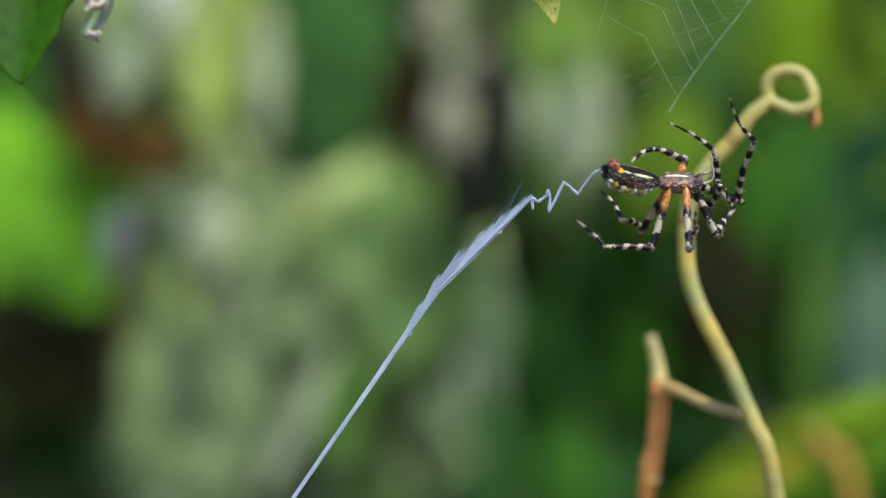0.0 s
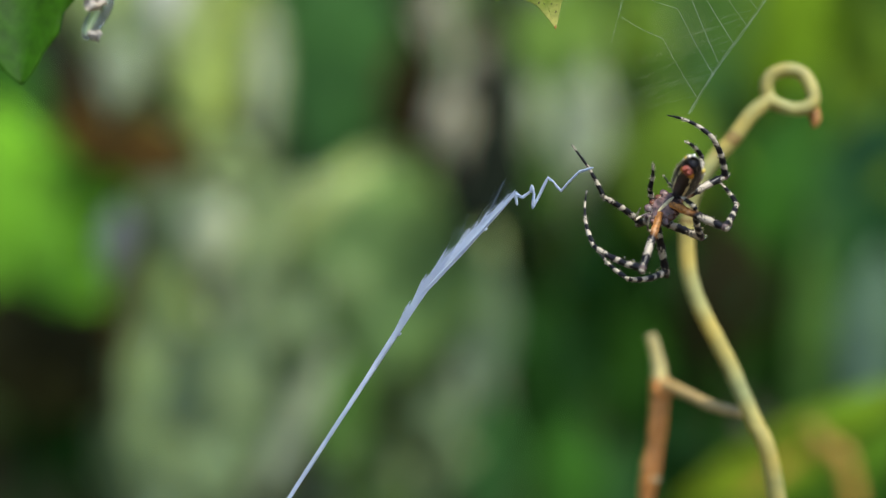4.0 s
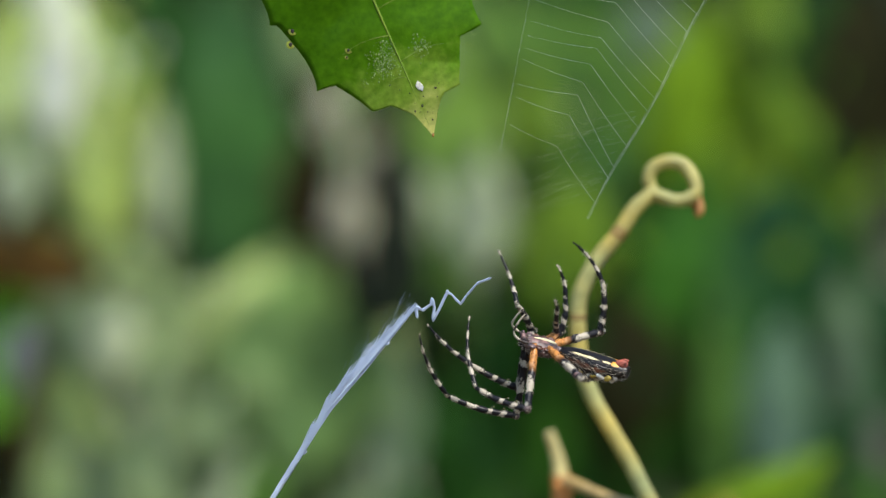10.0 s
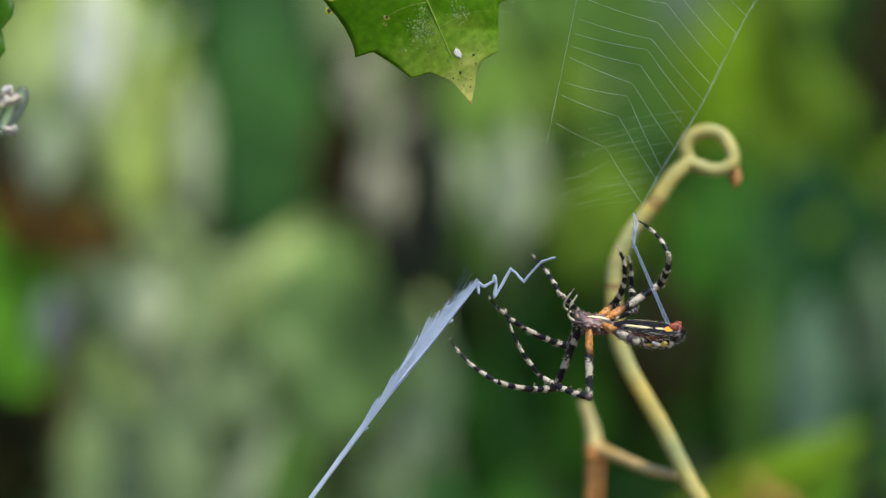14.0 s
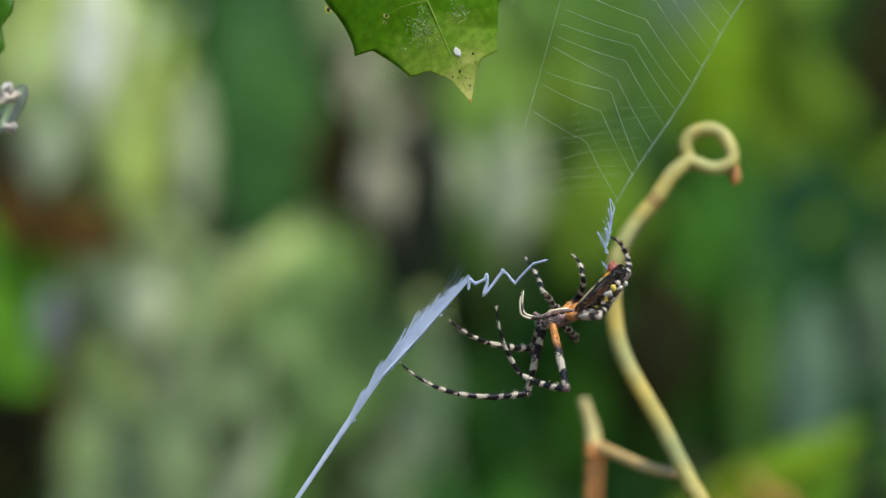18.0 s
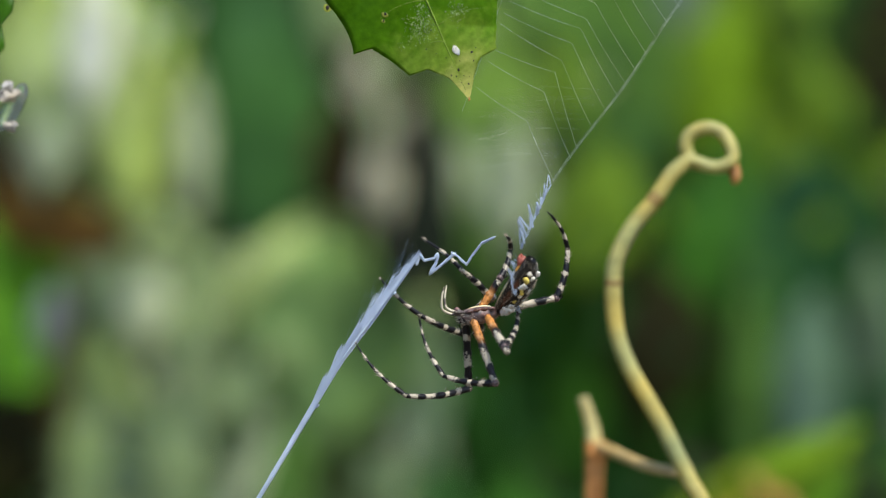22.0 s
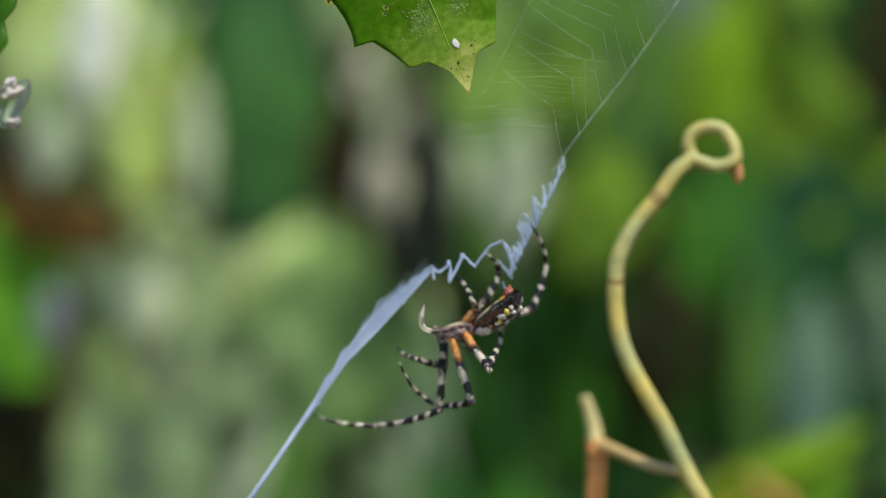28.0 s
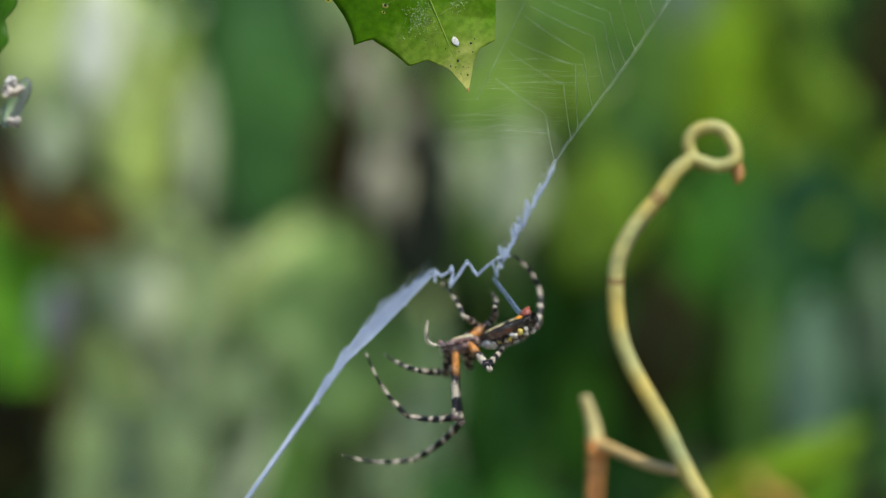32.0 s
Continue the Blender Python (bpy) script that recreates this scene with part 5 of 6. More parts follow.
    stance(8, (15.2, -7.0, 21.7, -7.9, 31.5, -4.1, 8), (13.4, -20.7, 1.3, -17.4, -2.3, -5.2), (14.3, -13.2, 5.7, -10.1, -1.5, -3.7), (17.3, -19.4, 7.4, -14.8, 6.9, -2.6), (16.7, -8.2, 10.7, -5.0, 2.4, 2.4), (25.5, -3.4, 25.8, 0.7, 23.1, 6.6), (31.7, -6.3, 31.2, 1.7, 24.5, 8.6), (25.8, -12.3, 28.8, -11.5, 30.2, -8.3), (26.7, -3.3, 27.2, -0.3, 27.6, 3.7))
    stance(8.5, (21.9, -5.5, 27.9, -7.1, 39.6, -10.9, 26), (20.3, -18.8, 8.0, -15.1, 3.1, -3.9), (20.8, -14.0, 10.4, -8.6, 4.1, -1.9), (21.8, -17.0, 13.0, -13.4, 12.1, -0.9), (23.4, -4.0, 20.5, 1.0, 17.2, 11.0), (28.4, -4.1, 29.5, 2.9, 27.5, 9.4), (35.6, -4.1, 36.2, 5.9, 30.4, 12.7), (30.4, -11.1, 32.9, -12.1, 34.9, -11.6), (27.4, -5.1, 27.4, -2.1, 27.0, 1.9))
    stance(9, (19.1, -2.8, 26.2, -1.1, 30.7, 8.7, -4), (18.6, -16.3, 6.6, -14.2, -0.6, -5.2), (19.6, -10.8, 9.1, -8.4, 2.1, -4.5), (23.4, -14.3, 13.1, -12.5, 7.4, 0.8), (20.9, -1.3, 18.5, 1.4, 14.4, 8.0), (24.2, -0.8, 23.2, 1.7, 21.7, 4.7), (32.7, 1.1, 33.2, 7.6, 28.2, 9.3), (30.1, -6.4, 32.4, 2.1, 31.2, 7.6), (26.1, -6.9, 24.6, -5.8, 25.1, -3.8))
    stance(9.5, (17.7, -2.2, 24.2, -3.1, 34.0, 0.7, 8), (15.9, -15.9, 3.8, -12.6, 0.2, -0.4), (16.8, -8.4, 8.2, -5.3, 1.0, 1.1), (19.8, -14.6, 9.9, -10.0, 9.4, 2.2), (19.2, -3.4, 13.2, -0.2, 4.9, 7.2), (28.0, 1.4, 28.3, 5.5, 25.6, 11.4), (34.2, -1.5, 33.7, 6.5, 27.0, 13.4), (28.3, -7.5, 31.3, -6.7, 32.7, -3.5), (29.2, 1.5, 29.7, 4.5, 30.1, 8.5))
    stance(10, (20.8, -10.2, 26.8, -11.8, 38.5, -15.6, 26), (19.2, -23.5, 6.9, -19.8, 2.0, -8.6), (19.7, -18.7, 9.3, -13.3, 3.0, -6.6), (20.7, -21.7, 11.9, -18.1, 11.0, -5.6), (22.3, -8.7, 19.4, -3.7, 16.1, 6.3), (27.3, -8.8, 28.4, -1.8, 26.4, 4.7), (34.5, -8.8, 35.1, 1.2, 29.3, 8.0), (29.3, -15.8, 31.8, -16.8, 33.8, -16.3), (26.3, -9.8, 26.3, -6.8, 25.9, -2.8))
    stance(10.5, (17.6, -6.1, 24.6, -4.8, 32.4, 2.2, 0), (15.1, -19.8, 4.1, -19.5, -6.4, -12.1), (17.6, -13.0, 8.6, -10.8, 1.6, -5.3), (23.6, -18.8, 16.1, -16.5, 11.4, -4.8), (22.1, -6.0, 19.1, -1.3, 15.1, 6.2), (24.1, -3.3, 25.6, 0.2, 24.3, 5.2), (33.1, -0.3, 33.1, 4.7, 29.4, 8.2), (30.6, -6.5, 32.6, -2.3, 32.6, 2.5), (26.6, -9.5, 24.8, -8.5, 23.6, -7.3))
    stance(11, (18.9, -8.8, 24.9, -9.6, 37.9, -11.5, 30), (15.8, -22.3, 4.4, -20.2, -5.1, -12.0), (17.9, -14.8, 8.9, -11.3, 2.5, -5.2), (20.3, -21.9, 12.4, -17.3, 10.7, -4.3), (20.9, -7.4, 19.0, -3.3, 15.5, 6.7), (26.3, -5.6, 27.7, -0.9, 26.3, 4.1), (33.5, -6.9, 34.5, 1.6, 29.0, 7.6), (27.4, -12.1, 30.4, -12.4, 32.4, -11.4), (30.5, -6.9, 31.2, -2.4, 31.0, 3.6))
    stance(11.5, (13.9, -2.5, 20.4, -3.4, 30.2, 0.4, 8), (12.1, -16.2, -0.0, -12.9, -3.6, -0.7), (13.0, -8.7, 4.4, -5.6, -2.8, 0.8), (16.0, -14.9, 6.1, -10.3, 5.6, 1.9), (15.4, -3.7, 9.4, -0.5, 1.1, 6.9), (24.2, 1.1, 24.5, 5.2, 21.8, 11.1), (30.4, -1.8, 29.9, 6.2, 23.2, 13.1), (24.5, -7.8, 27.5, -7.0, 28.9, -3.8), (25.4, 1.2, 25.9, 4.2, 26.3, 8.2))
    stance(12, (21.9, -8.2, 28.9, -6.9, 36.7, 0.1, 0), (19.4, -21.9, 8.4, -21.6, -2.1, -14.2), (21.9, -15.1, 12.9, -12.9, 5.9, -7.4), (27.9, -20.9, 20.4, -18.6, 15.7, -6.9), (26.4, -8.1, 23.4, -3.4, 19.4, 4.1), (28.4, -5.4, 29.9, -1.9, 28.6, 3.1), (37.4, -2.4, 37.4, 2.6, 33.7, 6.1), (34.9, -8.6, 36.9, -4.4, 36.9, 0.4), (30.9, -11.6, 29.1, -10.6, 27.9, -9.4))
    stance(12.5, (12.5, -7.9, 18.5, -9.5, 30.2, -13.3, 26), (10.9, -21.2, -1.4, -17.5, -6.3, -6.3), (11.4, -16.4, 1.0, -11.0, -5.3, -4.3), (12.4, -19.4, 3.6, -15.8, 2.7, -3.3), (14.0, -6.4, 11.1, -1.4, 7.8, 8.6), (19.0, -6.5, 20.1, 0.5, 18.1, 7.0), (26.2, -6.5, 26.8, 3.5, 21.0, 10.3), (21.0, -13.5, 23.5, -14.5, 25.5, -14.0), (18.0, -7.5, 18.0, -4.5, 17.6, -0.5))
    stance(13, (21.4, -11.3, 27.4, -10.1, 36.4, -5.4, 8), (19.9, -24.3, 8.4, -23.5, -1.1, -14.1), (21.9, -14.1, 13.9, -11.3, 6.2, -6.3), (27.2, -23.3, 19.4, -21.1, 16.9, -7.8), (26.9, -7.8, 22.4, 0.2, 17.7, 6.7), (30.4, -5.4, 30.2, -0.9, 27.2, 4.1), (36.2, -4.4, 36.4, 1.6, 31.1, 8.6), (31.4, -18.2, 34.4, -12.9, 34.1, -8.4), (27.4, -15.3, 28.9, -13.6, 29.9, -11.4))
    stance(13.5, (13.9, -11.1, 19.9, -9.9, 28.9, -5.2, 8), (12.4, -24.1, 0.9, -23.3, -8.6, -13.9), (14.4, -13.9, 6.4, -11.1, -1.3, -6.1), (19.7, -23.1, 11.9, -20.9, 9.4, -7.6), (19.4, -7.6, 14.9, 0.4, 10.2, 6.9), (22.9, -5.2, 22.7, -0.7, 19.7, 4.3), (28.7, -4.2, 28.9, 1.8, 23.6, 8.8), (23.9, -18.0, 26.9, -12.7, 26.6, -8.2), (19.9, -15.1, 21.4, -13.4, 22.4, -11.2))
    stance(14, (24.4, -12.4, 29.9, -13.1, 41.7, -14.4, 26), (19.9, -24.4, 9.4, -22.9, 0.9, -15.4), (22.4, -17.1, 13.9, -13.4, 7.9, -7.9), (25.4, -25.4, 16.9, -21.9, 10.7, -9.9), (24.4, -11.4, 20.4, -7.4, 15.7, -0.4), (30.4, -9.4, 32.1, -4.4, 30.4, 1.1), (38.4, -5.9, 39.4, -0.4, 34.4, 5.6), (32.4, -15.1, 35.4, -15.4, 37.4, -14.4), (33.9, -10.4, 33.6, -6.4, 32.9, -0.6))
    stance(14.5, (12.8, -7.2, 19.9, -5.5, 24.4, 4.3, -4), (12.3, -20.7, 0.3, -18.6, -6.9, -9.6), (13.3, -15.2, 2.8, -12.8, -4.2, -8.9), (17.1, -18.7, 6.8, -16.9, 1.1, -3.6), (14.6, -5.7, 12.2, -3.0, 8.1, 3.6), (17.9, -5.2, 16.9, -2.7, 15.4, 0.3), (26.4, -3.3, 26.9, 3.2, 21.9, 4.9), (23.8, -10.8, 26.1, -2.3, 24.9, 3.2), (19.8, -11.3, 18.3, -10.2, 18.8, -8.2))
    stance(16.5, (9.9, -8.9, 15.9, -7.7, 24.9, -3.0, 8), (8.4, -21.9, -3.1, -21.1, -12.6, -11.7), (10.4, -11.7, 2.4, -8.9, -5.3, -3.9), (15.7, -20.9, 7.9, -18.7, 5.4, -5.4), (15.4, -5.4, 10.9, 2.6, 6.2, 9.1), (18.9, -3.0, 18.7, 1.5, 15.7, 6.5), (24.7, -2.0, 24.9, 4.0, 19.6, 11.0), (19.9, -15.8, 22.9, -10.5, 22.6, -6.0), (15.9, -12.9, 17.4, -11.2, 18.4, -9.0))
    stance(17, (20.5, -14.7, 26.0, -15.2, 38.0, -18.7, 26), (15.0, -27.2, 3.5, -26.7, -6.7, -20.3), (18.5, -20.2, 8.5, -17.4, 2.0, -12.7), (21.0, -26.9, 12.5, -23.5, 10.2, -10.7), (20.5, -13.2, 17.5, -9.7, 15.5, -2.2), (25.0, -12.7, 27.7, -6.7, 27.0, -0.7), (34.5, -10.2, 35.0, -2.7, 29.0, 2.3), (28.5, -15.7, 31.5, -16.9, 32.5, -15.7), (29.8, -13.7, 30.1, -7.7, 30.5, 1.1))
    stance(17.5, (5.9, -8.5, 13.0, -6.8, 17.5, 3.0, -4), (5.4, -22.0, -6.6, -19.9, -13.8, -10.9), (6.4, -16.5, -4.1, -14.1, -11.1, -10.2), (10.2, -20.0, -0.1, -18.2, -5.8, -4.9), (7.7, -7.0, 5.3, -4.3, 1.2, 2.3), (11.0, -6.5, 10.0, -4.0, 8.5, -1.0), (19.5, -4.6, 20.0, 1.9, 15.0, 3.6), (16.9, -12.1, 19.2, -3.6, 18.0, 1.9), (12.9, -12.6, 11.4, -11.5, 11.9, -9.5))
    stance(18, (17.0, -12.6, 23.5, -11.3, 31.0, -3.3, -5), (15.0, -25.6, 2.0, -25.6, -7.7, -19.8), (16.0, -17.8, 7.5, -16.5, 1.0, -12.3), (21.5, -24.3, 13.5, -22.0, 9.2, -9.8), (20.0, -10.8, 17.5, -7.3, 14.5, -1.3), (24.0, -8.8, 24.7, -4.8, 23.0, -0.8), (32.5, -4.8, 33.0, -0.8, 29.5, 2.2), (26.0, -11.5, 29.0, -9.8, 30.0, -5.8), (23.5, -15.8, 22.0, -14.0, 21.5, -12.8))
    stance(18.5, (7.5, -12.3, 13.0, -12.8, 25.0, -16.3, 26), (2.0, -24.8, -9.5, -24.3, -19.7, -17.9), (5.5, -17.8, -4.5, -15.0, -11.0, -10.3), (8.0, -24.5, -0.5, -21.1, -2.8, -8.3), (7.5, -10.8, 4.5, -7.3, 2.5, 0.2), (12.0, -10.3, 14.7, -4.3, 14.0, 1.7), (21.5, -7.8, 22.0, -0.3, 16.0, 4.7), (15.5, -13.3, 18.5, -14.5, 19.5, -13.3), (16.8, -11.3, 17.1, -5.3, 17.5, 3.5))
    stance(19, (14.5, -13.0, 20.5, -12.0, 31.0, -7.8, 8), (13.3, -27.0, 1.5, -26.6, -8.3, -19.5), (14.5, -17.8, 6.5, -15.8, 2.0, -12.8), (20.0, -25.3, 12.0, -24.0, 9.5, -10.8), (18.0, -11.3, 13.5, -4.8, 8.8, 2.2), (22.5, -8.3, 23.5, -4.8, 21.3, 0.7), (30.5, -6.8, 30.8, -1.8, 28.7, 1.7), (24.5, -19.8, 26.0, -16.8, 28.0, -11.8), (21.0, -17.8, 21.5, -15.8, 22.5, -13.8))
    stance(19.5, (8.0, -11.3, 14.0, -10.3, 24.5, -6.1, 8), (6.8, -25.3, -5.0, -24.9, -14.8, -17.8), (8.0, -16.1, 0.0, -14.1, -4.5, -11.1), (13.5, -23.6, 5.5, -22.3, 3.0, -9.1), (11.5, -9.6, 7.0, -3.1, 2.3, 3.9), (16.0, -6.6, 17.0, -3.1, 14.8, 2.4), (24.0, -5.1, 24.3, -0.1, 22.2, 3.4), (18.0, -18.1, 19.5, -15.1, 21.5, -10.1), (14.5, -16.1, 15.0, -14.1, 16.0, -12.1))
    stance(20, (11.5, -12.3, 18.0, -12.0, 30.5, -14.8, 30), (11.0, -25.3, -1.0, -25.8, -10.0, -19.3), (12.0, -17.8, 4.0, -15.8, -2.0, -11.3), (12.0, -24.8, 4.7, -21.0, 1.0, -11.8), (14.0, -10.8, 10.5, -4.8, 7.5, 2.2), (17.0, -11.3, 17.5, -8.8, 17.0, -4.8), (27.5, -8.5, 28.7, -0.8, 26.0, 3.7), (21.0, -15.3, 24.5, -15.8, 26.5, -14.8), (19.5, -9.8, 21.5, -5.8, 20.0, 0.5))
    stance(20.5, (11.4, -10.1, 18.5, -8.4, 23.0, 1.4, -4), (10.9, -23.6, -1.1, -21.5, -8.3, -12.5), (11.9, -18.1, 1.4, -15.7, -5.6, -11.8), (15.7, -21.6, 5.4, -19.8, -0.3, -6.5), (13.2, -8.6, 10.8, -5.9, 6.7, 0.7), (16.5, -8.1, 15.5, -5.6, 14.0, -2.6), (25.0, -6.2, 25.5, 0.3, 20.5, 2.0), (22.4, -13.7, 24.7, -5.2, 23.5, 0.3), (18.4, -14.2, 16.9, -13.1, 17.4, -11.1))
    stance(21, (5.0, -9.9, 12.0, -9.1, 20.7, -2.6, 0), (6.3, -21.6, -5.0, -25.4, -15.0, -16.9), (7.0, -15.7, -2.0, -13.7, -10.5, -5.4), (8.5, -21.4, -0.0, -20.1, -6.0, -9.9), (9.0, -7.4, 6.0, -1.9, 3.0, 4.6), (14.0, -5.9, 14.3, -2.4, 12.7, 1.1), (21.5, -3.9, 22.5, 1.1, 20.0, 6.6), (16.5, -14.9, 17.2, -11.9, 16.5, -7.9), (12.0, -7.4, 11.3, -4.9, 11.0, -1.9))
    stance(21.5, (12.5, -15.9, 18.0, -16.4, 30.0, -19.9, 26), (7.0, -28.4, -4.5, -27.9, -14.7, -21.5), (10.5, -21.4, 0.5, -18.6, -6.0, -13.9), (13.0, -28.1, 4.5, -24.7, 2.2, -11.9), (12.5, -14.4, 9.5, -10.9, 7.5, -3.4), (17.0, -13.9, 19.7, -7.9, 19.0, -1.9), (26.5, -11.4, 27.0, -3.9, 21.0, 1.1), (20.5, -16.9, 23.5, -18.1, 24.5, -16.9), (21.8, -14.9, 22.1, -8.9, 22.5, -0.1))
    stance(22, (3.5, -12.0, 9.5, -11.2, 15.1, -2.0, -6), (4.5, -25.0, -6.5, -26.0, -15.7, -16.5), (4.0, -15.5, -4.0, -12.0, -11.6, -5.0), (9.0, -23.5, -0.0, -22.5, -4.5, -11.5), (8.5, -9.0, 3.4, -4.0, -4.1, 2.0), (11.4, -3.0, 11.9, 0.0, 10.6, 2.5), (20.5, -8.7, 22.1, 0.0, 18.2, 6.5), (10.5, -17.0, 12.7, -14.0, 13.0, -10.0), (6.5, -16.0, 5.5, -15.0, 6.0, -13.0))
    stance(22.5, (9.4, -13.5, 15.4, -12.5, 25.9, -8.3, 8), (8.2, -27.5, -3.6, -27.1, -13.4, -20.0), (9.4, -18.3, 1.4, -16.3, -3.1, -13.3), (14.9, -25.8, 6.9, -24.5, 4.4, -11.3), (12.9, -11.8, 8.4, -5.3, 3.7, 1.7), (17.4, -8.8, 18.4, -5.3, 16.2, 0.2), (25.4, -7.3, 25.7, -2.3, 23.6, 1.2), (19.4, -20.3, 20.9, -17.3, 22.9, -12.3), (15.9, -18.3, 16.4, -16.3, 17.4, -14.3))
    stance(23, (9.4, -14.6, 14.4, -15.1, 26.9, -18.2, 26), (5.9, -26.3, -8.6, -28.6, -19.6, -25.1), (7.4, -20.3, -1.1, -15.6, -8.9, -5.8), (8.4, -26.1, 0.4, -22.1, -3.6, -12.1), (9.4, -13.6, 6.4, -10.6, 3.4, -6.1), (11.9, -13.6, 11.4, -11.1, 10.2, -6.1), (23.4, -12.0, 24.4, -5.0, 19.4, 0.5), (16.4, -16.2, 19.4, -17.5, 21.4, -17.0), (16.4, -13.0, 16.9, -7.0, 15.4, -0.5))
    stance(23.5, (5.8, -10.3, 11.8, -10.1, 17.2, 1.9, -4), (3.6, -23.6, -7.1, -26.7, -20.3, -25.8), (6.3, -16.6, 0.8, -16.1, -6.2, -14.2), (9.4, -21.6, 1.4, -22.3, -10.7, -14.4), (10.8, -9.1, 6.8, -6.1, 2.8, -3.9), (15.8, -6.6, 14.8, -3.1, 12.5, 1.9), (19.8, -7.2, 21.6, -0.5, 20.2, 2.2), (15.8, -12.8, 16.0, -7.6, 15.3, -4.1), (12.3, -13.1, 10.8, -10.1, 11.3, -8.1))
    stance(24, (11.8, -15.6, 18.3, -15.1, 27.3, -9.1, 0), (8.1, -28.3, -4.2, -29.9, -15.7, -26.7), (10.3, -23.3, 2.3, -22.6, -5.2, -18.7), (15.5, -26.8, 8.3, -25.3, 1.8, -12.1), (11.8, -14.1, 8.3, -10.1, 2.8, -3.1), (18.8, -12.1, 18.8, -9.1, 17.3, -4.1), (26.8, -9.1, 27.5, -3.6, 22.2, 0.4), (21.8, -16.6, 24.3, -15.1, 25.8, -13.1), (17.8, -18.6, 16.3, -17.1, 17.3, -15.1))
    stance(24.5, (0.7, -14.9, 6.2, -15.2, 17.9, -19.6, 26), (-2.0, -27.2, -13.7, -28.9, -25.5, -27.8), (-0.7, -21.2, -5.8, -19.7, -12.8, -17.3), (1.8, -27.9, -5.7, -26.9, -10.3, -16.3), (2.2, -14.7, -0.8, -12.5, -2.8, -8.5), (3.7, -14.2, 3.7, -11.7, 3.2, -7.5), (15.7, -12.3, 16.9, -5.1, 10.6, 0.9), (8.4, -17.9, 11.2, -18.6, 13.2, -18.1), (9.2, -12.7, 8.7, -8.7, 8.4, -1.7))
    stance(25, (11.7, -17.0, 17.2, -15.4, 20.1, -5.6, -6), (10.2, -30.2, -0.7, -32.8, -14.3, -29.3), (11.2, -22.7, 6.2, -21.2, 0.2, -20.2), (18.2, -28.3, 11.7, -27.7, 5.7, -15.2), (15.7, -13.2, 10.2, -9.2, 4.1, -2.7), (16.7, -17.2, 16.2, -15.2, 15.2, -12.2), (26.7, -13.8, 27.8, -5.1, 23.6, 0.7), (19.7, -20.8, 21.2, -16.6, 21.2, -12.1), (16.2, -21.2, 15.7, -17.4, 16.7, -14.2))
    stance(25.5, (1.2, -13.3, 7.2, -12.2, 14.4, -6.0, -5), (1.1, -27.1, -10.2, -29.8, -23.2, -27.2), (1.8, -19.1, -2.8, -17.6, -6.8, -15.9), (6.8, -25.3, -0.2, -25.8, -6.0, -17.9), (8.2, -10.5, 6.7, -7.1, 3.2, -2.1), (11.2, -5.0, 11.7, -2.0, 9.2, 1.0), (18.7, -8.5, 20.2, 0.0, 17.1, 6.0), (9.3, -18.5, 11.7, -14.2, 11.2, -10.0), (6.7, -16.1, 5.7, -14.1, 6.2, -13.1))
    stance(27.5, (5.1, -17.4, 10.1, -17.3, 22.2, -22.5, 26), (2.9, -29.2, -8.8, -31.2, -20.3, -26.8), (5.2, -23.1, 0.2, -21.7, -6.4, -18.2), (4.4, -30.1, -3.1, -28.7, -9.1, -16.7), (8.1, -15.6, 5.6, -11.6, 2.6, -4.7), (9.6, -15.1, 9.6, -11.6, 9.4, -6.6), (21.1, -13.5, 20.9, -4.6, 16.5, 1.9), (12.6, -18.8, 15.1, -19.6, 17.1, -19.6), (13.1, -14.6, 13.6, -8.6, 13.0, -3.6))
    stance(28, (-0.9, -15.6, 5.1, -14.5, 12.3, -8.3, -5), (-1.0, -29.4, -12.3, -32.1, -25.3, -29.5), (-0.3, -21.4, -4.9, -19.9, -8.9, -18.2), (4.7, -27.6, -2.3, -28.1, -8.1, -20.2), (6.1, -12.8, 4.6, -9.4, 1.1, -4.4), (9.1, -7.3, 9.6, -4.3, 7.1, -1.3), (16.6, -10.8, 18.1, -2.3, 15.0, 3.7), (7.2, -20.8, 9.6, -16.5, 9.1, -12.3), (4.6, -18.4, 3.6, -16.4, 4.1, -15.4))
    stance(28.5, (8.1, -15, 14.1, -14.8, 19.5, -2.8, -4), (5.9, -28.3, -4.8, -31.4, -18, -30.5), (8.6, -21.3, 3.1, -20.8, -3.9, -18.9), (11.7, -26.3, 3.7, -27, -8.4, -19.1), (13.1, -13.8, 9.1, -10.8, 5.1, -8.6), (18.1, -11.3, 17.1, -7.8, 14.8, -2.8), (22.1, -11.9, 23.9, -5.2, 22.5, -2.5), (18.1, -17.5, 18.3, -12.3, 17.6, -8.8), (14.6, -17.8, 13.1, -14.8, 13.6, -12.8))
    stance(29, (-0.4, -15.6, 5.1, -15.9, 16.8, -20.3, 26), (-3.1, -27.9, -14.8, -29.6, -26.6, -28.5), (-1.8, -21.9, -6.9, -20.4, -13.9, -18.0), (0.7, -28.6, -6.8, -27.6, -11.4, -17.0), (1.1, -15.4, -1.9, -13.2, -3.9, -9.2), (2.6, -14.9, 2.6, -12.4, 2.1, -8.2), (14.6, -13.0, 15.8, -5.8, 9.5, 0.2), (7.3, -18.6, 10.1, -19.3, 12.1, -18.8), (8.1, -13.4, 7.6, -9.4, 7.3, -2.4))
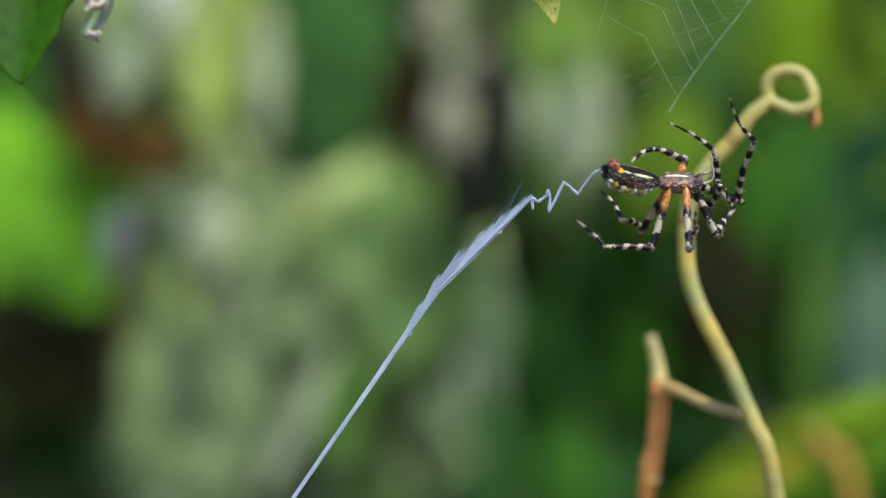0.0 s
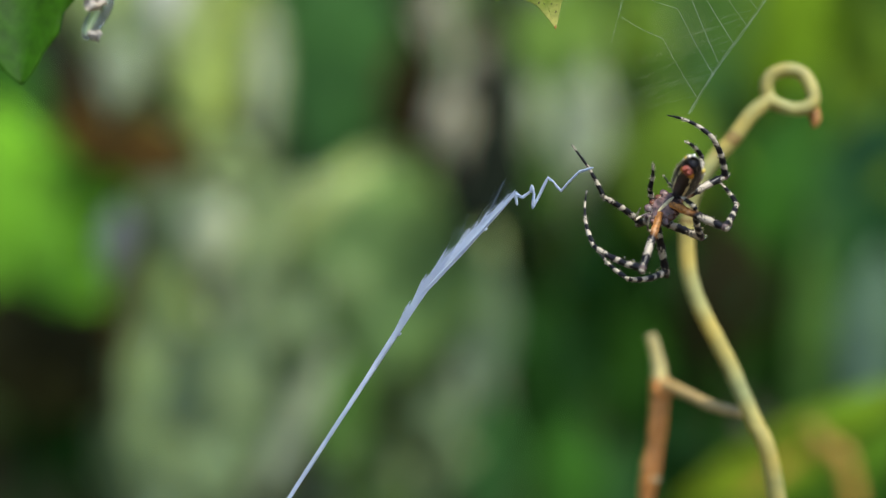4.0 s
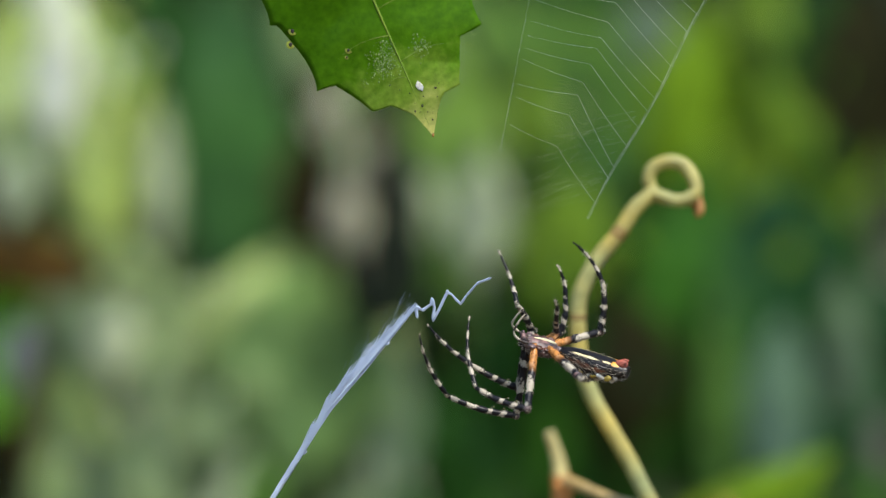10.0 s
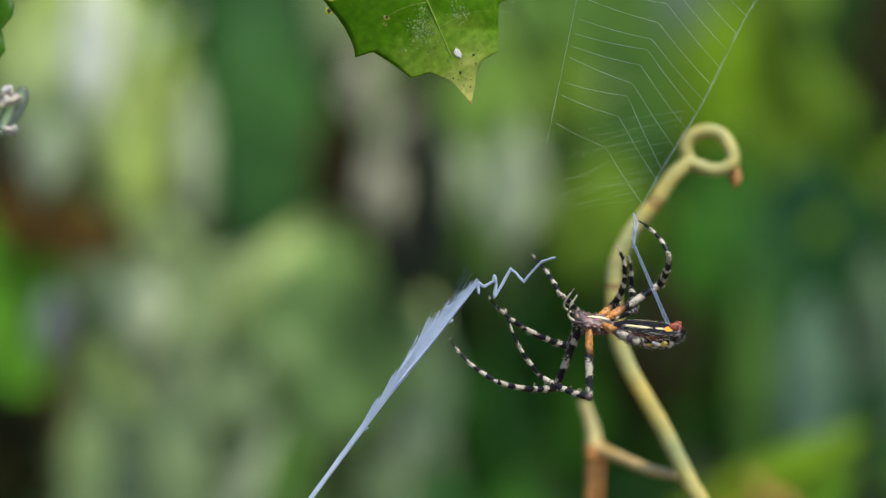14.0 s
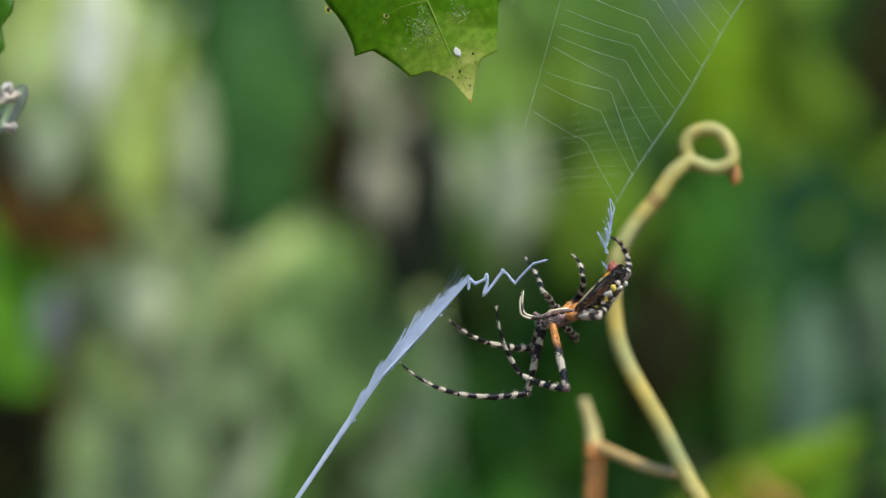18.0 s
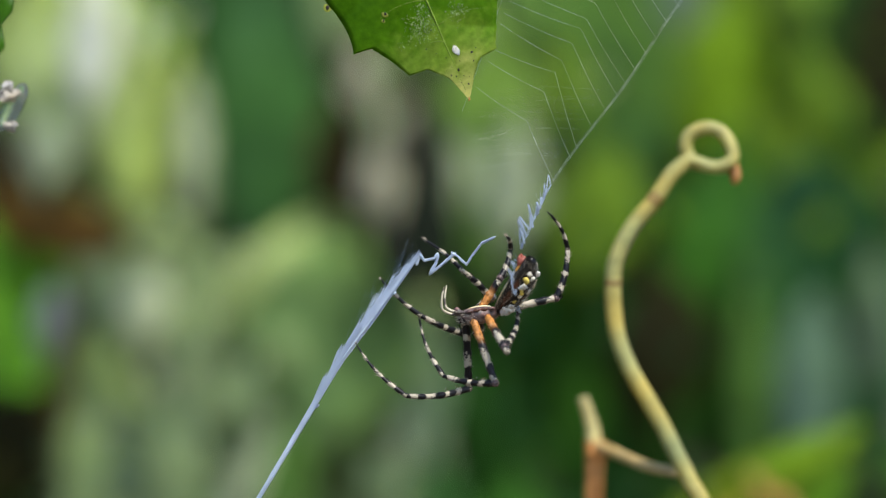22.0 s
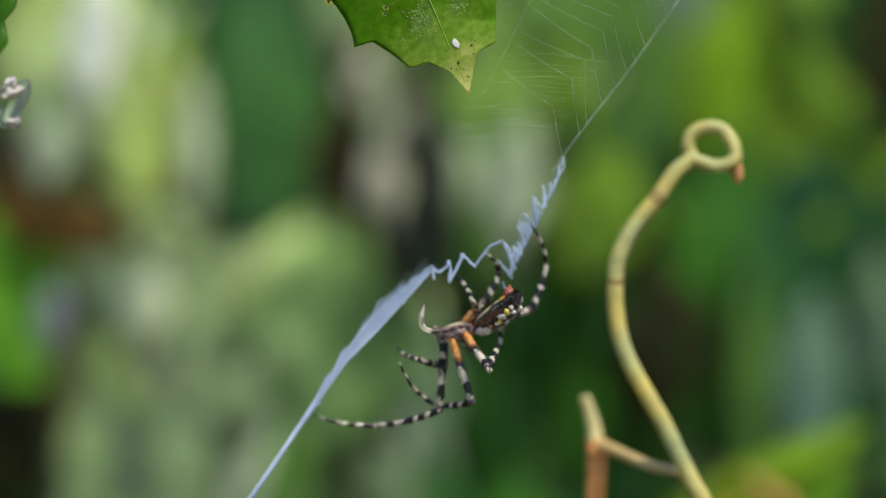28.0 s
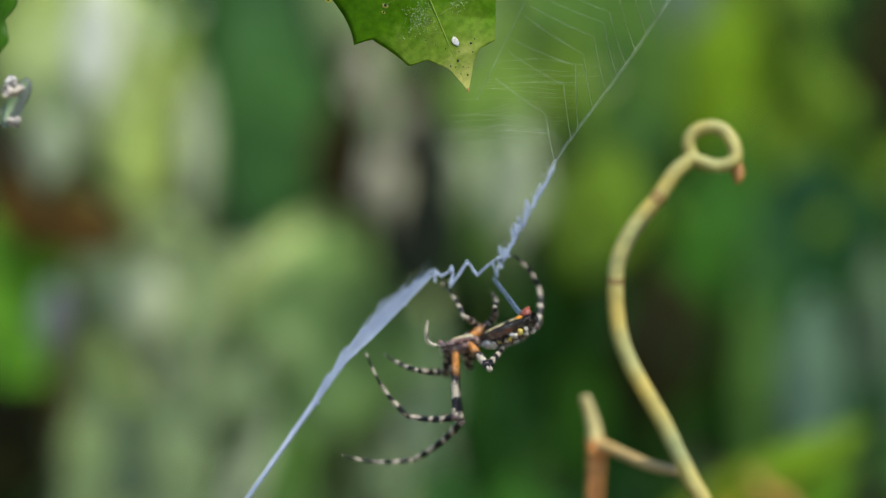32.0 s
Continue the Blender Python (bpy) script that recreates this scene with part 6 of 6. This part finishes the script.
    stance(29.5, (5.8, -16.6, 11.8, -15.5, 19, -9.3, -5), (5.7, -30.4, -5.6, -33.1, -18.6, -30.5), (6.4, -22.4, 1.8, -20.9, -2.2, -19.2), (11.4, -28.6, 4.4, -29.1, -1.4, -21.2), (12.8, -13.8, 11.3, -10.4, 7.8, -5.4), (15.8, -8.3, 16.3, -5.3, 13.8, -2.3), (23.3, -11.8, 24.8, -3.3, 21.7, 2.7), (13.9, -21.8, 16.3, -17.5, 15.8, -13.3), (11.3, -19.4, 10.3, -17.4, 10.8, -16.4))
    stance(30, (0.1, -12.6, 6.1, -12.4, 11.5, -0.4, -4), (-2.1, -25.9, -12.8, -29.0, -26.0, -28.1), (0.6, -18.9, -4.9, -18.4, -11.9, -16.5), (3.7, -23.9, -4.3, -24.6, -16.4, -16.7), (5.1, -11.4, 1.1, -8.4, -2.9, -6.2), (10.1, -8.9, 9.1, -5.4, 6.8, -0.4), (14.1, -9.5, 15.9, -2.8, 14.5, -0.1), (10.1, -15.1, 10.3, -9.9, 9.6, -6.4), (6.6, -15.4, 5.1, -12.4, 5.6, -10.4))
    stance(30.5, (4.4, -17.1, 9.9, -17.4, 21.6, -21.8, 26), (1.7, -29.4, -10, -31.1, -21.8, -30), (3, -23.4, -2.1, -21.9, -9.1, -19.5), (5.5, -30.1, -2, -29.1, -6.6, -18.5), (5.9, -16.9, 2.9, -14.7, 0.9, -10.7), (7.4, -16.4, 7.4, -13.9, 6.9, -9.7), (19.4, -14.5, 20.6, -7.3, 14.3, -1.3), (12.1, -20.1, 14.9, -20.8, 16.9, -20.3), (12.9, -14.9, 12.4, -10.9, 12.1, -3.9))
    stance(31, (-1.9, -19.2, 3.1, -19.1, 15.2, -24.3, 26), (-4.1, -31.0, -15.8, -33.0, -27.3, -28.6), (-1.8, -24.9, -6.8, -23.5, -13.4, -20.0), (-2.6, -31.9, -10.1, -30.5, -16.1, -18.5), (1.1, -17.4, -1.4, -13.4, -4.4, -6.5), (2.6, -16.9, 2.6, -13.4, 2.4, -8.4), (14.1, -15.3, 13.9, -6.4, 9.5, 0.1), (5.6, -20.6, 8.1, -21.4, 10.1, -21.4), (6.1, -16.4, 6.6, -10.4, 6.0, -5.4))
    stance(31.5, (-0.2, -14.6, 5.8, -14.4, 11.2, -2.4, -4), (-2.4, -27.9, -13.1, -31, -26.3, -30.1), (0.3, -20.9, -5.2, -20.4, -12.2, -18.5), (3.4, -25.9, -4.6, -26.6, -16.7, -18.7), (4.8, -13.4, 0.8, -10.4, -3.2, -8.2), (9.8, -10.9, 8.8, -7.4, 6.5, -2.4), (13.8, -11.5, 15.6, -4.8, 14.2, -2.1), (9.8, -17.1, 10, -11.9, 9.3, -8.4), (6.3, -17.4, 4.8, -14.4, 5.3, -12.4))
    stance(32, (-0.4, -18.2, 6.1, -16.6, 15.3, -12.3, 0), (2.9, -32.1, -5.8, -38.5, -18.8, -37.6), (0.1, -22.6, -4.9, -22.0, -10.9, -19.5), (1.7, -30.1, -6.8, -30.2, -14.4, -18.5), (6.1, -14.9, 3.1, -12.4, -1.0, -6.5), (8.1, -13.4, 8.6, -10.9, 8.1, -8.4), (16.1, -14.3, 16.7, -7.3, 11.5, -1.4), (7.1, -20.6, 10.1, -17.6, 11.1, -14.4), (4.1, -21.4, 4.6, -18.4, 5.6, -16.4))
    silk(0, -37.4, -58.8, -13.5, -20.2, 2.1, -3.4, 7.6, -0.3, 15.3, 2.7, 55)
    silk(1, -36.8, -58.8, -13.3, -20.0, 2.0, -2.6, 7.6, 0.1, 14.3, 3.2, 55)
    silk(2, -36.4, -58.8, -12.9, -20.0, 2.5, -2.9, 8.1, 0.1, 15.5, 2.7, 55)
    silk(3, -36.7, -58.7, -13.7, -19.6, 1.4, -2.4, 7.3, 0.9, 15.2, 3.3, 55)
    silk(6, -38.4, -57.6, -16.7, -17.1, -3.5, 0.3, 1.4, 3.1, 10.3, 4.5, 62)
    silk(7, -37.9, -54.8, -15.0, -18.4, -3.0, -0.1, 1.9, 2.6, 8.8, 5.5, 60)
    silk(8, -29.3, -42.1, -16.0, -17.8, -2.6, -0.4, 2.6, 2.1, 9.8, 4.3, 59)
    silk(9, -26.5, -37.7, -15.6, -17.6, -1.7, -0.9, 4.7, 1.0, 12.2, 2.9, 58)
    silk(10, -23.9, -37.5, -13.0, -20.4, 1.4, -3.8, 6.9, -1.1, 14.7, 1.1, 52)
    silk(11, -25.7, -40.2, -13.4, -19.7, 0.2, -2.4, 6.0, -0.3, 14.3, 1.2, 46)
    silk(12, -22.8, -42.5, -8.4, -20.9, 3.6, -4.4, 9.9, -2.4, 18.2, -0.4, 40)
    silk(13, -24.6, -43.5, -9.3, -22.5, 3.1, -3.6, 9.2, -1.3, 16.9, 0.4, 32)
    silk(14, -23.6, -43.6, -8.3, -22.9, 5.9, -5.4, 11.7, -2.9, 19.9, -0.9, 31)
    silk(17, -25.2, -44.0, -9.0, -22.6, 5.8, -5.7, 11.3, -4.2, 19.2, -2.0, 28)
    silk(18, -25.6, -44.0, -10.3, -21.3, 4.5, -5.1, 10.3, -3.5, 18.3, -1.8, 30)
    silk(19, -26.5, -44.0, -11.7, -20.8, 3.0, -4.5, 8.8, -3.0, 16.5, -0.8, 32)
    silk(20, -27.5, -44.0, -13.5, -21.0, 1.2, -4.5, 7.5, -2.5, 15.3, -0.1, 50)
    silk(21, -31.2, -44.1, -17.5, -18.1, -3.5, -1.4, 2.5, -0.6, 10.0, 1.6, 62)
    silk(22, -32.5, -44.2, -17.3, -18.5, -4.3, -1.0, 1.4, -0.7, 8.9, 2.0, 50)
    silk(23, -31.6, -44.3, -14.6, -20.1, -1.4, -2.8, 5.2, -2.6, 13.2, -1.1, 52)
    silk(24, -27.6, -44.4, -11.9, -22.2, 2.8, -5.6, 9.0, -4.8, 16.8, -3.6, 30)
    silk(25, -27.2, -44.5, -10.6, -22.5, 4.1, -5.7, 10.3, -5.5, 17.6, -3.0, 10)
    silk(28, -34.4, -44.7, -18.1, -20.5, -2.4, -3.9, 2.6, -1.4, 9.0, 0.7, 5)
    silk(29, -36.3, -44.8, -20.6, -18.5, -3.6, -3.4, 2.1, -1.4, 8.6, 0.4, 4)
    silk(30, -35.5, -44.8, -19.3, -17.8, -3.2, -2.9, 2.2, -0.9, 8.8, 0.8, 2)
    silk(31, -37.5, -44.9, -20.6, -18.5, -3.8, -3.5, 1.8, -1.4, 8.2, -0.4, 1)
    silk(32, -35.0, -44.9, -18.2, -20.6, -2.0, -4.5, 3.5, -2.6, 9.8, -1.9, 0)
    ladder(0, 32.0, 27.0, 32.0, 27.0)
    ladder(6, 32.2, 28.2, 32.2, 28.2)
    ladder(13, 30.9, 8.1, 32.4, 1.6)
    ladder(14, 34.4, 6.1, 33.4, 1.6)
    ladder(17, 31.3, 6.0, 30.1, 0.3)
    ladder(18, 30.3, 8.4, 28.1, -2.3)
    ladder(19, 28.5, 10.2, 27.7, -2.8)
    ladder(20, 26.5, 9.9, 20.7, -1.8)
    ladder(21, 21.3, 12.3, 17.7, 0.1)
    ladder(22, 19.2, 12.2, 12.2, -2.2)
    ladder(23, 23.1, 13.2, 16.4, -1.2)
    ladder(24, 25.4, 10.4, 19.8, -3.3)
    ladder(25, 27.9, 11.4, 18.9, -5.6)
    ladder(28, 21.2, 15.2, 10.1, -6.5)
    ladder(29, 18.9, 14.1, 7.3, -4.6)
    ladder(30, 18.0, 14.5, 5.7, -3.4)
    ladder(31, 17.3, 13.7, 5.4, -3.2)
    ladder(32, 19.4, 14.9, 8.3, -5.6)
    net(0, 27.3, 15.4, 58, 0)
    net(1, 27.7, 15.4, 58, 0)
    net(2, 28.0, 15.4, 58, 0)
    net(3, 31.0, 15.6, 60, 0)
    net(6, 27.5, 14.7, 59, 8)
    net(7, 31.0, 13.6, 60, 8)
    net(8, 26.6, 10.0, 60, 8)
    net(9, 29.4, 12.1, 58.4, 12)
    net(10, 33.6, 14.0, 61, 10)
    net(11, 33.1, 12.6, 60, 12)
    net(12, 34.3, 7.5, 58.5, 15)
    net(13, 33.8, 7.8, 61, 15)
    net(14, 35.4, 8.1, 61, 16)
    net(17, 33.0, 7.4, 58.5, 22)
    net(18, 31.0, 8.6, 58.0, 24)
    net(19, 31.0, 9.4, 58.6, 25)
    net(20, 27.6, 9.8, 56, 26)
    net(21, 20.6, 11.6, 54.5, 28)
    net(22, 19.6, 11.8, 54.5, 30)
    net(23, 22.6, 13.5, 54.4, 36)
    net(24, 26.0, 12.0, 55, 42)
    net(25, 28.2, 12.8, 57, 48)
    net(28, 20.7, 15.6, 53.8, 58)
    net(29, 17.2, 13.4, 53.6, 62)
    net(30, 17.0, 14.0, 54.0, 63)
    net(31, 17.2, 13.4, 54.0, 63)
    net(32, 19.2, 14.6, 55, 60)
    # between the strokes the silk and the web swing: ribbon, then band and web, in mm
    sway(0, 0, 0, 0, 0)
    sway(0.5, -1.6, 4.1, 0.0, 0.0)
    sway(1, 0, 0, 0, 0)
    sway(1.5, -9.2, 6.2, -5.4, 2.7)
    sway(2, 0, 0, 0, 0)
    sway(2.5, -8.1, 5.4, -4.1, 2.7)
    sway(3, 0, 0, 0, 0)
    sway(3.5, -2.4, -0.8, 0.0, 0.0)
    sway(5.5, 6.8, -3.5, 4.1, -1.4)
    sway(6, 0, 0, 0, 0)
    sway(6.5, 8.4, -3.8, 4.3, -1.6)
    sway(7, 0, 0, 0, 0)
    sway(7.5, 7.6, -3.2, 3.8, -1.4)
    sway(8, 0, 0, 0, 0)
    sway(8.5, 4.3, -1.9, 2.2, -0.8)
    sway(9, 0, 0, 0, 0)
    sway(9.5, -1.9, 0.5, -1.1, 0.3)
    sway(10, 0, 0, 0, 0)
    sway(10.5, -2.4, 1.6, -1.6, 1.1)
    sway(11, 0, 0, 0, 0)
    sway(11.5, -4.9, 1.9, -3.8, 1.4)
    sway(12, 0, 0, 0, 0)
    sway(12.5, -8.6, 4.1, -7.0, 2.7)
    sway(13, 0, 0, 0, 0)
    sway(13.5, -9.2, 3.8, -7.6, 2.7)
    sway(14, 0, 0, 0, 0)
    sway(14.5, -10.3, 3.8, -8.1, 2.7)
    sway(16.5, -9.2, 4.9, -9.7, 5.4)
    sway(17, 0, 0, 0, 0)
    sway(17.5, -11.1, 1.9, -8.9, 4.3)
    sway(18, 0, 0, 0, 0)
    sway(18.5, -7.6, -1.1, -8.1, 1.9)
    sway(19, 0, 0, 0, 0)
    sway(19.5, -5.7, 2.2, -4.3, 1.4)
    sway(20, 0, 0, 0, 0)
    sway(20.5, 6.5, 0.0, 2.4, 1.1)
    sway(21, 0, 0, 0, 0)
    sway(21.5, 8.6, -5.4, 9.5, -2.2)
    sway(22, 0, 0, 0, 0)
    sway(22.5, 4.6, -3.0, 5.9, -2.4)
    sway(23, 0, 0, 0, 0)
    sway(23.5, 1.6, 1.1, -1.1, 0.8)
    sway(24, 0, 0, 0, 0)
    sway(24.5, -7.0, 3.2, -8.1, 3.2)
    sway(25, 0, 0, 0, 0)
    sway(25.5, -8.1, 4.3, -9.5, 4.1)
    sway(27.5, 2.2, -4.9, 3.2, -4.1)
    sway(28, 0, 0, 0, 0)
    sway(28.5, 4.9, -5.4, 5.4, -4.6)
    sway(29, 0, 0, 0, 0)
    sway(29.5, 6.5, -6.5, 8.1, -4.1)
    sway(30, 0, 0, 0, 0)
    sway(30.5, 8.1, -5.4, 10.3, -2.2)
    sway(31, 0, 0, 0, 0)
    sway(31.5, 1.6, -3.2, 2.2, -2.7)
    sway(32, 0, 0, 0, 0)

    def between(rows, t):
        """Eased values at t."""
        for (a, p), (b, q) in zip(rows, rows[1:]):
            if a <= t <= b:
                k = (t - a) / (b - a)
                k = k * k * (3 - 2 * k)
                return [x + (y - x) * k for x, y in zip(p, q)]
        return rows[-1][1] if t > rows[-1][0] else rows[0][1]

    def frame_of(origin, x_axis, z_hint):
        x = x_axis.normalized()
        y = z_hint.cross(x)
        if y.length < 1e-4:
            y = Vector((0, 1, 0))
        y.normalize()
        z = x.cross(y)
        m = Matrix((x, y, z)).transposed().to_4x4()
        m.translation = origin
        return m

    def reach(start, x, z, length, lean, rest=None):
        """The end of a stiff limb from start that lies over x, z; it leans out of the plane as far as its length asks."""
        d = Vector((x - start.x, 0, z - start.z))
        flat = min(d.length, length * 0.995)
        d = d.normalized() * flat if d.length > 1e-6 else Vector((length * 0.3, 0, 0))
        deep = math.sqrt(max(0, length * length - d.length_squared))
        if rest is not None:
            lean = 1 if abs(start.y + deep - rest) < abs(start.y - deep - rest) else -1
        d.y = lean * deep
        return start + d

    times = [round(0.25 * i, 2) for i in range(129)]
    paths = {}

    def store(ob, t, m):
        paths.setdefault(ob.name, (ob, []))[1].append((t, m))

    near = Vector((0, -1, 0))
    turns = [(0, [0.0]), (22.2, [0.0]), (23, [60.0]), (24, [60.0]), (25, [0.0]), (28, [15.0]), (29, [68.0]), (30, [65.0]), (31, [25.0]), (32, [55.0])]
    sheets = [(0, [0.0]), (13.2, [0.0]), (14.2, [75.0]), (19, [78.0]), (20, [55.0]), (21, [40.0]), (22, [0.0]), (23, [80.0]), (24.5, [60.0]), (28, [75.0]), (30, [75.0]), (31, [10.0]), (32, [45.0])]
    drift = [(0, [0.0]), (23, [0.0]), (25, [6.0]), (28, [15.0]), (32, [16.0])]
    for t in times:
        # spider and ribbon drift a little away from the lens as the silk tightens
        away = between(drift, t)[0]
        grow = 1 + away * MM / WEB
        plane = Vector((0, WEB + away * MM, 0))
        v = [x if n == 6 else x * grow for n, x in enumerate(between(stances, t))]
        waist = Vector((v[2], 0, v[3]))
        head = reach(waist, v[0], v[1], 7.2, -0.35)
        rear = reach(waist, v[4], v[5], ABDOMEN, -1.0)
        roll = radians(v[6])
        fore = (head - waist).normalized()
        belly = Vector((fore.z, 0, -fore.x)) * math.cos(roll) + near * math.sin(roll)
        body = frame_of(waist * MM + plane, fore, belly)
        store(spider, t, body)
        home = body.inverted()
        aft = (rear - waist).normalized()
        belly = Vector((-aft.z, 0, aft.x)) * math.cos(roll) + near * math.sin(roll)
        sac = frame_of((waist + aft * 0.2) * MM + plane, aft, belly)
        store(abdomen, t, home @ sac)
        for n, (fem, tib, tar, seat, side, orange) in enumerate(LEGS):
            p = v[7 + 6 * n:13 + 6 * n]
            base = waist + fore * 7.2 * seat + Vector((0, side * 1.4, 0))
            knee = reach(base, p[0], p[1], fem, side * 0.8)
            ankle = reach(knee, p[2], p[3], tib, 0, side * 3.0)
            tip = reach(ankle, p[4], p[5], tar, 0, side * 1.0)
            hint = Vector((0, -1, 0.2))
            for ob, a, b in zip(SEGMENTS[n], (base, knee, ankle), (knee, ankle, tip)):
                store(ob, t, home @ frame_of(a * MM + plane, b - a, hint))
        # ribbon
        swing_x, swing_z, band_x, band_z = between(sways, t)
        bx, bz, mx, mz, px, pz, cx, cz, ex, ez, fold = [x if n == 10 else x * grow for n, x in enumerate(between(ribbons, t))]
        bx, mx, px, cx, ex = bx + 0.8 * swing_x, mx + swing_x, px + swing_x, cx + swing_x, ex + swing_x
        mz, pz, cz, ez = mz + 0.8 * swing_z, pz + swing_z, cz + swing_z, ez + swing_z
        corner, low, peak, end = Vector((px, 0, pz)), Vector((bx, 0, bz)), Vector((cx, 0, cz)), Vector((ex, 0, ez))
        bend = Vector((mx, 0, mz))
        flat = Vector((0, 1, 0))
        run = (bend - corner).normalized()
        store(fan, t, frame_of(corner * MM + plane, run, run.cross(flat) * -1) @ pose(0, 0, 0, fold, 0, 0))
        joint = corner + run * 23.5
        run = (low - bend).normalized()
        store(strand, t, frame_of(joint * MM + plane, run, run.cross(flat) * -1))
        for ob, a, b in ((corner_zigzag, corner, peak), (loose_end, peak, end)):
            run = (b - a).normalized()
            store(ob, t, frame_of(a * MM + plane, run, run.cross(flat) * -1 if run.cross(flat).z < 0 else run.cross(flat)))
        # web
        ax, az, lean, fold = between(nets, t)
        a = radians(lean)
        run = Vector((math.cos(a), 0, math.sin(a)))
        store(orb_web, t, frame_of(Vector((ax + band_x, 1.0, az + band_z)) * MM + Vector((0, WEB, 0)), run, run.cross(flat) * -1 if run.cross(flat).x > 0 else run.cross(flat)) @ pose(0, 0, 0, fold, 0, 0))
        # new band: each rung is drawn out of the abdomen in its turn
        ux, uz, lx, lz = [x * grow for x in between(ladders, t)]
        ux, uz, lx, lz = ux + band_x, uz + band_z, lx + band_x, lz + band_z
        up, lo = Vector((ux, 0.6, uz)), Vector((lx, 0.2, lz))
        run = (lo - up).normalized() if (lo - up).length > 0.5 else Vector((0.5, 0, -1)).normalized()
        vent = waist + aft * 11.0
        twist = between(turns, t)[0]
        for n, ob in enumerate(ladder_pieces):
            born = (12.6, 16.0, 18.6, 21.6, 24.2, 26.8)[n]
            k = min(1, max(0, (t - born) / 0.5))
            inside = frame_of((waist + aft * 3.2) * MM + plane, aft, belly)
            place = frame_of((up + run * (1.2 + 3.6 * n)) * MM + plane, run, run.cross(flat)) @ pose(0, 0, 0, twist, 0, 0)
            if 0 < k < 1:
                place = frame_of(vent * MM + plane, run, run.cross(flat))
            store(ob, t, inside if k <= 0 else place)
        # the strand between the band and the spinnerets: pieces that are not drawn out yet stay in the abdomen
        gap = vent - lo
        for n, ob in enumerate(strand_pieces):
            if t > 12.4 and gap.length > 3.75 * n + 2.2 and gap.length < 26:
                store(ob, t, frame_of((lo + gap.normalized() * 3.7 * n) * MM + plane, gap, gap.cross(flat)) @ pose(0, 0, 0, between(sheets, t)[0], 0, 0))
            else:
                store(ob, t, frame_of((waist + aft * (4.0 + 0.2 * n)) * MM + plane, aft, belly))
    # the hanging leaf sways a little: its tip's place in mm, and how far it hangs towards the lens
    for t, x, z, fore in ((0, 4.8, 27.3, 5), (3.5, 4.9, 26.7, 5), (9, 4.8, 26.5, 5), (16, 4.8, 26.4, 5), (21, 4.6, 26.2, 5), (23, 4.4, 26.8, 3), (25, 4.2, 27.3, 1), (28, 3.9, 27.3, 0), (32, 3.7, 27.6, 0)):
        near_by = 1 - fore * MM / WEB
        store(hanging_leaf, t, pose(x * near_by * MM, WEB - fore * MM, z * near_by * MM))
    for ob, rows in paths.values():
        walk(ob, rows)


motions()
